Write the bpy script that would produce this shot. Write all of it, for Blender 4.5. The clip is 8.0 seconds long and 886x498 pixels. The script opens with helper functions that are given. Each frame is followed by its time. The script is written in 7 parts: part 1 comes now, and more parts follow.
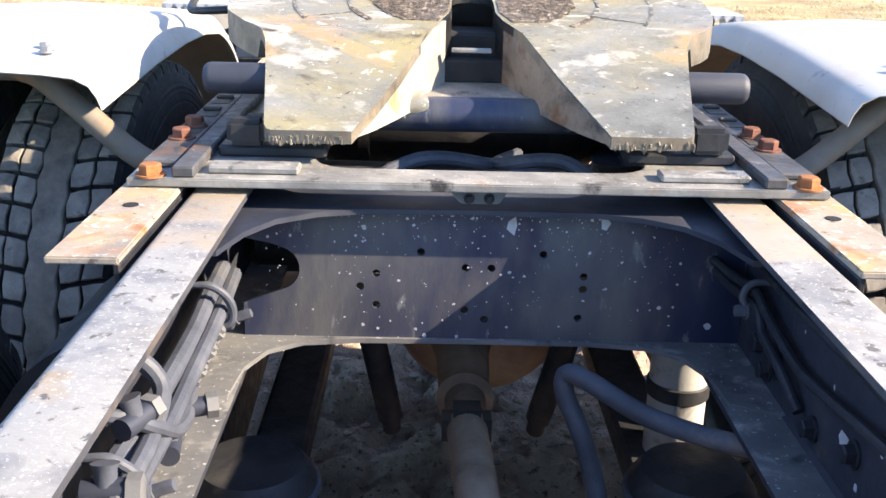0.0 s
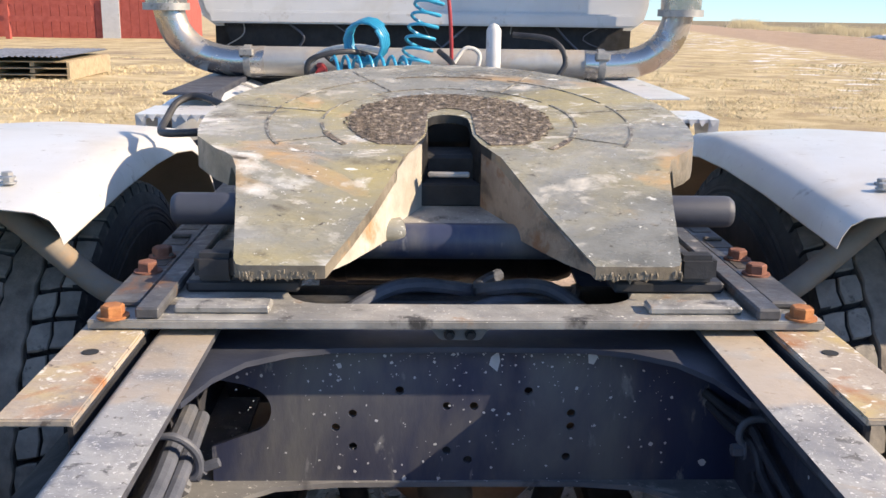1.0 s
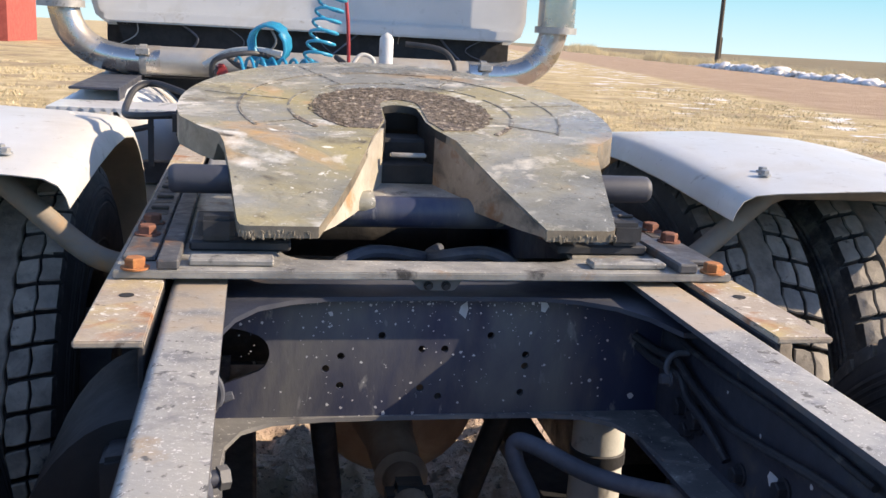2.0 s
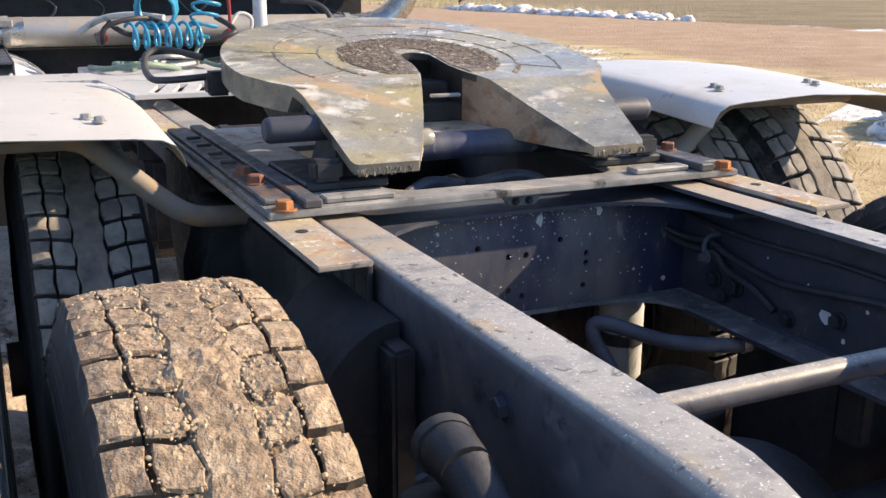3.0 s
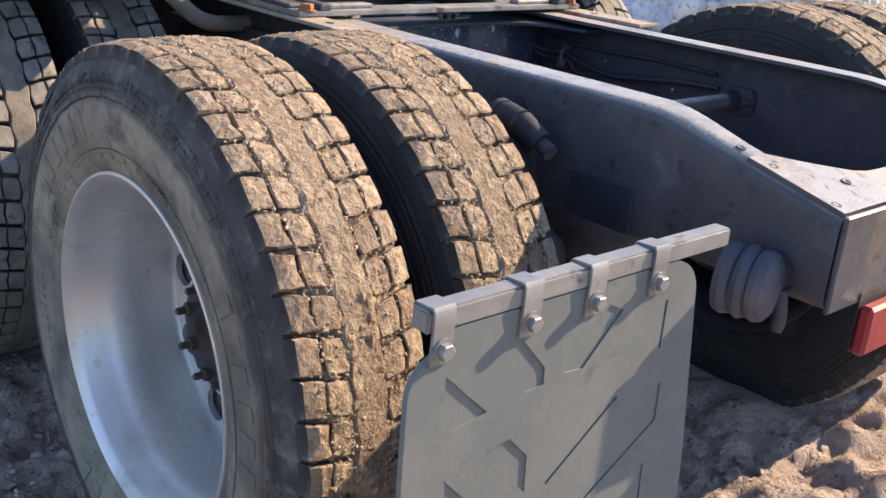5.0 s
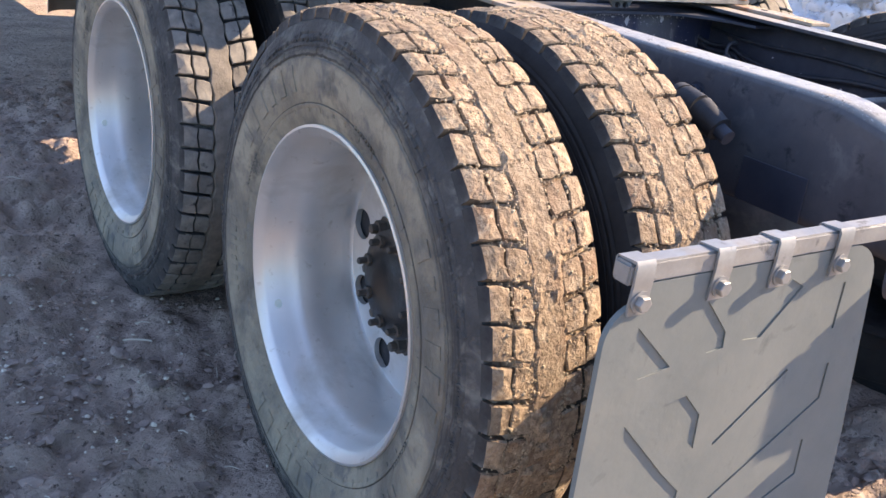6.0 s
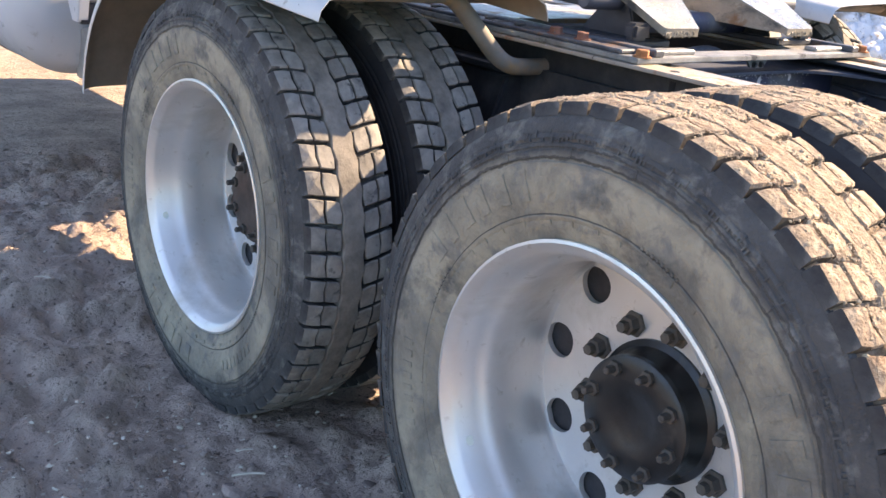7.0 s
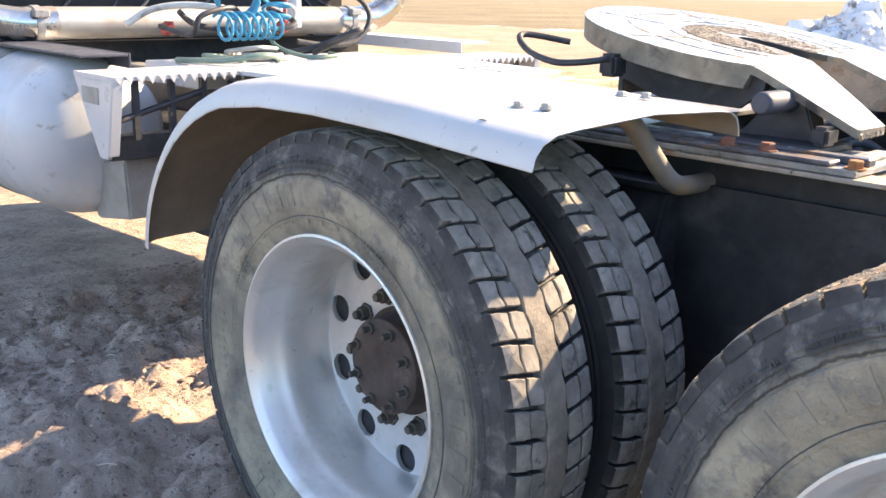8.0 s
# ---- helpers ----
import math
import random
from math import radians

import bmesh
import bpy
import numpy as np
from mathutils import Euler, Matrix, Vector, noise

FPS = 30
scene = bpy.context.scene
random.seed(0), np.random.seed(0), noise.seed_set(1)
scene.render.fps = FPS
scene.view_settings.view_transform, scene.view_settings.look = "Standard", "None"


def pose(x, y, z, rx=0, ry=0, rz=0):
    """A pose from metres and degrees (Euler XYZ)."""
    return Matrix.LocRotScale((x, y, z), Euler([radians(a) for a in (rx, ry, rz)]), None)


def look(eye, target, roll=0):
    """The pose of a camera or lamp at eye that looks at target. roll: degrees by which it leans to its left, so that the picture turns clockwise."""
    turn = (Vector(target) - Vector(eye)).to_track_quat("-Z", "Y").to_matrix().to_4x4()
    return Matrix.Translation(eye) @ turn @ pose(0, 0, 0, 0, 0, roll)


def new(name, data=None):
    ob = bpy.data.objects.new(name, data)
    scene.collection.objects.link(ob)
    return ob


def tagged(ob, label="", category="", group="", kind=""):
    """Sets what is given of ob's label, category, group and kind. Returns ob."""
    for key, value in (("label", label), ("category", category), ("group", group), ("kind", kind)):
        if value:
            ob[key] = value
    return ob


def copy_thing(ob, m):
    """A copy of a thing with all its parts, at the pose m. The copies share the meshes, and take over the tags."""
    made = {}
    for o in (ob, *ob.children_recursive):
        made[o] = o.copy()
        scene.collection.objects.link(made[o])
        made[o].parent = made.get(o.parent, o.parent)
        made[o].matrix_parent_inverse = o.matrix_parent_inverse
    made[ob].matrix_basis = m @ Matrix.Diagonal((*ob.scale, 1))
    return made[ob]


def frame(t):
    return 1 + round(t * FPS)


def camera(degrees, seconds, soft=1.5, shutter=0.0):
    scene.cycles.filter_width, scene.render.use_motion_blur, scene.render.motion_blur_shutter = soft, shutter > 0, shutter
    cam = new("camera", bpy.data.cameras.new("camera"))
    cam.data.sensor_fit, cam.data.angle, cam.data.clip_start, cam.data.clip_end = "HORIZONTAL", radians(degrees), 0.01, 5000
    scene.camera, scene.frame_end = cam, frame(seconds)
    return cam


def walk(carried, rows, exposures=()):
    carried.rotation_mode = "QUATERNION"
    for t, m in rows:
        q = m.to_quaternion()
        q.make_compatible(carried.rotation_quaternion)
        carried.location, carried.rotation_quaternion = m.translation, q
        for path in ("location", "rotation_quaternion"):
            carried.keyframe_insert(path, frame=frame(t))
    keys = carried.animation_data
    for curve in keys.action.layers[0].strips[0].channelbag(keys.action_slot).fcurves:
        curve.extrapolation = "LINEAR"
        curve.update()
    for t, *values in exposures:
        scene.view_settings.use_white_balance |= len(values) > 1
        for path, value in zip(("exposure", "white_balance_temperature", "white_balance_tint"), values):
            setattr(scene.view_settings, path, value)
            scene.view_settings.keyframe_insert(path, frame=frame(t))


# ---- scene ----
cam = camera(48.1, 8.0)
PATH = [
    (0, (-0.076, -0.002, 1.428), (-0.046, 1.886, 0.767), 1.4),
    (0.5, (-0.078, 0.082, 1.471), (-0.025, 2.006, 0.927), 1.6),
    (0.7, (-0.074, 0.092, 1.482), (-0.018, 2.022, 0.96), 1.4),
    (1, (-0.076, 0.082, 1.475), (-0.005, 2.019, 0.985), 0.8),
    (1.2, (-0.089, 0.07, 1.488), (0.034, 2.006, 1.003), 0.7),
    (2.3, (-0.473, -0.221, 1.424), (0.007, 1.67, 0.984), 3.5),
    (2.5, (-0.609, -0.236, 1.419), (-0.055, 1.631, 0.963), 3.0),
    (3, (-0.954, -0.237, 1.432), (-0.133, 1.509, 0.905), 0.3),
    (3.5, (-1.196, -0.382, 1.45), (-0.114, 1.201, 0.879), 0.8),
    (4, (-1.445, -0.383, 1.404), (-0.192, 1.069, 0.838), 2.1),
    (4.5, (-1.69, -0.52, 1.387), (-0.348, 0.854, 0.829), 3.5),
    (4.7, (-1.792, -0.614, 1.38), (-0.473, 0.756, 0.761), 4.0),
    (5.8, (-2.014, -0.763, 1.35), (-0.903, 0.722, 0.601), 6.7),
    (6, (-2.058, -0.729, 1.346), (-0.977, 0.787, 0.616), 7.0),
    (6.5, (-2.181, -0.472, 1.319), (-1.062, 1.04, 0.64), 7.4),
    (7, (-2.314, -0.106, 1.327), (-1.093, 1.338, 0.677), 5.6),
    (7.5, (-2.455, 0.167, 1.362), (-1.162, 1.566, 0.752), 3.1),
    (8, (-2.444, 0.565, 1.382), (-1.104, 1.956, 0.864), 1.3),
]
walk(cam, [(t, look(eye, target, roll)) for t, eye, target, roll in PATH],
     [(0.0, 2.64, 7800, 11), (0.5, 2.28, 7900, 12), (1.0, 2.0, 8000, 12), (2.5, 1.93, 8150, 13), (3.0, 2.0, 8450, 13), (3.5, 2.1, 8400, 13), (4.0, 2.2, 8400, 14), (4.5, 1.97, 8400, 14), (5.2, 2.2, 8400, 16), (6.0, 2.52, 8450, 18), (6.5, 2.66, 8650, 19), (7.0, 2.87, 9200, 17), (7.5, 3.0, 9400, 16), (8.0, 3.02, 9400, 15)])

# ---- light ----
SUN_WAY = Vector((0.86, -0.20, 0.49)).normalized()
world = bpy.data.worlds.new("sky")
scene.world = world
world.use_nodes = True
_nt = world.node_tree
_sky = _nt.nodes.new("ShaderNodeTexSky")
_sky.sky_type = "NISHITA"
_sky.sun_disc = False
_sky.sun_elevation = math.asin(SUN_WAY.z)
_sky.sun_rotation = math.atan2(SUN_WAY.x, SUN_WAY.y)
_sky.air_density, _sky.dust_density, _sky.ozone_density = 0.45, 0.0, 3.0
_nt.links.new(_sky.outputs[0], _nt.nodes["Background"].inputs[0])
_nt.nodes["Background"].inputs[1].default_value = 0.15
_sun = new("sun", bpy.data.lights.new("sun", "SUN"))
_sun.data.energy, _sun.data.angle, _sun.data.color = 2.35, radians(0.55), (1.0, 0.905, 0.775)
_sun.matrix_world = look(SUN_WAY * 50, (0, 0, 0))


# ---- materials ----
def material(name, colors, scale=8.0, detail=6.0, rough=(0.6, 0.8), metal=0.0, bump=0.15, bump_scale=60.0, layers=(), per_object=0.0, spec=0.5, band=None, stretch=None, rings=()):
    """colors: list of (position, rgb) over a noise. layers: (rgb, noise scale, low, high, roughness, up) laid over it;
    up > 0 keeps a layer to faces that look up. band: (rgb, radius in, radius out) of dust lying inside a radius about
    x. rings: (rgb, radius, width, wander) of ragged dark circles about x, with a band.
    """
    m = bpy.data.materials.new(name)
    m.use_nodes = True
    nt = m.node_tree
    n, l = nt.nodes, nt.links
    b = n["Principled BSDF"]
    co = n.new("ShaderNodeTexCoord")
    src = co.outputs["Object"]
    if stretch:
        sc_ = n.new("ShaderNodeVectorMath")
        sc_.operation = "MULTIPLY"
        l.new(src, sc_.inputs[0])
        sc_.inputs[1].default_value = stretch
        src = sc_.outputs[0]
    if per_object:
        info = n.new("ShaderNodeObjectInfo")
        add = n.new("ShaderNodeVectorMath")
        add.operation = "MULTIPLY_ADD"
        l.new(info.outputs["Random"], add.inputs[0])
        add.inputs[1].default_value = (37.0, 91.0, 53.0)
        l.new(src, add.inputs[2])
        src = add.outputs[0]

    def noise_tex(sc, det=5.0, dis=0.0):
        t = n.new("ShaderNodeTexNoise")
        t.inputs["Scale"].default_value, t.inputs["Detail"].default_value, t.inputs["Distortion"].default_value = sc, det, dis
        t.inputs["Roughness"].default_value = 0.62
        l.new(src, t.inputs["Vector"])
        return t.outputs["Fac"]

    ramp = n.new("ShaderNodeValToRGB")
    l.new(noise_tex(scale, detail), ramp.inputs[0])
    els = ramp.color_ramp.elements
    while len(els) < len(colors):
        els.new(0.5)
    for e, (p, c) in zip(els, colors):
        e.position, e.color = p, (*c, 1)
    col = ramp.outputs[0]
    mr = n.new("ShaderNodeMapRange")
    l.new(noise_tex(scale * 3, 4), mr.inputs[0])
    mr.inputs[1].default_value, mr.inputs[2].default_value = 0.3, 0.7
    mr.inputs[3].default_value, mr.inputs[4].default_value = rough
    rgh = mr.outputs[0]
    if per_object:
        hsv = n.new("ShaderNodeHueSaturation")
        v = n.new("ShaderNodeMapRange")
        l.new(info.outputs["Random"], v.inputs[0])
        v.inputs[3].default_value, v.inputs[4].default_value = 1 - per_object, 1 + per_object
        l.new(v.outputs[0], hsv.inputs["Value"])
        l.new(col, hsv.inputs["Color"])
        col = hsv.outputs[0]
    met = None
    if band:
        rgb, r0, r1 = band
        flat = n.new("ShaderNodeVectorMath")
        flat.operation = "MULTIPLY"
        l.new(co.outputs["Object"], flat.inputs[0])
        flat.inputs[1].default_value = (0, 1, 1)
        ln = n.new("ShaderNodeVectorMath")
        ln.operation = "LENGTH"
        l.new(flat.outputs[0], ln.inputs[0])
        wob = n.new("ShaderNodeMath")
        wob.operation = "MULTIPLY_ADD"
        l.new(noise_tex(9, 6), wob.inputs[0])
        wob.inputs[1].default_value = 0.05
        l.new(ln.outputs["Value"], wob.inputs[2])
        f = n.new("ShaderNodeMapRange")
        l.new(wob.outputs[0], f.inputs[0])
        f.inputs[1].default_value, f.inputs[2].default_value = r1 + 0.025, r0 + 0.025
        thin = n.new("ShaderNodeMapRange")
        l.new(noise_tex(5, 6, 0.6), thin.inputs[0])
        thin.inputs[1].default_value, thin.inputs[2].default_value, thin.inputs[3].default_value = 0.38, 0.60, 0.30
        mul = n.new("ShaderNodeMath")
        mul.operation = "MULTIPLY"
        l.new(f.outputs[0], mul.inputs[0]), l.new(thin.outputs[0], mul.inputs[1])
        mx = n.new("ShaderNodeMix")
        mx.data_type = "RGBA"
        l.new(mul.outputs[0], mx.inputs["Factor"]), l.new(col, mx.inputs["A"])
        mx.inputs["B"].default_value = (*rgb, 1)
        col = mx.outputs["Result"]
    for rgb, sc, lo, hi, ro, up in layers:
        f = n.new("ShaderNodeMapRange")
        l.new(noise_tex(sc, 7, 0.4), f.inputs[0])
        f.inputs[1].default_value, f.inputs[2].default_value = lo, hi
        fac = f.outputs[0]
        if up:
            g = n.new("ShaderNodeNewGeometry")
            s = n.new("ShaderNodeSeparateXYZ")
            l.new(g.outputs["Normal"], s.inputs[0])
            u = n.new("ShaderNodeMapRange")
            l.new(s.outputs[2], u.inputs[0])
            u.inputs[1].default_value, u.inputs[2].default_value = up - 0.3, up + 0.1
            mul = n.new("ShaderNodeMath")
            mul.operation = "MULTIPLY"
            l.new(fac, mul.inputs[0]), l.new(u.outputs[0], mul.inputs[1])
            fac = mul.outputs[0]
        mx = n.new("ShaderNodeMix")
        mx.data_type = "RGBA"
        l.new(fac, mx.inputs["Factor"]), l.new(col, mx.inputs["A"])
        mx.inputs["B"].default_value = (*rgb, 1)
        col = mx.outputs["Result"]
        mf = n.new("ShaderNodeMix")
        l.new(fac, mf.inputs[0]), l.new(rgh, mf.inputs[2])
        mf.inputs[3].default_value = ro
        rgh = mf.outputs[0]
        if metal:
            mm = n.new("ShaderNodeMix")
            l.new(fac, mm.inputs[0])
            if met is None:
                mm.inputs[2].default_value = metal
            else:
                l.new(met, mm.inputs[2])
            mm.inputs[3].default_value = 0.0
            met = mm.outputs[0]
    for rgb, radius, width, wander in rings:
        edge = n.new("ShaderNodeMath")
        edge.operation = "MULTIPLY_ADD"
        l.new(noise_tex(38, 6), edge.inputs[0])
        edge.inputs[1].default_value = wander
        l.new(ln.outputs["Value"], edge.inputs[2])
        off = n.new("ShaderNodeMath")
        off.operation = "SUBTRACT"
        l.new(edge.outputs[0], off.inputs[0])
        off.inputs[1].default_value = radius + wander * 0.5
        far = n.new("ShaderNodeMath")
        far.operation = "ABSOLUTE"
        l.new(off.outputs[0], far.inputs[0])
        f = n.new("ShaderNodeMapRange")
        l.new(far.outputs[0], f.inputs[0])
        f.inputs[1].default_value, f.inputs[2].default_value, f.inputs[3].default_value, f.inputs[4].default_value = width * 0.5, width, 0.85, 0.0
        mx = n.new("ShaderNodeMix")
        mx.data_type = "RGBA"
        l.new(f.outputs[0], mx.inputs["Factor"]), l.new(col, mx.inputs["A"])
        mx.inputs["B"].default_value = (*rgb, 1)
        col = mx.outputs["Result"]
    l.new(col, b.inputs["Base Color"]), l.new(rgh, b.inputs["Roughness"])
    b.inputs["Metallic"].default_value = metal
    if met is not None:
        l.new(met, b.inputs["Metallic"])
    b.inputs["Specular IOR Level"].default_value = spec
    if bump:
        bp = n.new("ShaderNodeBump")
        bp.inputs["Strength"].default_value, bp.inputs["Distance"].default_value = min(bump, 1.0), 0.01 * max(bump, 1.0)
        l.new(noise_tex(bump_scale, 6), bp.inputs["Height"])
        l.new(bp.outputs[0], b.inputs["Normal"])
    return m


M = {}
M["frame"] = material("dusty_frame_paint", [(0.3, (0.042, 0.044, 0.056)), (0.7, (0.082, 0.084, 0.098))], 7, rough=(0.35, 0.6), bump=0.1, layers=[
    ((0.100, 0.103, 0.115), 3, 0.48, 0.74, 0.8, 0), ((0.14, 0.14, 0.148), 13, 0.58, 0.75, 0.8, 0), ((0.19, 0.135, 0.095), 2.6, 0.58, 0.69, 0.85, 0), ((0.018, 0.021, 0.032), 26, 0.58, 0.70, 0.5, 0), ((0.345, 0.33, 0.30), 7, 0.15, 0.52, 0.38, 0.8), ((0.20, 0.195, 0.192), 14, 0.52, 0.66, 0.40, 0.8), ((0.40, 0.28, 0.165), 4, 0.575, 0.67, 0.85, 0.8), ((0.50, 0.48, 0.45), 110, 0.62, 0.65, 0.8, 0.8), ((0.12, 0.116, 0.112), 45, 0.60, 0.66, 0.7, 0.8), ((0.70, 0.68, 0.65), 230, 0.61, 0.65, 0.8, 0.8)])
def rust_patch(m, y0, y1, rgb):
    """Rusty dust lying on the upper faces between two stations along the rails, with a broken edge."""
    nt = m.node_tree
    n, l = nt.nodes, nt.links
    b = n["Principled BSDF"]
    old = b.inputs["Base Color"].links[0].from_socket
    co, geo = n.new("ShaderNodeTexCoord"), n.new("ShaderNodeNewGeometry")
    sy, sn = n.new("ShaderNodeSeparateXYZ"), n.new("ShaderNodeSeparateXYZ")
    l.new(co.outputs["Object"], sy.inputs[0]), l.new(geo.outputs["Normal"], sn.inputs[0])
    t = n.new("ShaderNodeTexNoise")
    t.inputs["Scale"].default_value, t.inputs["Detail"].default_value = 14, 6
    l.new(co.outputs["Object"], t.inputs["Vector"])
    wob = n.new("ShaderNodeMath")
    wob.operation = "MULTIPLY_ADD"
    l.new(t.outputs["Fac"], wob.inputs[0])
    wob.inputs[1].default_value = 0.05
    l.new(sy.outputs[1], wob.inputs[2])
    fac = None
    for src, lo, hi in ((wob.outputs[0], y0 + 0.02, y0 + 0.035), (wob.outputs[0], y1 + 0.035, y1 + 0.02), (sn.outputs[2], 0.6, 0.9), (t.outputs["Fac"], 0.30, 0.48)):
        r = n.new("ShaderNodeMapRange")
        l.new(src, r.inputs[0])
        r.inputs[1].default_value, r.inputs[2].default_value = lo, hi
        if fac is None:
            fac = r.outputs[0]
        else:
            mul = n.new("ShaderNodeMath")
            mul.operation = "MULTIPLY"
            l.new(fac, mul.inputs[0]), l.new(r.outputs[0], mul.inputs[1])
            fac = mul.outputs[0]
    soft = n.new("ShaderNodeMath")
    soft.operation = "MULTIPLY"
    l.new(fac, soft.inputs[0])
    soft.inputs[1].default_value = 0.75
    mx = n.new("ShaderNodeMix")
    mx.data_type = "RGBA"
    l.new(soft.outputs[0], mx.inputs["Factor"]), l.new(old, mx.inputs["A"])
    mx.inputs["B"].default_value = (*rgb, 1)
    l.new(mx.outputs["Result"], b.inputs["Base Color"])


rust_patch(M["frame"], 1.155, 2.4, (0.40, 0.315, 0.225))
M["rail_side"] = material("rail_paint_faded", [(0.3, (0.018, 0.023, 0.040)), (0.7, (0.044, 0.050, 0.070))], 5, rough=(0.4, 0.65), bump=0.08, layers=[
    ((0.085, 0.088, 0.10), 3, 0.5, 0.8, 0.8, 0), ((0.12, 0.075, 0.05), 2.2, 0.6, 0.72, 0.85, 0)])
M["rail_inside"] = material("dark_rail_inside", [(0.3, (0.018, 0.020, 0.032)), (0.7, (0.044, 0.047, 0.062))], 6, rough=(0.5, 0.75), bump=0.12, layers=[((0.075, 0.07, 0.066), 9, 0.55, 0.72, 0.8, 0), ((0.11, 0.09, 0.072), 22, 0.62, 0.72, 0.8, 0)])
M["black_line"] = material("grimy_black_line", [(0.3, (0.010, 0.011, 0.016)), (0.7, (0.026, 0.028, 0.036))], 14, rough=(0.5, 0.7), bump=0.15, layers=[((0.09, 0.085, 0.08), 20, 0.60, 0.72, 0.8, 0)])
M["plate"] = material("worn_mounting_plate", [(0.3, (0.15, 0.148, 0.142)), (0.55, (0.31, 0.30, 0.28)), (0.75, (0.46, 0.45, 0.42))], 9, rough=(0.28, 0.5), metal=0.2, bump=0.2, layers=[
    ((0.42, 0.395, 0.35), 6, 0.50, 0.68, 0.7, 0.8), ((0.30, 0.175, 0.095), 8, 0.58, 0.68, 0.85, 0), ((0.05, 0.047, 0.045), 14, 0.57, 0.66, 0.5, 0), ((0.7, 0.67, 0.62), 150, 0.62, 0.66, 0.8, 0.8)])
M["grimy_plate"] = material("oily_slide_steel", [(0.3, (0.035, 0.036, 0.042)), (0.6, (0.09, 0.09, 0.095)), (0.8, (0.22, 0.215, 0.2))], 14, rough=(0.4, 0.7), metal=0.1, bump=0.2, layers=[
    ((0.16, 0.08, 0.045), 12, 0.56, 0.68, 0.85, 0), ((0.30, 0.28, 0.26), 30, 0.60, 0.68, 0.7, 0.8)])
M["angle"] = material("rusty_angle_iron", [(0.3, (0.29, 0.235, 0.185)), (0.7, (0.43, 0.365, 0.295))], 9, rough=(0.5, 0.75), bump=0.25, layers=[
    ((0.44, 0.33, 0.15), 5, 0.50, 0.66, 0.8, 0.8), ((0.33, 0.145, 0.065), 7, 0.55, 0.66, 0.9, 0), ((0.20, 0.19, 0.18), 11, 0.57, 0.68, 0.6, 0), ((0.66, 0.62, 0.55), 60, 0.58, 0.66, 0.7, 0.8), ((0.12, 0.095, 0.08), 45, 0.62, 0.68, 0.8, 0)])
M["rust_bolt"] = material("rusty_bolt", [(0.3, (0.25, 0.08, 0.03)), (0.7, (0.45, 0.19, 0.07))], 40, rough=(0.8, 0.95), bump=0.3, bump_scale=200)
M["dark_rust"] = material("dark_rusty_bolt", [(0.3, (0.13, 0.045, 0.028)), (0.7, (0.24, 0.10, 0.065))], 40, rough=(0.7, 0.9), bump=0.3, bump_scale=200)
M["panel"] = material("crossmember_paint", [(0.3, (0.016, 0.022, 0.054)), (0.7, (0.040, 0.050, 0.094))], 4, rough=(0.30, 0.5), bump=0.08, stretch=(1.0, 1.0, 0.3), layers=[
    ((0.135, 0.133, 0.13), 6, 0.45, 0.72, 0.7, 0), ((0.20, 0.20, 0.205), 34, 0.63, 0.70, 0.7, 0), ((0.45, 0.45, 0.45), 75, 0.71, 0.735, 0.7, 0)])
M["fifth"] = material("greasy_worn_steel", [(0.25, (0.13, 0.128, 0.11)), (0.42, (0.23, 0.225, 0.195)), (0.6, (0.36, 0.35, 0.31)), (0.8, (0.50, 0.49, 0.45))], 7, rough=(0.20, 0.38), metal=0.35, bump=0.22, bump_scale=90, stretch=(0.6, 1.0, 1.0), layers=[
    ((0.34, 0.285, 0.14), 2.4, 0.46, 0.64, 0.24, 0), ((0.22, 0.225, 0.215), 3.6, 0.54, 0.68, 0.22, 0), ((0.48, 0.29, 0.13), 4.6, 0.575, 0.69, 0.5, 0), ((0.68, 0.66, 0.62), 6.5, 0.58, 0.68, 0.30, 0), ((0.11, 0.09, 0.06), 9, 0.57, 0.72, 0.26, 0), ((0.09, 0.075, 0.055), 26, 0.62, 0.71, 0.3, 0), ((0.56, 0.52, 0.45), 20, 0.57, 0.70, 0.30, 0), ((0.78, 0.76, 0.71), 130, 0.655, 0.69, 0.35, 0), ((0.72, 0.70, 0.65), 34, 0.64, 0.70, 0.4, 0), ((0.07, 0.058, 0.045), 100, 0.63, 0.68, 0.5, 0)])
# Left wall's tone includes its sunlight, besides wear; right wall is rust and grease.
M["cheek"] = material("sunlit_worn_throat_steel", [(0.3, (0.36, 0.31, 0.25)), (0.55, (0.54, 0.50, 0.43)), (0.75, (0.66, 0.63, 0.57))], 10, rough=(0.30, 0.5), metal=0.2, bump=0.25, layers=[((0.36, 0.20, 0.10), 6, 0.60, 0.70, 0.7, 0), ((0.10, 0.085, 0.07), 8, 0.62, 0.70, 0.5, 0)])
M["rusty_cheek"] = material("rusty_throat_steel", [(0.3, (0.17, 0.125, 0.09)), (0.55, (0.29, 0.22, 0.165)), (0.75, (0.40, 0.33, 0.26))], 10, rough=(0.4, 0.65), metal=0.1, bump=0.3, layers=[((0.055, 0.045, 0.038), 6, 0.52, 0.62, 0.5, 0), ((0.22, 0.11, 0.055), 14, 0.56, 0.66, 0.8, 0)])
M["rim_steel"] = material("grimy_plate_edge", [(0.3, (0.10, 0.085, 0.065)), (0.6, (0.21, 0.18, 0.14)), (0.8, (0.33, 0.29, 0.24))], 14, rough=(0.35, 0.6), metal=0.2, bump=0.2, layers=[((0.035, 0.03, 0.026), 9, 0.55, 0.66, 0.6, 0), ((0.40, 0.24, 0.11), 7, 0.60, 0.70, 0.8, 0)])
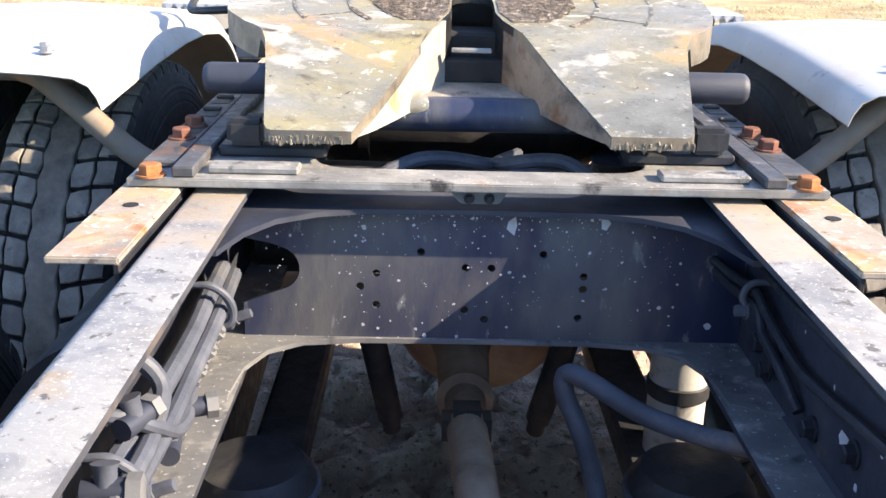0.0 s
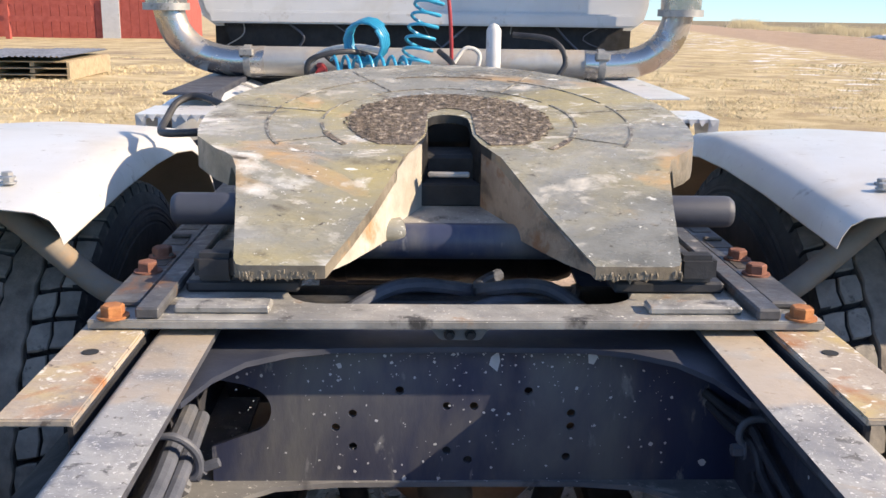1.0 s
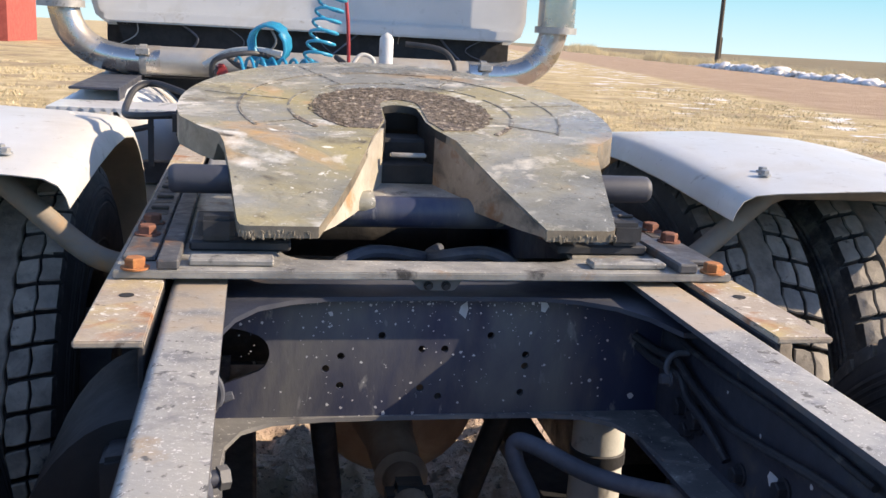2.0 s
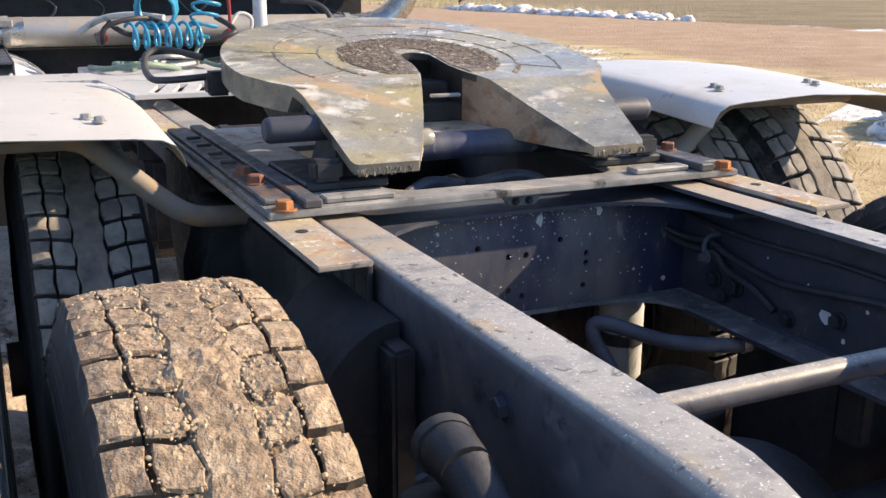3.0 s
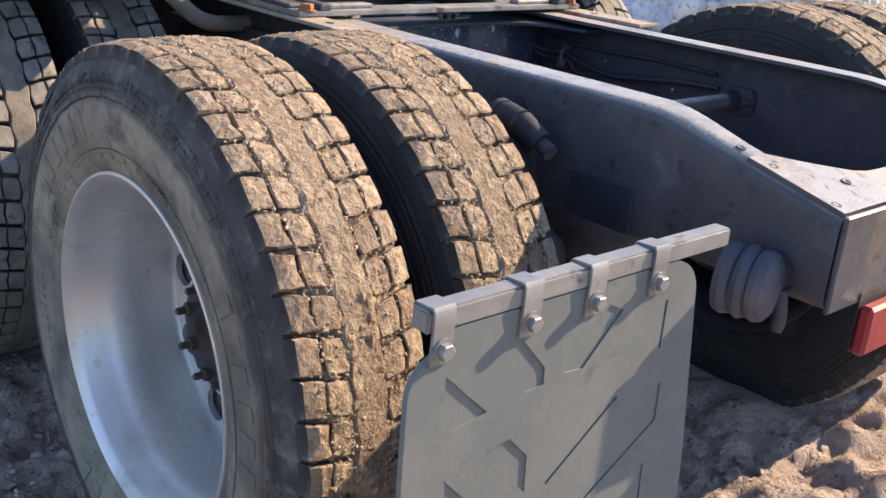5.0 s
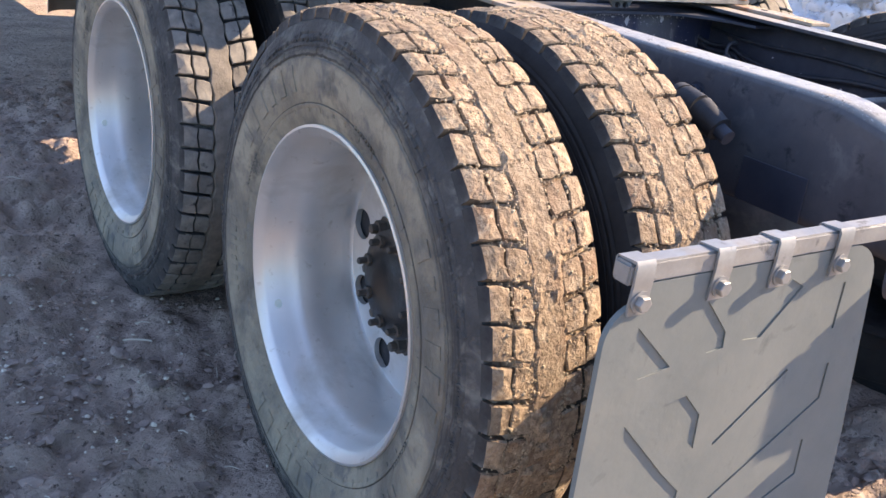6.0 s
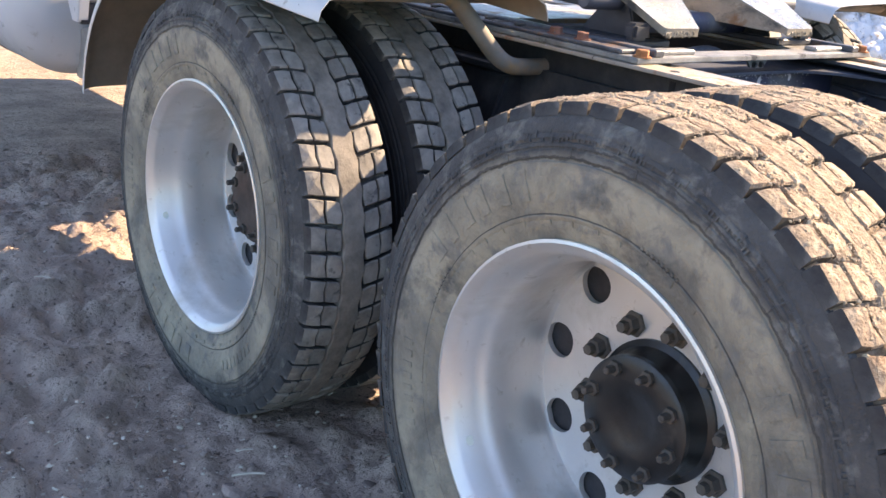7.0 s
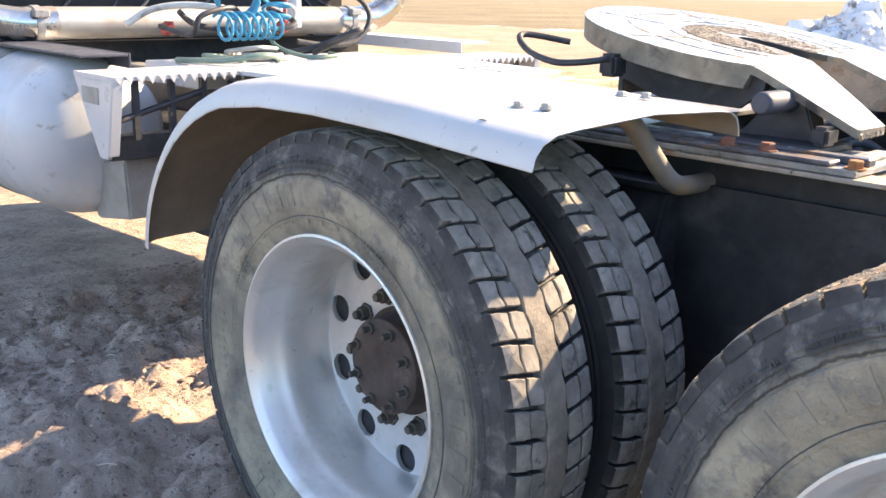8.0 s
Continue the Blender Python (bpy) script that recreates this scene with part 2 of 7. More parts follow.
M["black_steel"] = material("grimy_black_steel", [(0.3, (0.012, 0.013, 0.017)), (0.7, (0.034, 0.035, 0.040))], 10, rough=(0.4, 0.7), bump=0.15, layers=[
    ((0.10, 0.092, 0.085), 6, 0.55, 0.80, 0.85, 0)])
M["flange"] = material("dusty_flange_paint", [(0.3, (0.11, 0.113, 0.122)), (0.7, (0.20, 0.20, 0.20))], 9, rough=(0.4, 0.65), bump=0.12, layers=[((0.34, 0.33, 0.31), 16, 0.55, 0.68, 0.6, 0.8), ((0.05, 0.052, 0.062), 12, 0.56, 0.68, 0.5, 0), ((0.62, 0.61, 0.59), 120, 0.63, 0.66, 0.7, 0.8)])
M["brown_steel"] = material("rusty_axle_steel", [(0.3, (0.24, 0.165, 0.12)), (0.7, (0.44, 0.315, 0.225))], 8, rough=(0.6, 0.85), bump=0.25, layers=[((0.52, 0.42, 0.32), 5, 0.5, 0.75, 0.9, 0)])
M["tyre"] = material("dusty_tyre_rubber", [(0.3, (0.036, 0.036, 0.037)), (0.7, (0.082, 0.080, 0.077))], 9, rough=(0.6, 0.85), bump=0.7, bump_scale=80, band=((0.34, 0.300, 0.225), 0.412, 0.436), rings=(((0.045, 0.042, 0.038), 0.4265, 0.0032, 0.016), ((0.05, 0.047, 0.043), 0.4430, 0.0022, 0.020), ((0.04, 0.038, 0.035), 0.3440, 0.0014, 0.003)), layers=[
    ((0.17, 0.165, 0.15), 22, 0.52, 0.68, 0.9, 0), ((0.06, 0.06, 0.06), 6, 0.58, 0.70, 0.7, 0), ((0.34, 0.30, 0.22), 3.2, 0.60, 0.76, 0.95, 0)])
# Darker copy of the tyre rubber, with the inner duals' shade in its colour.
M["tyre_dark"] = material("shaded_tyre_rubber", [(0.3, (0.012, 0.012, 0.014)), (0.7, (0.028, 0.028, 0.03))], 8, rough=(0.7, 0.9), bump=0.15, layers=[((0.07, 0.062, 0.052), 6, 0.58, 0.75, 0.95, 0)])
M["tread"] = material("tread_rubber", [(0.3, (0.135, 0.122, 0.108)), (0.7, (0.26, 0.235, 0.205))], 20, rough=(0.7, 0.9), bump=0.25, per_object=0.14, layers=[((0.35, 0.32, 0.275), 16, 0.46, 0.72, 0.95, 0), ((0.05, 0.049, 0.048), 30, 0.60, 0.70, 0.8, 0)])
M["lug_side"] = material("black_lug_rubber", [(0.3, (0.022, 0.022, 0.024)), (0.7, (0.06, 0.059, 0.058))], 25, rough=(0.7, 0.9), bump=0.2, layers=[((0.19, 0.18, 0.16), 12, 0.54, 0.72, 0.95, 0)])
M["rib"] = material("dusty_centre_rib", [(0.3, (0.12, 0.105, 0.09)), (0.7, (0.27, 0.235, 0.195))], 26, rough=(0.8, 0.95), bump=0.4)
M["mud_tread"] = material("muddy_tread_rubber", [(0.3, (0.175, 0.121, 0.080)), (0.5, (0.335, 0.242, 0.162)), (0.7, (0.475, 0.363, 0.254))], 75, rough=(0.85, 0.97), bump=1.3, bump_scale=55, per_object=0.16, layers=[
    ((0.20, 0.116, 0.071), 5, 0.52, 0.70, 0.85, 0), ((0.49, 0.385, 0.27), 30, 0.58, 0.70, 0.95, 0)])
M["groove"] = material("dirty_block_sides", [(0.3, (0.045, 0.036, 0.028)), (0.7, (0.17, 0.128, 0.092))], 40, rough=(0.85, 0.95), bump=0.5)
M["mud"] = material("caked_mud", [(0.3, (0.165, 0.113, 0.076)), (0.5, (0.335, 0.242, 0.162)), (0.7, (0.475, 0.366, 0.257))], 80, rough=(0.9, 0.98), bump=1.3, bump_scale=55, layers=[((0.18, 0.103, 0.062), 5, 0.52, 0.70, 0.85, 0)])
M["crumb"] = material("pale_mud_crumbs", [(0.3, (0.27, 0.195, 0.128)), (0.5, (0.41, 0.315, 0.21)), (0.7, (0.54, 0.435, 0.305))], 90, rough=(0.9, 0.98), bump=0.4)
M["rim"] = material("silver_wheel_paint", [(0.3, (0.60, 0.592, 0.578)), (0.7, (0.70, 0.69, 0.672))], 5, rough=(0.34, 0.45), metal=0.6, bump=0.015, layers=[((0.38, 0.345, 0.30), 5, 0.55, 0.82, 0.65, 0), ((0.44, 0.41, 0.37), 40, 0.62, 0.75, 0.7, 0)])
M["sticker"] = material("pale_green_sticker", [(0.3, (0.72, 0.80, 0.73)), (0.7, (0.80, 0.86, 0.79))], 60, rough=(0.4, 0.6), bump=0.0)
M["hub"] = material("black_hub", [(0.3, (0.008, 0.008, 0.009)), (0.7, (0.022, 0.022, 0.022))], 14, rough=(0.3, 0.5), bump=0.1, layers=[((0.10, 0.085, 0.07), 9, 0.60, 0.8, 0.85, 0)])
M["rust_hub"] = material("rusty_hub", [(0.3, (0.035, 0.024, 0.02)), (0.7, (0.09, 0.06, 0.048))], 16, rough=(0.6, 0.85), bump=0.25, layers=[((0.20, 0.16, 0.13), 9, 0.58, 0.75, 0.9, 0)])
M["nut"] = material("grimy_nut", [(0.3, (0.045, 0.039, 0.034)), (0.7, (0.105, 0.085, 0.07))], 30, rough=(0.5, 0.75), bump=0.2)
M["white"] = material("white_vehicle_paint", [(0.3, (0.46, 0.468, 0.48)), (0.7, (0.54, 0.545, 0.555))], 3, rough=(0.25, 0.42), bump=0.02, layers=[((0.38, 0.36, 0.325), 3, 0.54, 0.82, 0.7, 0), ((0.30, 0.27, 0.235), 14, 0.62, 0.74, 0.7, 0)])
M["fender"] = material("galvanised_white_fender", [(0.3, (0.48, 0.475, 0.46)), (0.7, (0.56, 0.552, 0.535))], 3, rough=(0.34, 0.5), metal=0.1, bump=0.03, layers=[((0.42, 0.39, 0.35), 2.5, 0.52, 0.82, 0.7, 0), ((0.30, 0.27, 0.24), 24, 0.62, 0.74, 0.7, 0), ((0.22, 0.20, 0.18), 120, 0.68, 0.71, 0.7, 0)])
M["fender_in"] = material("fender_underside", [(0.3, (0.16, 0.13, 0.10)), (0.7, (0.28, 0.23, 0.18))], 5, rough=(0.8, 0.95), bump=0.15)
M["chrome"] = material("chrome_pipe", [(0.3, (0.42, 0.40, 0.375)), (0.7, (0.52, 0.50, 0.47))], 3, rough=(0.14, 0.28), metal=1.0, bump=0.02, layers=[((0.20, 0.16, 0.13), 7, 0.50, 0.72, 0.5, 0)])
M["alum"] = material("dull_aluminium", [(0.3, (0.33, 0.32, 0.31)), (0.7, (0.44, 0.43, 0.41))], 8, rough=(0.4, 0.6), metal=0.6, bump=0.08, layers=[((0.28, 0.24, 0.2), 5, 0.48, 0.72, 0.8, 0)])
M["flap"] = material("grey_rubber_flap", [(0.3, (0.125, 0.143, 0.140)), (0.7, (0.170, 0.188, 0.182))], 5, rough=(0.5, 0.7), bump=0.06, layers=[((0.205, 0.212, 0.195), 4, 0.50, 0.8, 0.9, 0), ((0.105, 0.116, 0.115), 18, 0.60, 0.75, 0.8, 0)])
M["galv"] = material("galvanised_steel", [(0.3, (0.24, 0.242, 0.242)), (0.7, (0.36, 0.36, 0.355))], 14, rough=(0.4, 0.6), metal=0.5, bump=0.08, layers=[((0.22, 0.19, 0.155), 8, 0.56, 0.76, 0.8, 0), ((0.12, 0.12, 0.12), 30, 0.60, 0.70, 0.6, 0)])
M["hose"] = material("dusty_rubber_hose", [(0.3, (0.045, 0.052, 0.07)), (0.7, (0.11, 0.12, 0.15))], 12, rough=(0.5, 0.7), bump=0.15, layers=[((0.24, 0.22, 0.2), 6, 0.55, 0.8, 0.9, 0)])
M["tube"] = material("dusty_steel_tube", [(0.3, (0.16, 0.14, 0.12)), (0.7, (0.27, 0.23, 0.19))], 9, rough=(0.6, 0.8), bump=0.1, layers=[((0.33, 0.20, 0.10), 6, 0.55, 0.7, 0.9, 0)])
M["blue"] = material("blue_plastic_coil", [(0.3, (0.0, 0.20, 0.36)), (0.7, (0.01, 0.30, 0.46))], 6, rough=(0.25, 0.45), bump=0.0)
M["green"] = material("green_grey_hose", [(0.3, (0.10, 0.17, 0.13)), (0.7, (0.22, 0.28, 0.22))], 6, rough=(0.4, 0.6), bump=0.0)
M["red"] = material("red_plastic", [(0.3, (0.24, 0.02, 0.025)), (0.7, (0.36, 0.035, 0.04))], 6, rough=(0.3, 0.5), bump=0.0)
# Also colours boxes that stand for shade: cab, lock, slots.
M["dark"] = material("black_fabric_and_shade", [(0.3, (0.008, 0.008, 0.009)), (0.7, (0.025, 0.025, 0.027))], 12, rough=(0.7, 0.9), bump=0.2, bump_scale=20)
M["snow"] = material("dirty_snow", [(0.3, (0.55, 0.545, 0.555)), (0.7, (0.78, 0.77, 0.77))], 2.5, rough=(0.6, 0.8), bump=0.9, bump_scale=22, layers=[((0.30, 0.25, 0.205), 1.6, 0.53, 0.66, 0.85, 0), ((0.24, 0.20, 0.165), 9, 0.57, 0.66, 0.85, 0), ((0.12, 0.10, 0.085), 24, 0.63, 0.68, 0.9, 0)])
M["barn_red"] = material("red_barn_boards", [(0.3, (0.28, 0.05, 0.04)), (0.7, (0.40, 0.09, 0.07))], 3, rough=(0.7, 0.9), bump=0.1)
M["wood"] = material("weathered_wood", [(0.3, (0.24, 0.18, 0.11)), (0.7, (0.40, 0.31, 0.2))], 8, rough=(0.7, 0.9), bump=0.2)
M["grass"] = material("dry_grass_blades", [(0.3, (0.52, 0.41, 0.23)), (0.7, (0.72, 0.61, 0.40))], 3, rough=(0.8, 0.95), bump=0.0)
M["clod"] = material("dry_soil_clods", [(0.3, (0.12, 0.092, 0.078)), (0.7, (0.44, 0.34, 0.285))], 14, rough=(0.9, 0.98), bump=0.5)


# ---- mesh helpers ----
def smooth_mesh(me, angle=35):
    for p in me.polygons:
        p.use_smooth = True
    me.set_sharp_from_angle(angle=radians(angle))


def mesh_of(name, bm, mat, smooth=True):
    me = bpy.data.meshes.new(name)
    bmesh.ops.recalc_face_normals(bm, faces=bm.faces)
    bm.to_mesh(me)
    bm.free()
    for m in (mat if isinstance(mat, (list, tuple)) else [mat]):
        me.materials.append(m)
    if smooth:
        smooth_mesh(me)
    return me


def part(name, bm, mat, parent, label="", m=None):
    ob = new(name, mesh_of(name, bm, mat))
    ob.parent = parent
    if m is not None:
        ob.matrix_basis = m
    if label:
        ob["label"] = label
    return ob


def thing(name, label, category, at=(0, 0, 0), group="", kind="", m=None):
    ob = new(name)
    ob.empty_display_size = 0.05
    ob.matrix_basis = m if m is not None else Matrix.Translation(at)
    return tagged(ob, label, category, group, kind)


def solid(name, bm, mat, label, category, group="", kind="", m=None):
    ob = new(name, mesh_of(name, bm, mat))
    if m is not None:
        ob.matrix_basis = m
    return tagged(ob, label, category, group, kind)


def box(lo, hi, bevel=0.0, seg=1):
    bm = bmesh.new()
    lo, hi = Vector(lo), Vector(hi)
    bmesh.ops.create_cube(bm, size=1, matrix=Matrix.Translation((lo + hi) / 2) @ Matrix.Diagonal((*(hi - lo), 1)))
    if bevel:
        bmesh.ops.bevel(bm, geom=bm.edges[:], offset=bevel, segments=seg, affect="EDGES", clamp_overlap=True)
    return bm


def prism(points, lo, hi, axis="z", bevel=0.0, holes=()):
    """A plate with the outline points in the plane across axis, from lo to hi along it; holes are outlines cut through it."""
    from mathutils.geometry import tessellate_polygon
    put = {"z": lambda a, b, c: (a, b, c), "y": lambda a, b, c: (a, c, b), "x": lambda a, b, c: (c, a, b)}[axis]
    bm = bmesh.new()
    loops = [list(points)] + [list(h) for h in holes]
    flat = [p for lp in loops for p in lp]
    tris = tessellate_polygon([[Vector((p[0], p[1], 0)) for p in lp] for lp in loops])
    low = [bm.verts.new(put(*p, lo)) for p in flat]
    top = [bm.verts.new(put(*p, hi)) for p in flat]
    for t in tris:
        bm.faces.new([low[i] for i in t])
        bm.faces.new([top[i] for i in reversed(t)])
    k = 0
    for lp in loops:
        for i in range(len(lp)):
            a, b = k + i, k + (i + 1) % len(lp)
            bm.faces.new((low[a], low[b], top[b], top[a]))
        k += len(lp)
    bmesh.ops.recalc_face_normals(bm, faces=bm.faces)
    if bevel:
        bmesh.ops.dissolve_limit(bm, angle_limit=radians(1), verts=bm.verts[:], edges=bm.edges[:])
        sharp = [e for e in bm.edges if len(e.link_faces) == 2 and e.calc_face_angle() > radians(50)]
        bmesh.ops.bevel(bm, geom=sharp, offset=bevel, segments=2, affect="EDGES", clamp_overlap=True)
    return bm


def ring(cx, cy, r, n=20, a0=0.0, a1=360.0):
    full = abs(a1 - a0) >= 360
    return [(cx + r * math.cos(radians(a0 + (a1 - a0) * i / (n if full else n - 1))), cy + r * math.sin(radians(a0 + (a1 - a0) * i / (n if full else n - 1)))) for i in range(n)]


def curve_points(pts, n=8):
    """A smooth line through pts."""
    pts = [Vector(p) for p in pts]
    out = []
    for i in range(len(pts) - 1):
        p0, p1, p2, p3 = pts[max(i - 1, 0)], pts[i], pts[i + 1], pts[min(i + 2, len(pts) - 1)]
        for k in range(n):
            t = k / n
            out.append(0.5 * (2 * p1 + (p2 - p0) * t + (2 * p0 - 5 * p1 + 4 * p2 - p3) * t * t + (3 * p1 - p0 - 3 * p2 + p3) * t ** 3))
    return out + [pts[-1]]


def tube(pts, r, n=12, smooth=8, hollow=0.0, bm=None):
    """A round bar along pts; r is one radius or one a point. hollow leaves open ends with a wall."""
    line = curve_points(pts, smooth) if smooth else [Vector(p) for p in pts]
    bm = bm or bmesh.new()
    rows, prev = [], None
    for i, p in enumerate(line):
        d = (line[min(i + 1, len(line) - 1)] - line[max(i - 1, 0)]).normalized()
        if prev is None:
            prev = d.orthogonal().normalized()
        u = (prev - d * prev.dot(d)).normalized()
        v = d.cross(u)
        prev = u
        rr = r if not isinstance(r, (list, tuple)) else r[min(int(i / max(smooth, 1)), len(r) - 1)]
        rows.append([bm.verts.new(p + (u * math.cos(a) + v * math.sin(a)) * rr) for a in (2 * math.pi * k / n for k in range(n))])
    for a, b in zip(rows, rows[1:]):
        for k in range(n):
            bm.faces.new((a[k], a[(k + 1) % n], b[(k + 1) % n], b[k]))
    if hollow:
        for row, p, q in ((rows[0], line[0], line[1]), (rows[-1], line[-1], line[-2])):
            d = (q - p).normalized()
            inner = [bm.verts.new(p + (w.co - p) * (1 - hollow)) for w in row]
            deep = [bm.verts.new(w.co + d * 0.06) for w in inner]
            for k in range(n):
                j = (k + 1) % n
                bm.faces.new((row[k], row[j], inner[j], inner[k]))
                bm.faces.new((inner[k], inner[j], deep[j], deep[k]))
            bm.faces.new(deep)
    else:
        bm.faces.new(rows[0])
        bm.faces.new(rows[-1])
    return bm


def lathe(profile, n=48, axis="x", bm=None, closed=False):
    """profile: (along the axis, radius) pairs, turned about the axis."""
    bm = bm or bmesh.new()
    rows = []
    for h, r in profile:
        row = []
        for k in range(n):
            a = 2 * math.pi * k / n
            c, s = r * math.cos(a), r * math.sin(a)
            row.append(bm.verts.new({"x": (h, c, s), "y": (c, h, s), "z": (c, s, h)}[axis]))
        rows.append(row)
    pairs = list(zip(rows, rows[1:])) + ([(rows[-1], rows[0])] if closed else [])
    for a, b in pairs:
        for k in range(n):
            bm.faces.new((a[k], a[(k + 1) % n], b[(k + 1) % n], b[k]))
    if not closed:
        for row, (h, r) in ((rows[0], profile[0]), (rows[-1], profile[-1])):
            if r > 1e-5:
                bm.faces.new(row)
    return bm


def bolt_head(r=0.019, h=0.013, washer=True):
    bm = bmesh.new()
    if washer:
        lathe([(0, r * 1.35), (0.003, r * 1.35)], 18, "z", bm)
    z0 = 0.003 if washer else 0
    prof = [(z0, r), (z0 + h * 0.85, r), (z0 + h, r * 0.86)]
    lathe(prof, 6, "z", bm)
    return bm


def join(*bms):
    out = bmesh.new()
    for b in bms:
        me = bpy.data.meshes.new("tmp")
        b.to_mesh(me)
        b.free()
        out.from_mesh(me)
        bpy.data.meshes.remove(me)
    return out


def lump_mesh(name, mat, pts, sizes, squash=0.7, jitter=0.25, level=1, seed=1):
    """Many small uneven lumps in one mesh."""
    b = bmesh.new()
    bmesh.ops.create_icosphere(b, subdivisions=level, radius=1.0)
    base = np.array([v.co[:] for v in b.verts])
    tri = np.array([[v.index for v in f.verts] for f in b.faces])
    b.free()
    rs = np.random.RandomState(seed)
    pts, sizes = np.asarray(pts, float), np.asarray(sizes, float)
    n = len(pts)
    a = rs.uniform(0, 6.28, n)
    v = base[None] * (1 + jitter * rs.uniform(-1, 1, (n, len(base), 1)))
    v = v * rs.uniform(0.75, 1.3, (n, 1, 3)) * np.array([1, 1, squash])
    x = v[..., 0] * np.cos(a)[:, None] - v[..., 1] * np.sin(a)[:, None]
    y = v[..., 0] * np.sin(a)[:, None] + v[..., 1] * np.cos(a)[:, None]
    v = np.stack([x, y, v[..., 2]], -1) * sizes[:, None, None] + pts[:, None, :]
    f = tri[None] + (np.arange(n) * len(base))[:, None, None]
    me = bpy.data.meshes.new(name)
    me.from_pydata(v.reshape(-1, 3).tolist(), [], f.reshape(-1, 3).tolist())
    me.materials.append(mat)
    if level > 1:
        for p in me.polygons:
            p.use_smooth = True
    return me


# ---- ground ----
def value_noise(x, y, seed):
    xi, yi = np.floor(x).astype(int), np.floor(y).astype(int)
    fx, fy = x - xi, y - yi
    fx, fy = fx * fx * (3 - 2 * fx), fy * fy * (3 - 2 * fy)

    def h(a, b):
        v = np.sin(a * 127.1 + b * 311.7 + seed * 74.7) * 43758.5453
        return v - np.floor(v)
    return (h(xi, yi) * (1 - fx) + h(xi + 1, yi) * fx) * (1 - fy) + (h(xi, yi + 1) * (1 - fx) + h(xi + 1, yi + 1) * fx) * fy


def fractal(x, y, scale, octaves, seed=0):
    tot, amp = 0, 1.0
    for o in range(octaves):
        tot = tot + amp * (value_noise(x * scale + 13.7 * o, y * scale - 7.3 * o, seed + o) - 0.5)
        scale, amp = scale * 2.03, amp * 0.52
    return tot


SLOPE = 0.018


def ground_height(x, y):
    x, y = np.asarray(x, float), np.asarray(y, float)
    base = -SLOPE * np.log1p(np.exp(np.clip((y - 4.0) / 1.5, -30, 30))) * 1.5
    base = np.where(y > 40, -SLOPE * (y - 4.0), base)
    near = np.exp(-((x + 1.0) / 5.0) ** 2 - ((y - 2.0) / 6.0) ** 2)
    out = np.maximum(np.maximum(-0.6 - y, y - 4.6), np.maximum(-3.6 - x, x - 1.6))
    near = near * np.exp(-(np.maximum(0, out) / 0.6) ** 2)
    rough = fractal(x, y, 0.35, 4, 3) * 0.05 + fractal(x, y, 2.2, 3, 9) * 0.07 * near + np.abs(fractal(x, y, 6.0, 5, 17)) * 0.135 * near + np.abs(fractal(x * 0.6, y, 17.0, 3, 29)) * 0.055 * near
    under = np.exp(-((np.abs(x) - 0.90) / 0.44) ** 4) * (np.exp(-((y - 0.83) / 0.45) ** 4) + np.exp(-((y - 2.19) / 0.45) ** 4))
    return base - 0.035 + rough * (1 - 0.85 * under) + 0.02 * under


def axis_steps(lo, hi, fine, out, grow):
    a = list(np.arange(lo, hi + fine, fine))
    step, v, w = fine, a[-1], a[0]
    up, down = [], []
    while v < out:
        step *= grow
        v += step
        up.append(v)
    step = fine
    while w > -out:
        step *= grow
        w -= step
        down.append(w)
    return np.array(down[::-1] + a + up)


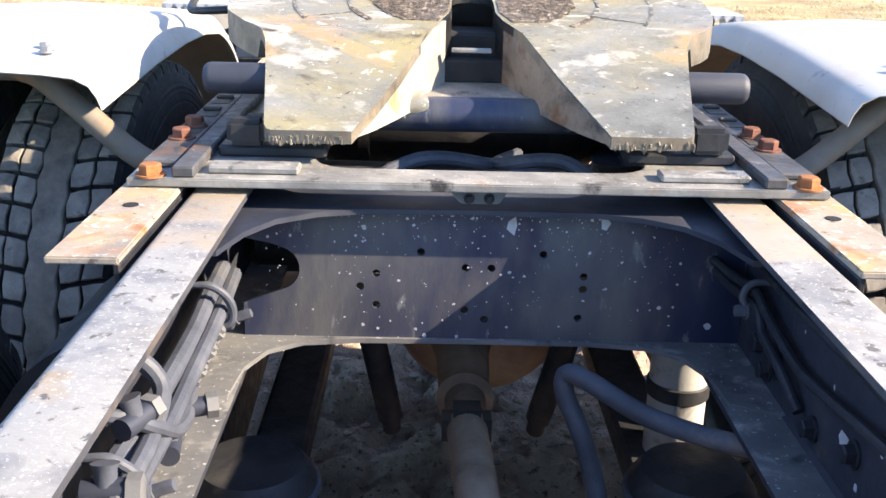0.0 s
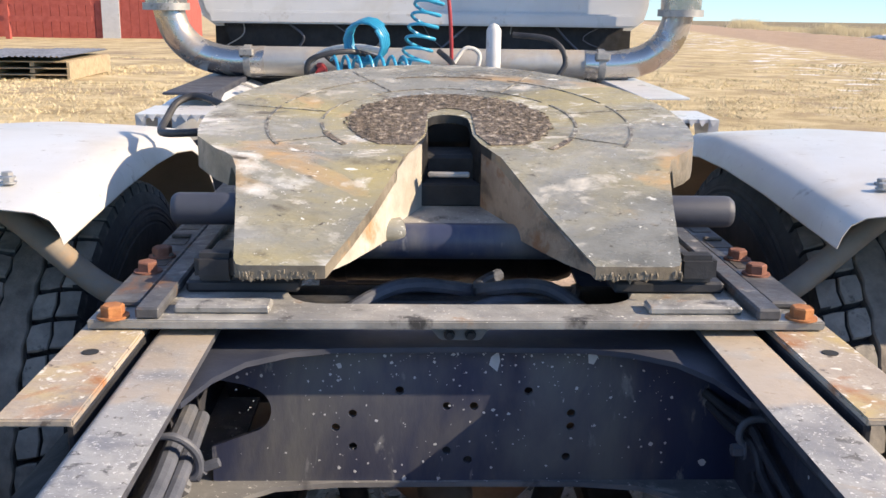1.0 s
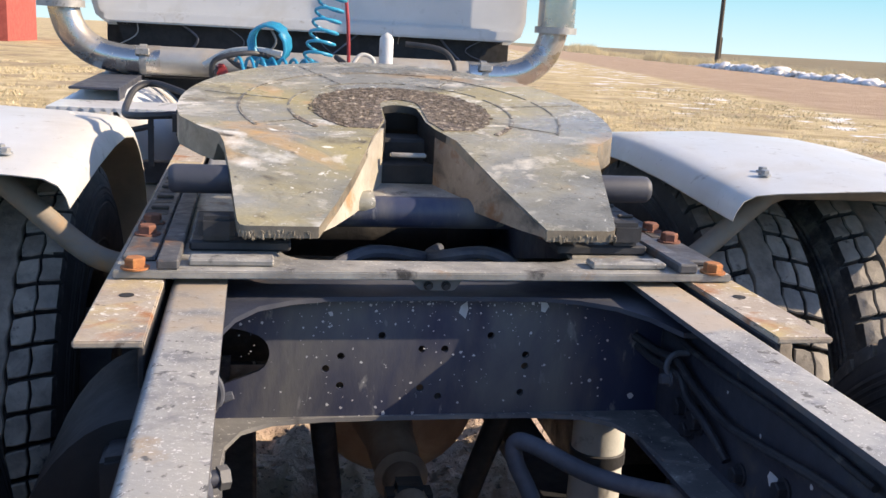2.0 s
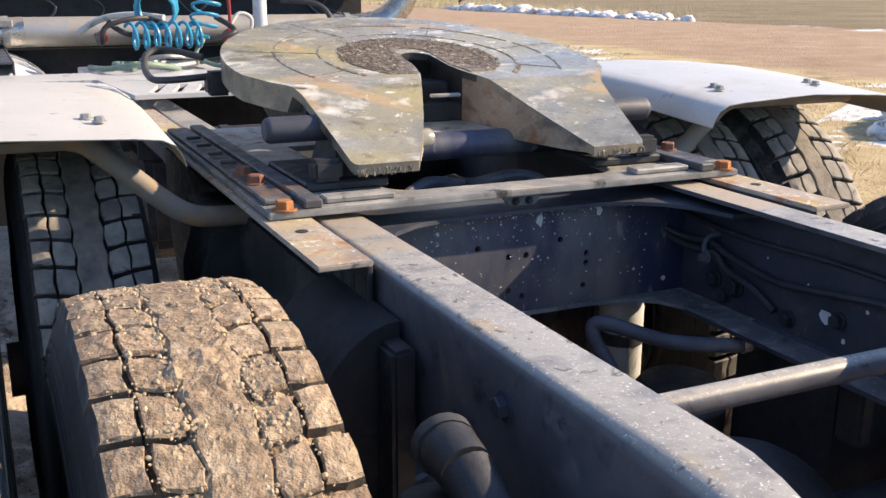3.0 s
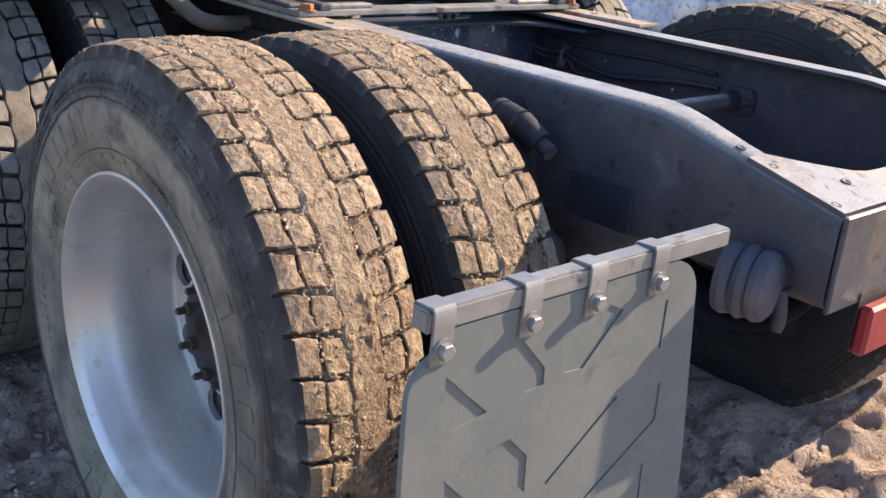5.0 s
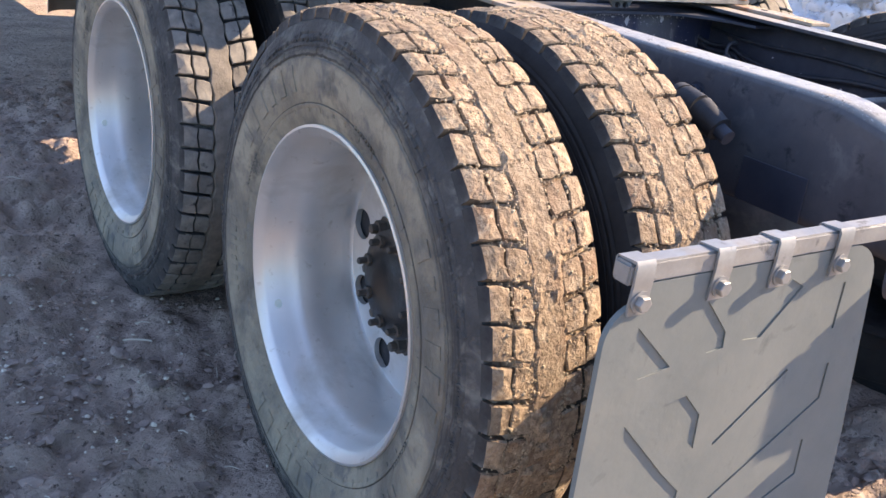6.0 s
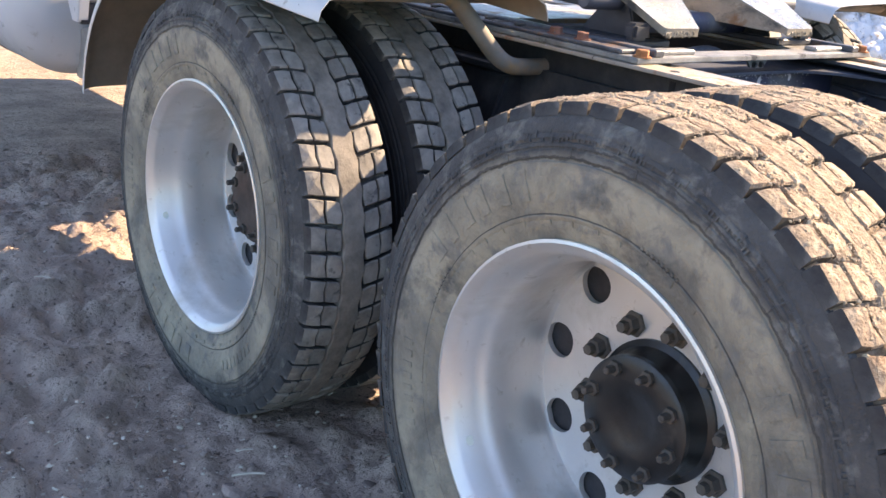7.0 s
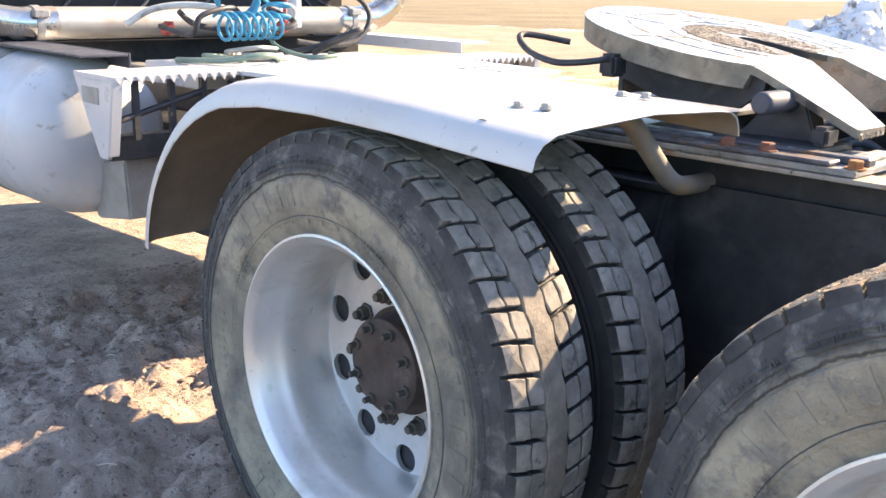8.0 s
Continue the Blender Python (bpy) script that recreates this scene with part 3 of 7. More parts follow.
def build_ground():
    xs, ys = axis_steps(-3.6, 1.6, 0.022, 3500, 1.09), axis_steps(-0.6, 4.6, 0.022, 3500, 1.09)
    gx, gy = np.meshgrid(xs, ys)
    gz = ground_height(gx, gy)
    nx, ny = len(xs), len(ys)
    verts = np.stack([gx.ravel(), gy.ravel(), gz.ravel()], 1)
    i = (np.arange(ny - 1)[:, None] * nx + np.arange(nx - 1)[None]).ravel()
    faces = np.stack([i, i + 1, i + 1 + nx, i + nx], 1)
    me = bpy.data.meshes.new("ground")
    me.from_pydata(verts.tolist(), [], faces.tolist())
    for p in me.polygons:
        p.use_smooth = True
    m = bpy.data.materials.new("yard_soil_and_grass")
    m.use_nodes = True
    nt = m.node_tree
    n, l = nt.nodes, nt.links
    b = n["Principled BSDF"]
    g = n.new("ShaderNodeNewGeometry")
    pos = g.outputs["Position"]

    def nz(sc, det=6):
        t = n.new("ShaderNodeTexNoise")
        t.inputs["Scale"].default_value, t.inputs["Detail"].default_value, t.inputs["Roughness"].default_value = sc, det, 0.65
        l.new(pos, t.inputs["Vector"])
        return t.outputs["Fac"]

    def ramp(fac, *cols):
        r = n.new("ShaderNodeValToRGB")
        l.new(fac, r.inputs[0])
        els = r.color_ramp.elements
        while len(els) < len(cols):
            els.new(0.5)
        for e, (p, c) in zip(els, cols):
            e.position, e.color = p, (*c, 1)
        return r.outputs[0]

    def mix(f, a, c):
        x = n.new("ShaderNodeMix")
        x.data_type = "RGBA"
        l.new(f, x.inputs["Factor"]), l.new(a, x.inputs["A"]), l.new(c, x.inputs["B"])
        return x.outputs["Result"]

    def math_node(op, a, c, d=None):
        x = n.new("ShaderNodeMath")
        x.operation = op
        for k, v in enumerate((a, c, d)):
            if v is None:
                continue
            if isinstance(v, (int, float)):
                x.inputs[k].default_value = v
            else:
                l.new(v, x.inputs[k])
        return x.outputs[0]

    def step(v, lo, hi):
        x = n.new("ShaderNodeMapRange")
        l.new(v, x.inputs[0])
        x.inputs[1].default_value, x.inputs[2].default_value = lo, hi
        return x.outputs[0]

    s = n.new("ShaderNodeSeparateXYZ")
    l.new(pos, s.inputs[0])
    X, Y = s.outputs[0], s.outputs[1]
    soil = ramp(nz(4.0), (0.32, (0.38, 0.285, 0.232)), (0.5, (0.53, 0.408, 0.335)), (0.68, (0.67, 0.535, 0.435)))
    soil = mix(step(nz(11, 6), 0.57, 0.66), soil, ramp(nz(30, 3), (0.3, (0.25, 0.185, 0.152)), (0.7, (0.42, 0.325, 0.27))))
    soil = mix(step(nz(46, 4), 0.60, 0.66), soil, ramp(nz(140, 2), (0.3, (0.12, 0.09, 0.076)), (0.7, (0.25, 0.195, 0.165))))
    soil = mix(step(nz(70, 3), 0.65, 0.69), soil, ramp(nz(90, 2), (0.3, (0.50, 0.40, 0.33)), (0.7, (0.66, 0.56, 0.47))))
    grass = ramp(nz(1.1, 8), (0.3, (0.30, 0.22, 0.12)), (0.5, (0.50, 0.39, 0.225)), (0.7, (0.66, 0.54, 0.34)))
    grass = mix(step(nz(0.35, 5), 0.52, 0.66), grass, ramp(nz(5), (0.3, (0.24, 0.17, 0.11)), (0.7, (0.40, 0.31, 0.21))))
    wob = math_node("MULTIPLY", math_node("SUBTRACT", nz(0.5, 5), 0.5), 6.0)
    # distance from the truck, in plan
    dx = math_node("MULTIPLY", math_node("ADD", X, 0.6), 0.62)
    dy = math_node("MULTIPLY", math_node("SUBTRACT", Y, 1.5), 0.27)
    dist = math_node("SQRT", math_node("ADD", math_node("MULTIPLY", dx, dx), math_node("MULTIPLY", dy, dy)), 0)
    dist = math_node("ADD", dist, math_node("MULTIPLY", wob, 0.25))
    col = mix(step(dist, 2.5, 3.1), soil, grass)
    # the dirt road and the field beyond it, along a line across the view
    road = math_node("ADD", math_node("MULTIPLY", X, ROAD[0]), math_node("MULTIPLY", Y, ROAD[1]))
    roadw = math_node("ADD", road, math_node("MULTIPLY", wob, 0.35))
    dirt = ramp(nz(0.9, 7), (0.3, (0.33, 0.225, 0.15)), (0.7, (0.46, 0.335, 0.24)))
    col = mix(step(roadw, ROAD[2] - 0.6, ROAD[2] + 0.4), col, dirt)
    snow = ramp(nz(2.0), (0.3, (0.72, 0.74, 0.80)), (0.7, (0.85, 0.86, 0.9)))
    edge = math_node("MULTIPLY", step(roadw, ROAD[3] - 1.2, ROAD[3] - 0.6), math_node("SUBTRACT", 1.0, step(roadw, ROAD[3] + 0.8, ROAD[3] + 1.6)))
    field = ramp(nz(0.12, 8), (0.3, (0.17, 0.13, 0.08)), (0.7, (0.27, 0.22, 0.14)))
    col = mix(step(roadw, ROAD[3] - 0.2, ROAD[3] + 0.6), col, field)
    col = mix(math_node("MULTIPLY", edge, step(nz(0.30, 4), 0.56, 0.62)), col, snow)
    before = math_node("MULTIPLY", step(roadw, ROAD[2] - 7.0, ROAD[2] - 5.0), math_node("SUBTRACT", 1.0, step(roadw, ROAD[2] - 0.8, ROAD[2] - 0.2)))
    col = mix(math_node("MULTIPLY", before, step(nz(0.8, 5), 0.58, 0.62)), col, snow)
    l.new(col, b.inputs["Base Color"])
    b.inputs["Roughness"].default_value = 0.95
    b.inputs["Specular IOR Level"].default_value = 0.2
    bp = n.new("ShaderNodeBump")
    bp.inputs["Strength"].default_value, bp.inputs["Distance"].default_value = 0.9, 0.07
    l.new(nz(22, 12), bp.inputs["Height"])
    l.new(bp.outputs[0], b.inputs["Normal"])
    me.materials.append(m)
    tagged(new("ground", me), "churned dry brown soil yard running out to dry grass and a dirt road", "ground", kind="structure")


ROAD = (0.98, -0.20, 10.2, 25.0)
build_ground()


# ---- wheels ----
TYRE_R, TYRE_W = 0.512, 0.285
REAR_Y, FRONT_Y, AXLE_Z = 0.832, 2.190, 0.528
OUTER_X, INNER_X = 1.100, 0.778
WHEEL_SIZE = (1.04, 1.10, 1.10, 1.0)


def tyre_body():
    w = TYRE_W / 2
    half = [(0.100, 0.286), (0.110, 0.300), (0.115, 0.318), (0.1175, 0.322), (0.119, 0.335), (0.1215, 0.3375), (0.1225, 0.342), (0.1205, 0.3445), (0.1215, 0.347), (0.1265, 0.365), (0.130, 0.395), (0.130, 0.420), (0.127, 0.4215), (0.127, 0.4255),
            (0.1285, 0.427), (0.1275, 0.436), (0.1258, 0.4375), (0.1258, 0.4405), (0.1270, 0.442), (0.1255, 0.447), (0.123, 0.4485), (0.123, 0.4525), (0.1240, 0.4545), (0.1222, 0.459), (0.1200, 0.4605), (0.1200, 0.464), (0.1195, 0.4655), (0.1165, 0.472), (0.1135, 0.480), (0.1085, 0.487), (0.100, 0.4885)]
    prof = half + [(0.06, 0.4905), (0.0, 0.492), (-0.06, 0.4905)] + [(-x, r) for x, r in reversed(half)]
    return lathe(prof, 112, closed=True)


def block(x0, x1, length, z0, z1, skew, kind, rng, wear):
    """One worn tread block: x across the tread, length round it. Edge blocks run down over the shoulder."""
    h, w = length / 2, x1 - x0
    if kind == "hex":
        pts = [(x0, -h * 0.92), (x0 + w * 0.5, -h), (x1, -h * 0.95), (x1 + w * 0.09, 0), (x1, h * 0.95), (x0 + w * 0.5, h), (x0, h * 0.92), (x0 - w * 0.12, 0)]
    else:
        pts = [(x0, -h * 0.94), (x0 + w * 0.5, -h), (x1, -h * 0.96), (x1, 0), (x1, h * 0.96), (x0 + w * 0.5, h), (x0, h * 0.94), (x0 + w * 0.10, 0)]
    bm = bmesh.new()
    rows = []
    pts = [(px + rng.uniform(-wear, wear), py + rng.uniform(-wear, wear)) for px, py in pts]
    cx = (x0 + x1) / 2
    for z, k in ((z0, 1.0), (z1 - 0.0035, 0.995), (z1, 0.91)):
        row = []
        for px, py in pts:
            x = cx + (px - cx) * k
            y = py * k + skew * (x - cx)
            r = z + (rng.uniform(-wear, wear) if z > z0 else 0) - 0.006 * max(0, (abs(x) - 0.06) / 0.046) ** 2
            if kind == "edge" and z == z0 and px > x1 - 0.002:
                x, r = x1 + 0.004, 0.486
            row.append(bm.verts.new((x, y, r)))
        rows.append(row)
    n = len(pts)
    for a, b in zip(rows, rows[1:]):
        for i in range(n):
            bm.faces.new((a[i], a[(i + 1) % n], b[(i + 1) % n], b[i]))
    top = bm.verts.new((cx, 0, z1 + rng.uniform(-0.5, 1.0) * wear))
    for i in range(n):
        bm.faces.new((rows[-1][i], rows[-1][(i + 1) % n], top))
    return bm


PITCHES = 56


def tread(tyre, mat, muddy):
    pitch = 2 * math.pi * TYRE_R / PITCHES
    top = TYRE_R - 0.001
    kinds = [(0.0700, 0.1070, 1, "edge", 0.16, 0.0), (0.0325, 0.0662, 1, "hex", 0.20, 0.12), (0.0325, 0.0662, -1, "hex", -0.20, 0.67), (0.0700, 0.1070, -1, "edge", -0.16, 0.55)]
    rng = random.Random(5)
    for x0, x1, side, kind, skew, phase in kinds:
        meshes = []
        for v in range(6):
            grow = 1.0 - 0.012 * v
            bm = block(x0, x1, pitch * (0.90 if kind == "edge" else 0.89) * grow, 0.484, top, abs(skew), kind, rng, 0.0018 if muddy else 0.0006)
            if side < 0:
                bmesh.ops.scale(bm, vec=(-1, 1, 1), verts=bm.verts)
            for f in bm.faces:
                c = f.calc_center_median()
                f.material_index = 0 if c.z > top - 0.006 else (2 if kind == "edge" and abs(c.x) > 0.105 else 1)
            meshes.append(mesh_of("tread_block", bm, [mat, M["groove"] if muddy else M["lug_side"], M["lug_side"]], False))
        for i in range(PITCHES):
            ob = new("tread_block", meshes[rng.randrange(6)])
            ob.parent = tyre
            ob.matrix_basis = Matrix.Rotation(2 * math.pi * (i + phase) / PITCHES, 4, "X") @ Matrix.Translation((rng.uniform(-0.0012, 0.0012), 0, rng.uniform(-0.0015, 0.0)))
    # the solid rib in the middle, with wavy edges
    bm = bmesh.new()
    steps = PITCHES * 8
    rows = []
    for i in range(steps):
        ph = i / 8.0
        a = 2 * math.pi * i / steps
        e0, e1 = (0.0280 + 0.0060 * (abs(((ph + s) % 1.0) * 2 - 1) - 0.5) for s in (0.38, 0.93))
        row = [(-e0, 0.484), (-e0 + 0.0005, top - 0.003), (-e0 + 0.003, top), (-0.001, top + 0.0005), (0.001, top + 0.0005), (e1 - 0.003, top), (e1 - 0.0005, top - 0.003), (e1, 0.484)]
        rows.append([bm.verts.new((x, r * math.sin(a), r * math.cos(a))) for x, r in row])
    for i in range(steps):
        p, q = rows[i], rows[(i + 1) % steps]
        for k in range(7):
            bm.faces.new((p[k], p[k + 1], q[k + 1], q[k]))
    part("centre_rib", bm, mat if muddy else M["rib"], tyre)
    if muddy:
        nseg, cols = 560, 36
        ang = 2 * np.pi * np.arange(nseg) / nseg
        xs = np.linspace(-0.105, 0.105, cols + 1)
        gx, ga = np.meshgrid(xs, ang)
        arc = ga * TYRE_R
        lump = fractal(gx + 50, arc, 60, 4, 21)
        big = fractal(gx + 9, arc, 14, 2, 33)
        ax = np.abs(gx)
        r = np.where(ax < 0.036, 0.5100 - 0.006 * np.clip((ax - 0.026) / 0.010, 0, 1), np.where(ax < 0.069, 0.5035, 0.4945)) + 0.010 * lump + 0.009 * big
        r = r - np.where(ax > 0.098, 0.010, 0)
        v = np.stack([gx, r * np.sin(ga), r * np.cos(ga)], -1).reshape(-1, 3)
        i = np.arange(nseg)[:, None] * (cols + 1) + np.arange(cols)[None]
        k = ((np.arange(nseg) + 1) % nseg)[:, None] * (cols + 1) + np.arange(cols)[None]
        f = np.stack([i, i + 1, k + 1, k], -1).reshape(-1, 4)
        me = bpy.data.meshes.new("packed_mud")
        me.from_pydata(v.tolist(), [], f.tolist())
        me.materials.append(M["mud"])
        ob = new("packed_mud", me)
        ob.parent = tyre
        tagged(ob, "brown mud packed in the tread grooves", kind="stuff")
        rs = np.random.RandomState(7)
        n = 20000
        x = np.where(rs.rand(n) < 0.6, rs.normal(0, 0.035, n), rs.uniform(-0.103, 0.103, n))
        x = np.clip(x, -0.104, 0.104)
        a = rs.uniform(0, 2 * np.pi, n)
        size = 0.0006 + 0.0030 * rs.rand(n) ** 3
        rr = 0.5090 - 0.006 * np.clip((np.abs(x) - 0.06) / 0.046, 0, 1) ** 2
        me = lump_mesh("crumb_layer", M["crumb"], np.stack([x, rr * np.sin(a), rr * np.cos(a)], 1), size, 0.95)
        ob = new("crumb_layer", me)
        ob.parent = tyre
        tagged(ob, "small crumbs of dried mud", kind="stuff")


def wall_at(r):
    """Half width of the sidewall at a radius."""
    table = [(0.300, 0.110), (0.335, 0.119), (0.365, 0.1265), (0.395, 0.130), (0.420, 0.130), (0.447, 0.1255), (0.472, 0.1165)]
    return float(np.interp(r, [p[0] for p in table], [p[1] for p in table]))


def raised_marks(tyre):
    """Unreadable moulded lettering and ticks on the sidewall, as low bars that follow its curve."""
    bm = bmesh.new()
    rng = random.Random(3)

    def bar(a, r0, r1, u0, u1, proud=0.0018):
        n = 3 if r1 - r0 > 0.012 else 1
        rows = []
        for k in range(n + 1):
            r = r0 + (r1 - r0) * k / n
            rows.append([bm.verts.new((-(wall_at(r) + h), r * math.sin(a + u / r), r * math.cos(a + u / r))) for u, h in ((u0, -0.002), (u0 + 0.0007, proud), (u1 - 0.0007, proud), (u1, -0.002))])
        for p, q in zip(rows, rows[1:]):
            for k in range(3):
                bm.faces.new((p[k], p[k + 1], q[k + 1], q[k]))
        bm.faces.new(rows[0]), bm.faces.new(rows[-1])

    for start, count, r, hh, wd in ((22, 6, 0.388, 0.046, 0.036), (148, 6, 0.388, 0.046, 0.036), (268, 6, 0.388, 0.046, 0.036), (88, 8, 0.380, 0.022, 0.016), (214, 8, 0.380, 0.022, 0.016), (335, 8, 0.345, 0.008, 0.007), (60, 9, 0.345, 0.008, 0.007), (240, 9, 0.345, 0.008, 0.007)):
        for i in range(count):
            a = radians(start) + i * wd * 1.35 / r
            w = wd * (0.40 if i % 2 else 0.30)
            bar(a, r - hh / 2, r + hh / 2, -w, w, 0.0022)
    for i in range(44):
        a = 2 * math.pi * (i + rng.uniform(-0.12, 0.12)) / 44
        bar(a, 0.328, 0.331 + rng.uniform(0.006, 0.014), -0.0013, 0.0013, 0.0024)
        if i % 2:
            bar(a, 0.428, 0.428 + rng.uniform(0.008, 0.02), -0.0012, 0.0012, 0.0012)
    for i in range(420):
        a = 2 * math.pi * (i + rng.uniform(-0.3, 0.3)) / 420
        if rng.random() < 0.7:
            r0 = rng.uniform(0.446, 0.455)
            bar(a, r0, r0 + rng.uniform(0.004, 0.012), -0.0018, 0.0018, rng.uniform(0.001, 0.0028))
    part("sidewall_bar", bm, M["tyre"], tyre, "raised moulded bars on the sidewall")["kind"] = "stuff"


def rim_barrel():
    """A deep steel rim; its outer lip looks to -x."""
    prof = [(-0.117, 0.303), (-0.1185, 0.298), (-0.115, 0.293), (-0.106, 0.284), (-0.100, 0.279), (-0.060, 0.274), (-0.045, 0.266), (-0.030, 0.2595), (0.02, 0.2595), (0.07, 0.260), (0.098, 0.259),
            (0.114, 0.2588), (0.117, 0.300), (0.108, 0.303), (0.10, 0.287), (-0.10, 0.288), (-0.108, 0.303)]
    return lathe(prof, 72, closed=True)


def disc_face():
    """The wheel's flat disc with ten hand holes, and a rounded corner where it meets the barrel."""
    bm = bmesh.new()
    r_in, r_out, r0, hole, half = 0.09, 0.2585, 0.226, 0.0315, math.pi / 10
    corners = [math.atan2(sy * half * r0, dr) for dr in (r_out - r0, r_in - r0) for sy in (-1, 1)]
    turns = sorted([2 * math.pi * k / 24 - math.pi for k in range(24)] + corners)
    for s in range(10):
        mid = 2 * math.pi * (s + 0.236) / 10
        sides = []
        for x in (-0.006, 0.006):
            inner, outer = [], []
            for th in turns:
                c, sn = math.cos(th), math.sin(th)
                inner.append((r0 + hole * c, mid + hole * sn / (r0 + hole * c)))
                k = min(((r_out - r0) / c if c > 1e-6 else 9), ((r_in - r0) / c if c < -1e-6 else 9), (half * r0 / abs(sn) if abs(sn) > 1e-6 else 9))
                outer.append((r0 + k * c, mid + k * sn / r0))
            sides.append([[bm.verts.new((x, r * math.cos(p), r * math.sin(p))) for r, p in row] for row in (inner, outer)])
        n = len(turns)
        for i in range(n):
            j = (i + 1) % n
            for q in sides:
                bm.faces.new((q[0][i], q[0][j], q[1][j], q[1][i]))
            bm.faces.new((sides[0][0][i], sides[0][0][j], sides[1][0][j], sides[1][0][i]))
    bmesh.ops.remove_doubles(bm, verts=bm.verts, dist=0.00005)
    return join(bm, lathe([(-0.030, 0.2597), (-0.018, 0.2590), (-0.010, 0.2575), (-0.0062, 0.2550), (-0.0055, 0.2580), (-0.010, 0.2610), (-0.030, 0.2610)], 80, closed=True))


def hub_parts(wheel, rusty, at=0.104):
    cover = M["rust_hub"] if rusty else M["hub"]
    part("hub", lathe([(at, 0.118), (at - 0.012, 0.118), (at - 0.018, 0.108), (at - 0.045, 0.098), (at - 0.054, 0.097), (at - 0.056, 0.103), (at - 0.066, 0.103), (at - 0.070, 0.097), (at - 0.072, 0.05), (at - 0.069, 0.045), (at - 0.069, 0.0)], 48), cover, wheel, "black axle hub cover")
    stud = join(lathe([(0, 0.0125), (-0.012, 0.0125), (-0.013, 0.007), (-0.03, 0.0065), (-0.032, 0.004), (-0.032, 0)], 6))
    me = mesh_of("hub_stud", stud, M["nut"])
    for i in range(8):
        a = 2 * math.pi * (i + 0.3) / 8
        o = new("hub_stud", me)
        o.parent = wheel
        o.matrix_basis = Matrix.Translation((at - 0.066, 0.084 * math.cos(a), 0.084 * math.sin(a)))
    nut = lathe([(0, 0.022), (-0.006, 0.022), (-0.007, 0.0165), (-0.024, 0.0155), (-0.025, 0.010), (-0.038, 0.0095), (-0.039, 0.0)], 6)
    me = mesh_of("wheel_nut", nut, M["nut"])
    for i in range(10):
        a = 2 * math.pi * (i + 0.7) / 10
        o = new("wheel_nut", me)
        o.parent = wheel
        o.matrix_basis = Matrix.Translation((at - 0.006, 0.1429 * math.cos(a), 0.1429 * math.sin(a)))


def make_wheel(muddy, outer):
    state = ("mud-caked tread", "dusty dark tread")[0 if muddy else 1]
    w = thing("truck_wheel", f"black truck tyre with {state}, silver steel rim", "wheel", group="dual drive wheels")
    t = part("casing", tyre_body(), M["tyre" if outer else "tyre_dark"], w, "dusty black rubber" if outer else "black rubber, darkened for shade between the duals")
    tread(t, M["mud_tread" if muddy else "tread"], muddy)
    t.matrix_basis = Matrix.Diagonal((1, 0.988, 0.988, 1))
    if outer:
        raised_marks(t)
        part("rim", rim_barrel(), M["rim"], w, "silver painted steel rim")
        d = part("disc", disc_face(), M["rim"], w, "silver wheel disc with round hand holes")
        d.location.x = 0.104
        hub_parts(w, not muddy)
        # Added black ring standing in for the shade seen through the hand holes.
        part("backing_dish", lathe([(0.114, 0.10), (0.114, 0.258), (0.118, 0.258), (0.118, 0.10)], 48, closed=True), M["black_steel"], w)
        part("rim_sticker", lathe([(0.0, 0.009), (-0.0008, 0.009)], 20), M["sticker"], w, "pale green round sticker", Matrix.Rotation(radians(242), 4, "X") @ Matrix.Translation((-0.079, 0, 0.2752)) @ Matrix.Rotation(radians(90), 4, "Y"))
    else:
        b = rim_barrel()
        bmesh.ops.scale(b, vec=(-1, 1, 1), verts=b.verts)
        # Rim and disc coloured dark so the hand holes show shade.
        part("rim", b, M["black_steel"], w, "steel rim, darkened for shade behind the hand holes")
        d = part("disc", disc_face(), M["black_steel"], w)
        d.location.x = -0.105
    return w


def wheel_at(side, x, y, spin):
    m = Matrix.Translation((side * x, y, AXLE_Z - (0.028 if side > 0 and y < 1.5 else 0.0)))
    if side > 0:
        m = m @ Matrix.Rotation(math.pi, 4, "Z")
    return m @ Matrix.Rotation(radians(spin), 4, "X") @ Matrix.Diagonal(WHEEL_SIZE)


for muddy, y in ((True, REAR_Y), (False, FRONT_Y)):
    for outer, x in ((True, OUTER_X), (False, INNER_X)):
        w = make_wheel(muddy, outer)
        w.matrix_basis = wheel_at(-1, x, y, (0 if muddy else 7) if outer else 17)
        copy_thing(w, wheel_at(1, x, y, 31 if outer else 8))


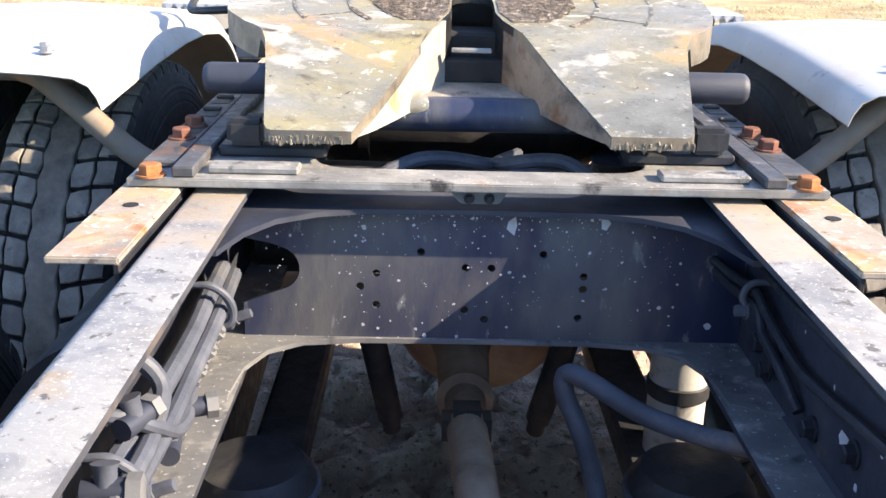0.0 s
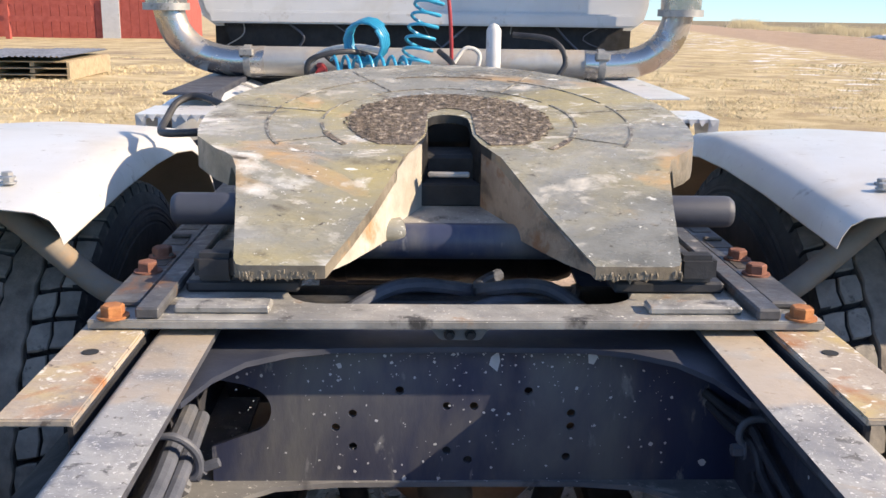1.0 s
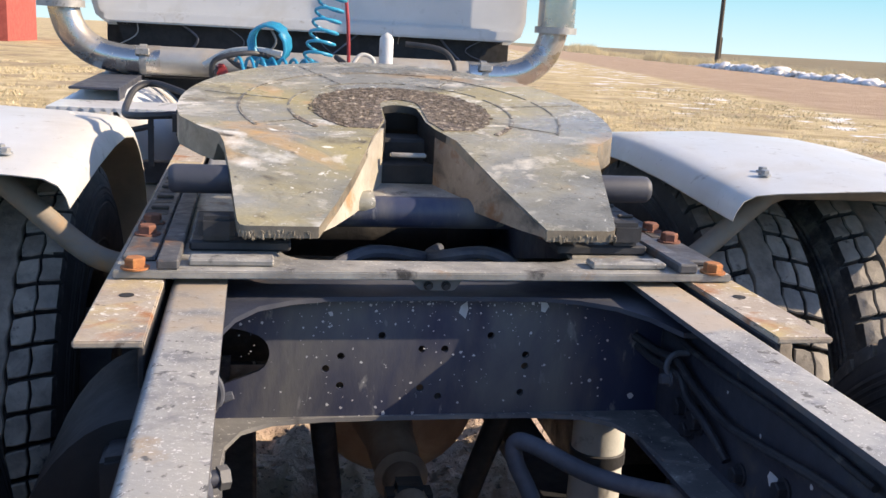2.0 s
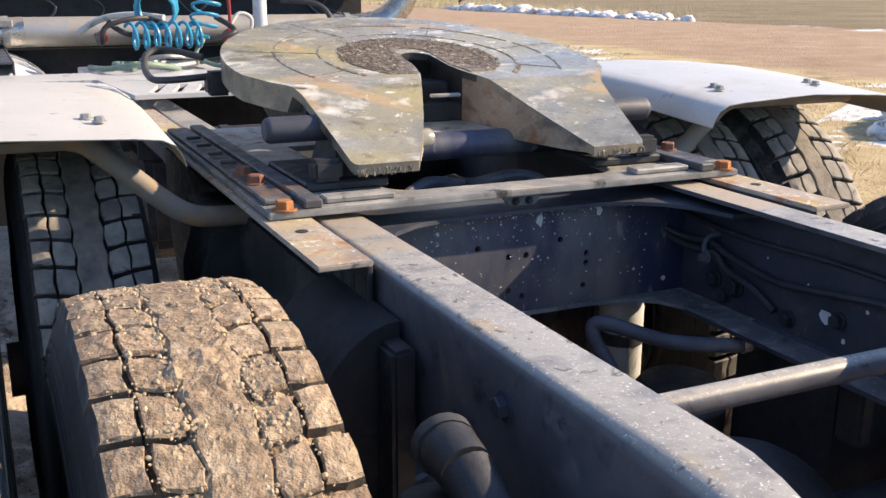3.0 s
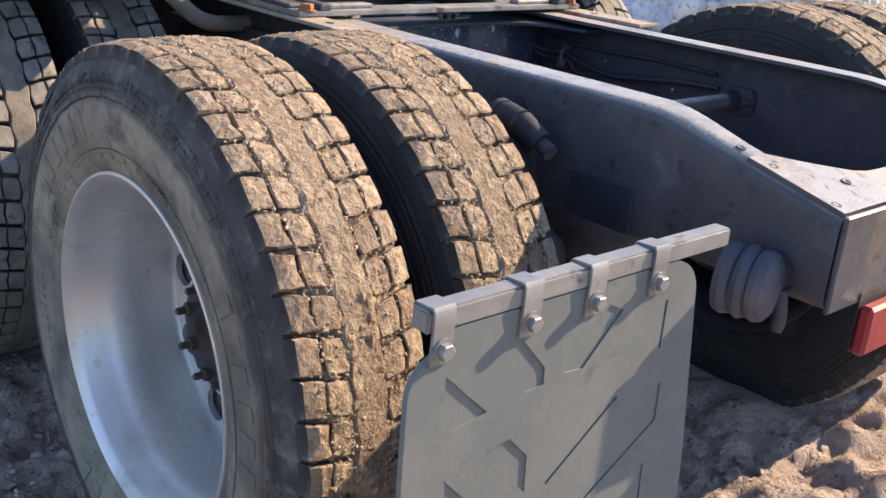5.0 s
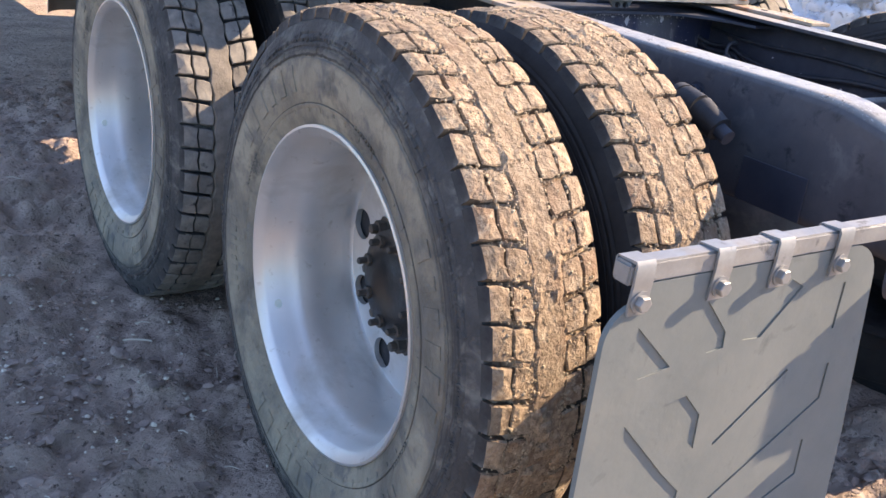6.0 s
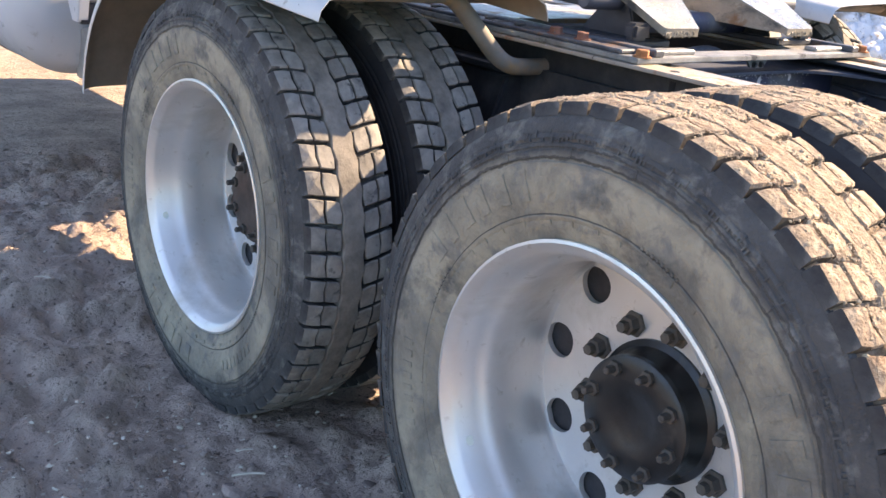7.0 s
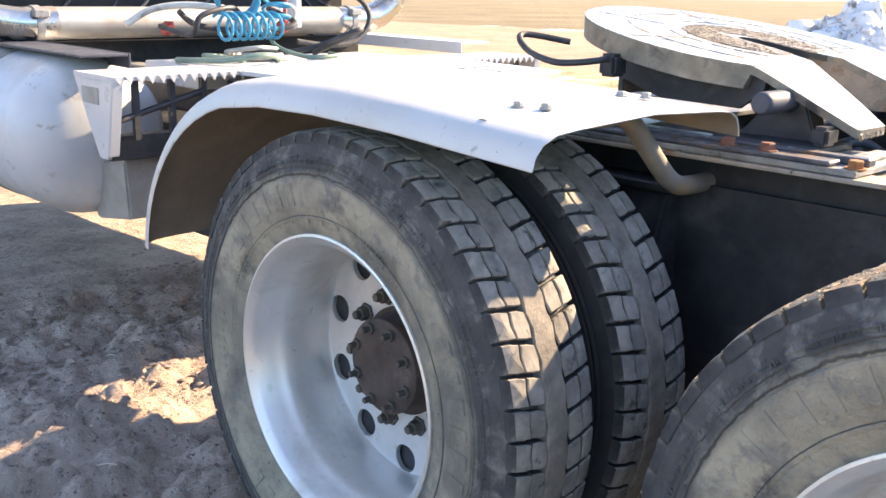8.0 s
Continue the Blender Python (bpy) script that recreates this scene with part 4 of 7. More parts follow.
def soil_clutter():
    rs = np.random.RandomState(12)
    n = 42000
    x, y = rs.uniform(-3.8, 0.9, n), rs.uniform(-0.6, 5.2, n)
    patch = np.clip(0.5 + 1.6 * fractal(x, y, 1.6, 3, 91), 0.1, 1.3)
    size = (0.0025 + 0.014 * rs.rand(n) ** 5) * patch
    keep = ~((np.abs(np.abs(x) - 0.90) < 0.32) & ((np.abs(y - REAR_Y) < 0.2) | (np.abs(y - FRONT_Y) < 0.2)))
    x, y, size = x[keep], y[keep], size[keep]
    z = ground_height(x, y) + size * 0.2
    tagged(new("soil_clods", lump_mesh("soil_clods", M["clod"], np.stack([x, y, z], 1), size, 0.32, 0.5, seed=3)), "scattered dry clods and crumbs of brown soil", "soil", kind="stuff")
    n = 1500
    x = np.where(rs.rand(n) < 0.5, rs.normal(-1.6, 0.3, n), rs.uniform(-3.2, -0.6, n))
    y = np.where(x > -2.1, rs.normal(1.6, 0.5, n), rs.uniform(0.2, 4.2, n))
    z = ground_height(x, y) + 0.005
    tagged(new("pale_chips", lump_mesh("pale_chips", M["straw"], np.stack([x, y, z], 1), 0.0014 + 0.0056 * rs.rand(n) ** 3, 0.5, 0.5, seed=4)), "pale chips and bits of gravel on the soil", "gravel", kind="stuff")
    bm = bmesh.new()
    for k in range(70):
        px, py = (-1.308, 1.714) if k == 0 else ((-1.263, 1.818) if k == 1 else (rs.uniform(-2.8, -0.7), rs.uniform(0.4, 4.4)))
        a = -0.40 if k == 0 else -0.19 if k == 1 else rs.uniform(0, 6.28)
        ln = 0.078 if k == 0 else 0.040 if k == 1 else rs.uniform(0.015, 0.06)
        zz = float(ground_height(px, py)) + (0.012 if k < 2 else 0.006)
        d = Vector((math.cos(a), math.sin(a), 0)) * ln / 2
        c = Vector((px, py, zz))
        tube([c - d, c + Vector((0, 0, 0.004)), c + d], 0.0016 if k else 0.0028, 5, 2, bm=bm)
    tagged(new("straw_bits", mesh_of("straw_bits", bm, M["straw"])), "short pale straws and twigs lying on the soil", "straw", kind="stuff")


M["straw"] = material("pale_straw", [(0.3, (0.5, 0.44, 0.34)), (0.7, (0.7, 0.65, 0.55))], 10, rough=(0.7, 0.9), bump=0.0)
soil_clutter()


def grass_field():
    rs = np.random.RandomState(5)
    n = 26000
    x, y = rs.uniform(-16, 20, n), rs.uniform(-3, 34, n)
    d = np.sqrt(((x + 0.6) * 0.62) ** 2 + ((y - 1.5) * 0.27) ** 2)
    keep = (d > 2.9 + 0.8 * (rs.rand(n) - 0.5)) & (x * ROAD[0] + y * ROAD[1] < ROAD[2] - 1)
    keep &= fractal(x, y, 0.35, 3, 61) > -0.12
    x, y = x[keep], y[keep]
    n = len(x)
    blades = 7
    bx = np.repeat(x, blades) + rs.normal(0, 0.06, n * blades)
    by = np.repeat(y, blades) + rs.normal(0, 0.06, n * blades)
    bz = ground_height(bx, by) - 0.01
    h = rs.uniform(0.015, 0.075, n * blades)
    a = rs.uniform(0, 6.28, n * blades)
    w = 0.003 + 0.0004 * np.hypot(bx, by)
    lean = rs.normal(0, 0.06, (n * blades, 2))
    v = np.empty((n * blades, 3, 3))
    v[:, 0] = np.stack([bx - w * np.cos(a), by - w * np.sin(a), bz], 1)
    v[:, 1] = np.stack([bx + w * np.cos(a), by + w * np.sin(a), bz], 1)
    v[:, 2] = np.stack([bx + lean[:, 0], by + lean[:, 1], bz + h], 1)
    me = bpy.data.meshes.new("dry_grass")
    me.from_pydata(v.reshape(-1, 3).tolist(), [], np.arange(n * blades * 3).reshape(-1, 3).tolist())
    me.materials.append(M["grass"])
    tagged(new("dry_grass", me), "short dry yellow grass round the yard", "grass", kind="stuff")
    k = 520
    t = rs.rand(k)
    x, y = 34.5 + 10.2 * t + rs.normal(0, 0.35, k), 46.0 + 50.0 * t + rs.normal(0, 0.8, k)
    size = (0.12 + 0.5 * rs.rand(k) ** 2.5) * (0.6 + 0.9 * np.clip(fractal(x, y, 0.12, 3, 15) + 0.5, 0, 1))
    bank = new("snow_bank", lump_mesh("snow_bank", M["snow"], np.stack([x, y, ground_height(x, y) + size * 0.1], 1), size, 0.55, 0.3, 2, 6))
    tagged(bank, "low broken bank of ploughed snow along the road", "snow", kind="stuff")
    # tall weeds on the far side of the road
    n = 30000
    t = rs.rand(n) ** 0.8
    x = 37.6 + 34 * t + rs.normal(0, 0.8, n)
    y = 53 + 165 * t + rs.normal(0, 3, n)
    z = ground_height(x, y)
    h = rs.uniform(0.15, 1.0, n) * (0.7 + 0.8 * t) * np.clip(0.9 + 1.5 * fractal(x, y, 0.08, 3, 77), 0.25, 1.6)
    a = rs.uniform(0, 6.28, n)
    w = 0.012 + 0.035 * t
    v = np.empty((n, 3, 3))
    v[:, 0] = np.stack([x - w * np.cos(a), y - w * np.sin(a), z], 1)
    v[:, 1] = np.stack([x + w * np.cos(a), y + w * np.sin(a), z], 1)
    v[:, 2] = np.stack([x + rs.normal(0, 0.25, n), y + rs.normal(0, 0.25, n), z + h], 1)
    me = bpy.data.meshes.new("tall_weeds")
    me.from_pydata(v.reshape(-1, 3).tolist(), [], np.arange(n * 3).reshape(-1, 3).tolist())
    me.materials.append(M["grass"])
    tagged(new("tall_weeds", me), "tall dry yellow weeds along the far road edge", "weeds", kind="stuff")


grass_field()


# ---- truck frame ----
RAIL_X, RAIL_TOP, RAIL_BOT, FLANGE = 0.432, 1.016, 0.757, 0.088


def frame_rail(side):
    """A C channel with rounded corners that tapers down at its rear end."""
    t = 0.009
    ys = [-0.02, 0.09, 0.20, 0.30, 0.345, 0.39, 0.56, 0.8, 1.2, 1.6, 2.2, 3.0, 5.5]
    tops = [0.926, 0.953, 0.980, 1.004, 1.012, 1.0155] + [RAIL_TOP] * 7
    bm = bmesh.new()
    rows = []
    for y, top in zip(ys, tops):
        r = 0.016 + 0.012 * min(1, max(0, (0.6 - y) / 0.3))
        # Underside raised ahead, out of view, to let sun reach the ground.
        bot = RAIL_BOT if y < 2.5 else RAIL_BOT + 0.10
        fl = FLANGE - 0.030 * min(1, max(0, (0.40 - y) / 0.22))
        pts = []
        for i in range(5):
            a = radians(90 * i / 4)
            pts.append((RAIL_X - r + r * math.sin(a), top - r + r * math.cos(a)))
        for i in range(5):
            a = radians(90 * i / 4)
            pts.append((RAIL_X - r + r * math.cos(a), bot + r - r * math.sin(a)))
        pts = [(RAIL_X - fl, top)] + pts + [(RAIL_X - FLANGE, bot), (RAIL_X - FLANGE, bot + t), (RAIL_X - t - 0.006, bot + t), (RAIL_X - t, bot + t + 0.006), (RAIL_X - t, top - t - 0.006), (RAIL_X - t - 0.006, top - t), (RAIL_X - fl, top - t)]
        rows.append([bm.verts.new((side * px, y, pz)) for px, pz in pts])
    for a, b in zip(rows, rows[1:]):
        for k in range(len(a)):
            bm.faces.new((a[k], a[(k + 1) % len(a)], b[(k + 1) % len(a)], b[k]))
    bm.faces.new(rows[0]), bm.faces.new(rows[-1])
    bmesh.ops.recalc_face_normals(bm, faces=bm.faces)
    bm.normal_update()
    # Inner faces below 0.90 take the darker rail material.
    for f in bm.faces:
        c = f.calc_center_median()
        if abs(c.x) < RAIL_X - 0.006 and c.z < 0.90:
            f.material_index = 2 if f.normal.z > 0.9 and c.z < RAIL_BOT + 0.03 else 1
    return bm


M["chip"] = material("flaked_bare_metal", [(0.3, (0.45, 0.45, 0.46)), (0.7, (0.6, 0.6, 0.6))], 30, rough=(0.5, 0.7), bump=0.0)
chassis = thing("truck_chassis", "dusty dark blue-black steel truck frame with two rails and crossmembers", "truck frame")
for side in (-1, 1):
    part("frame_rail", frame_rail(side), [M["frame"], M["rail_inside"], M["flange"]], chassis, "dark painted rail with a worn dusty top")
    part("angle_iron", prism([(side * 0.440, 1.0240), (side * 0.528, 1.0240), (side * 0.528, 1.0145), (side * 0.440, 1.0145)], 1.098, 3.2, "y", bevel=0.002), M["angle"], chassis, "rusty dusty angle iron")
    part("angle_leg", box((side * 0.440, 1.102, 0.93), (side * 0.449, 3.2, 1.0145), 0.002), M["black_steel"], chassis)
    # Slots and hole are flat dark pads, their inner shade put in the colour.
    for sy in (1.11, 1.16, 1.21, 1.26, 1.33):
        part("slot", box((side * 0.4492, sy, 0.945), (side * 0.4500, sy + 0.018, 0.995)), M["dark"], chassis)
    part("hole", lathe([(1.0242, 0.011), (1.0250, 0.011)], 16, "z"), M["dark"], chassis, m=Matrix.Translation((side * 0.486, 1.31, 0)))
    for hx, hy, hz, sl in ((0.404, 0.194, 0.9795, 0.245), (0.404, 0.128, 0.963, 0.245), (0.410, 0.004, 0.9325, 0.245), (0.304, 0.047, 0.9455, 0.24)):
        tilt = Matrix.Translation((side * hx, hy, hz)) @ Matrix.Rotation(math.atan(sl), 4, "X")
        part("rivet", lathe([(-0.001, 0.0095), (0.0010, 0.0090), (0.0012, 0.005), (0.0, 0.003), (0.0, 0)], 16, "z"), M["rail_side"], chassis, "small countersunk rivet", tilt)
    part("web_patch", box((side * 0.4325, 0.38, 0.765), (side * 0.437, 0.54, 0.855), 0.001), M["rail_side"], chassis)
    for by, bz in ((0.70, 0.80), (0.84, 0.80), (0.98, 0.82), (1.10, 0.82), (0.70, 0.95), (1.30, 0.85), (1.42, 0.85), (1.42, 0.95)):
        part("web_bolt", bolt_head(0.014, 0.012), M["rail_side"], chassis, "", Matrix.Translation((side * 0.432, by, bz)) @ Matrix.Rotation(radians(90 * side), 4, "Y"))

# rear closing crossmember, with a top flange
half = [(0.425, 0.0), (0.425, 0.19), (0.372, 0.187), (0.350, 0.170), (0.329, 0.153), (0.274, 0.116), (0.235, 0.093), (0.205, 0.084), (0.17, 0.082)]
part("rear_crossmember", prism(half + [(-x, y) for x, y in reversed(half)], -0.009, 0.0, "z"), M["frame"], chassis, "dusty grey closing plate", Matrix.Translation((0, -0.02, 0.9275)) @ Matrix.Rotation(math.atan(0.245), 4, "X"))
part("end_plate", box((-0.432, -0.032, 0.757), (0.432, -0.022, 0.924), 0.003), M["frame"], chassis, "dusty grey end plate")

# the drilled crossmember under the fifth wheel
holes = [(-0.159, 0.813), (-0.159, 0.868), (-0.184, 0.845), (-0.09, 0.906), (-0.02, 0.880), (0.02, 0.880), (-0.02, 0.806), (0.012, 0.790), (0.165, 0.868), (0.165, 0.846), (0.10, 0.905), (0.16, 0.795)]
outline = [(-0.364, 0.770), (0.421, 0.770), (0.421, 0.985), (-0.36, 0.985), (-0.364, 0.935)] + [(-0.315, 0.925)] + ring(-0.311, 0.885, 0.036, 8, 60, -60) + [(-0.364, 0.826)]
part("crossmember", prism(outline, 1.445, 1.453, "y", holes=[ring(x + 0.003, z * 0.96 + 0.046, 0.0065, 12) for x, z in holes]), M["panel"], chassis, "blue-black painted plate with bolt holes and paint chips")
rs = np.random.RandomState(2)
bm = bmesh.new()
for k in range(420):
    if k < 6:
        cx, cz, s = ((0.053, 0.962, 0.013), (0.196, 0.968, 0.010), (-0.175, 0.955, 0.006), (0.37, 0.80, 0.007), (0.29, 0.83, 0.004), (-0.08, 0.775, 0.005))[k]
    else:
        cx, cz, s = rs.uniform(-0.33, 0.33), 0.978 - 0.21 * rs.rand() ** 3.4, 0.0008 + 0.0030 * rs.rand() ** 3
    m_ = rs.randint(5, 9)
    pts = [(cx + s * rs.uniform(0.4, 1.1) * math.cos(6.283 * i / m_), cz + s * (1.6 if k < 2 else 1) * rs.uniform(0.4, 1.1) * math.sin(6.283 * i / m_)) for i in range(m_)]
    bm.faces.new([bm.verts.new((p[0], 1.4445, p[1])) for p in pts])
part("flaked_paint", bm, M["chip"], chassis, "pale flaked spots in the paint")["kind"] = "stuff"
for z0, curve in ((0.763, [(0.352, 1.24), (0.345, 1.33), (0.32, 1.39), (0.27, 1.425), (0.18, 1.438), (0.0, 1.440)]), (0.984, [(0.352, 1.22), (0.33, 1.30), (0.295, 1.36), (0.24, 1.397), (0.18, 1.415), (0.0, 1.42)])):
    edge = [(-0.424, 1.21)] + [(-x, y) for x, y in curve] + [(x, y) for x, y in reversed(curve[:-1])] + [(0.424, 1.21), (0.424, 1.56), (-0.424, 1.56)]
    # Upper flange uses the darker paint to carry the mounting plate's shadow.
    part("crossmember_flange", prism(edge, z0, z0 + 0.008, "z"), M["flange" if z0 < 0.9 else "rail_side"], chassis, "dusty curved flange")
hanger = prism([(-0.050, 1.025), (0.045, 1.025), (0.030, 1.003), (0.026, 1.001), (-0.026, 1.001), (-0.030, 1.003)], 1.425, 1.432, "y")
part("stop_tab", hanger, M["flange"], chassis, "small grey tab with two bolts")
for bx in (-0.016, 0.014):
    part("tab_bolt", bolt_head(0.006, 0.006), M["black_steel"], chassis, "", Matrix.Translation((bx, 1.425, 1.010)) @ Matrix.Rotation(radians(90), 4, "X"))
# second, far crossmembers
for y in (2.75, 3.6):
    part("crossmember", box((-0.422, y, 0.76), (0.422, y + 0.01, 0.99), 0.003), M["black_steel"], chassis)
part("cross_tube", tube([(-0.42, 0.735, 0.885), (0.42, 0.735, 0.885)], 0.019, 20, 0), M["frame"], chassis, "dusty grey round tube between the rails")
for side in (-1, 1):
    part("tube_bracket", join(prism([(0.685, 0.850), (0.785, 0.850), (0.795, 0.865), (0.795, 0.905), (0.785, 0.920), (0.685, 0.920), (0.675, 0.905), (0.675, 0.865)], side * 0.4225, side * 0.410, "x", bevel=0.003), tube([(side * 0.412, 0.735, 0.885), (side * 0.365, 0.735, 0.885)], 0.025, 20, 0)), M["rail_inside"], chassis, "dusty bracket at the tube's end")
    for by in (0.695, 0.775):
        part("bracket_bolt", bolt_head(0.012, 0.014), M["rail_side"], chassis, "", Matrix.Translation((side * 0.410, by, 0.887)) @ Matrix.Rotation(radians(-90 * side), 4, "Y"))

# ---- mounting plate and fifth wheel ----
PZ = 1.026
mount = thing("mounting_plate", "worn dusty steel plate bolted across the frame rails", "mounting plate")
slot = [(-0.195, 1.478), (0.0, 1.476), (0.205, 1.478)] + ring(0.205, 1.538, 0.06, 6, -90, -10)[1:] + [(0.275, 1.60), (0.285, 1.66), (0.285, 2.06), (-0.285, 2.06), (-0.285, 1.66), (-0.275, 1.60)] + ring(-0.195, 1.538, 0.06, 6, 190, 270)[:-1]
part("plate", prism([(-0.517, 1.396), (0.514, 1.396), (0.514, 2.42), (-0.517, 2.42)], PZ, PZ + 0.013, "z", bevel=0.002, holes=[slot]), M["plate"], mount)
for side in (-1, 1):
    part("slide_bar", box((side * 0.452, 1.40, PZ + 0.013), (side * 0.418, 2.40, PZ + 0.030), 0.003), M["grimy_plate"], mount)
    part("stop_block", box((side * 0.405, 1.425, PZ + 0.013), (side * 0.27, 1.465, PZ + 0.025), 0.003), M["plate"], mount)
    part("outer_strip", box((side * 0.510, 1.455, PZ + 0.0132), (side * 0.456, 2.40, PZ + 0.024), 0.003), M["grimy_plate"], mount, "dark oily steel strip")
    for y in (1.64, 1.78, 1.90, 2.02, 2.14):
        part("notch", box((side * 0.500, y, PZ + 0.0242), (side * 0.466, y + 0.045, PZ + 0.0252)), M["nut"], mount)
        part("tooth", box((side * 0.500, y + 0.050, PZ + 0.0242), (side * 0.466, y + 0.062, PZ + 0.031), 0.002), M["nut"], mount)
    for y in (1.412, 1.606, 1.70):
        part("bolt", bolt_head(0.0165, 0.015), M["rust_bolt" if y < 1.45 else "dark_rust"], mount, "rusty hex bolt", Matrix.Translation((side * 0.485, y, PZ + (0.013 if y < 1.45 else 0.024))) @ Matrix.Rotation(y * 7, 4, "Z"))

TIP = math.atan(0.17)
fifth = thing("fifth_wheel", "greasy worn steel fifth wheel coupling plate with a rear throat", "fifth wheel")


def fw_z(y):
    """Height of the coupling plate's top at y: a tipped plate with steeper ramps at the back."""
    z = 1.211 + 0.17 * (y - 1.69)
    if y < 1.728:
        z -= 0.331 * (1.728 - y)
    return z


def fw_plate(lower):
    """The horseshoe plate as a grid trimmed to its outline, one skin for the top and one for the underside."""
    outer = []
    for i in range(61):
        a = radians(-28 + 236 * i / 60)
        outer.append((-0.006 + 0.450 * math.cos(a), 1.928 + 0.447 * math.sin(a)))
    right = [(0.318, 1.483), (0.326, 1.486), (0.331, 1.496), (0.346, 1.62), (0.358, 1.70), (0.366, 1.722), (0.382, 1.745), (0.402, 1.765), (0.420, 1.792)]
    left = [(-x, y) for x, y in reversed(right)]
    outer = right + [(x, y) for x, y in outer if y > 1.83] + left
    throat = [(-0.196, 1.483), (-0.160, 1.548), (-0.126, 1.62), (-0.094, 1.70), (-0.068, 1.775), (-0.048, 1.835), (-0.042, 1.875), (-0.040, 1.93)] + [(-0.002 + 0.039 * math.cos(radians(a)), 1.94 + 0.036 * math.sin(radians(a))) for a in (165, 135, 110, 90, 70, 45, 15)] + [(0.038, 1.92), (0.039, 1.85), (0.050, 1.800), (0.074, 1.74), (0.104, 1.675), (0.134, 1.61), (0.168, 1.545), (0.201, 1.483)]
    return outer + throat


pts = fw_plate(0)
bm = prism(pts, 0.0, 1.0, "z")
bmesh.ops.triangulate(bm, faces=[f for f in bm.faces if len(f.verts) > 4])
for yy in (1.51, 1.54, 1.57, 1.61, 1.65, 1.69, 1.715, 1.728, 1.74, 1.76, 1.8, 1.9, 2.0, 2.1, 2.2, 2.3):
    bmesh.ops.bisect_plane(bm, geom=bm.verts[:] + bm.edges[:] + bm.faces[:], plane_co=(0, yy, 0), plane_no=(0, 1, 0))
for v in bm.verts:
    y = v.co.y
    thick = 0.016
    r = math.hypot(v.co.x, y - 1.928)
    if v.co.z < 0.5 and (r > 0.36 and y > 1.74):
        thick = 0.055
    if v.co.z < 0.5 and y < 1.74:
        thick = 0.020
    v.co.z = fw_z(y) - (0 if v.co.z > 0.5 else thick)
bmesh.ops.recalc_face_normals(bm, faces=bm.faces)
# Slot faces beside the jaw are black, other edges plate-edge steel.
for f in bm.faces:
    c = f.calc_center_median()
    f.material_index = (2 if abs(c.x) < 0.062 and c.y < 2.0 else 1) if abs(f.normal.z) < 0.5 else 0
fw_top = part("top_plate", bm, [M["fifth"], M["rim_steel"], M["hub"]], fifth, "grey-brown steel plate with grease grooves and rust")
PLATE_M = Matrix.Translation((0, 1.765, 1.2238)) @ Matrix.Rotation(TIP, 4, "X")


M["grit"] = material("dried_grease", [(0.3, (0.034, 0.025, 0.018)), (0.48, (0.12, 0.089, 0.062)), (0.58, (0.235, 0.18, 0.13)), (0.68, (0.55, 0.47, 0.38))], 70, rough=(0.3, 0.7), bump=1.0, bump_scale=140)
M["groove_grit"] = material("gritty_groove", [(0.3, (0.05, 0.042, 0.03)), (0.5, (0.16, 0.14, 0.11)), (0.62, (0.42, 0.40, 0.35)), (0.75, (0.7, 0.68, 0.62))], 60, rough=(0.3, 0.6), bump=0.8, bump_scale=160)


def groove(r, a0, a1, w, cy=1.86):
    n = 40
    o = ring(0, cy - 1.69, r + w / 2, n, a0, a1) + list(reversed(ring(0, cy - 1.69, r - w / 2, n, a0, a1)))
    return prism(o, -0.002, 0.0012, "z")


for r, a0, a1, w, dark in ((0.235, -44, -26, 0.012, 1), (0.235, -24, -10, 0.008, 0), (0.235, -8, 30, 0.006, 0), (0.235, 36, 74, 0.003, 0), (0.235, 80, 130, 0.0025, 0), (0.235, 142, 178, 0.004, 0), (0.235, 184, 196, 0.006, 0), (0.235, 198, 218, 0.012, 1),
                           (0.335, -26, -4, 0.006, 0), (0.335, 0, 20, 0.004, 0), (0.335, 24, 66, 0.003, 0), (0.335, 72, 108, 0.003, 1), (0.335, 116, 160, 0.004, 0), (0.335, 164, 206, 0.006, 0)):
    part("grease_groove", groove(r, a0, a1, w), M["grit" if dark else "groove_grit"], fifth, m=PLATE_M)
for a, r0, r1 in ((-24, 0.24, 0.33), (14, 0.24, 0.42), (62, 0.24, 0.42), (118, 0.24, 0.42), (166, 0.24, 0.42), (204, 0.24, 0.33)):
    c, s = math.cos(radians(a)), math.sin(radians(a))
    g = prism([(r0 * c - 0.0016 * s, 0.17 + r0 * s + 0.0016 * c), (r1 * c - 0.0016 * s, 0.17 + r1 * s + 0.0016 * c), (r1 * c + 0.0016 * s, 0.17 + r1 * s - 0.0016 * c), (r0 * c + 0.0016 * s, 0.17 + r0 * s - 0.0016 * c)], -0.002, 0.001, "z")
    part("grease_groove", g, M["groove_grit"], fifth, m=PLATE_M)
# dried grease and grit round the jaws
rs = np.random.RandomState(11)
ga, gr = np.radians(rs.uniform(-46, 226, 14000)), 0.055 + 0.128 * np.sqrt(rs.rand(14000)) + 0.012 * rs.rand(14000) ** 3
gx, gy = gr * np.cos(ga), 0.17 + gr * np.sin(ga)
ok = ~((np.abs(gx) < 0.045) & (gy < 0.26))
gx, gy = gx[ok], gy[ok]
grit = new("dried_grease", lump_mesh("dried_grease", M["grit"], np.stack([gx, gy, np.full(len(gx), 0.0012)], 1), 0.0005 + 0.0024 * rs.rand(len(gx)) ** 3.5, 0.7, 0.3))
grit.parent, grit.matrix_basis = fifth, PLATE_M
tagged(grit, "dark dried grease and grit", kind="stuff")
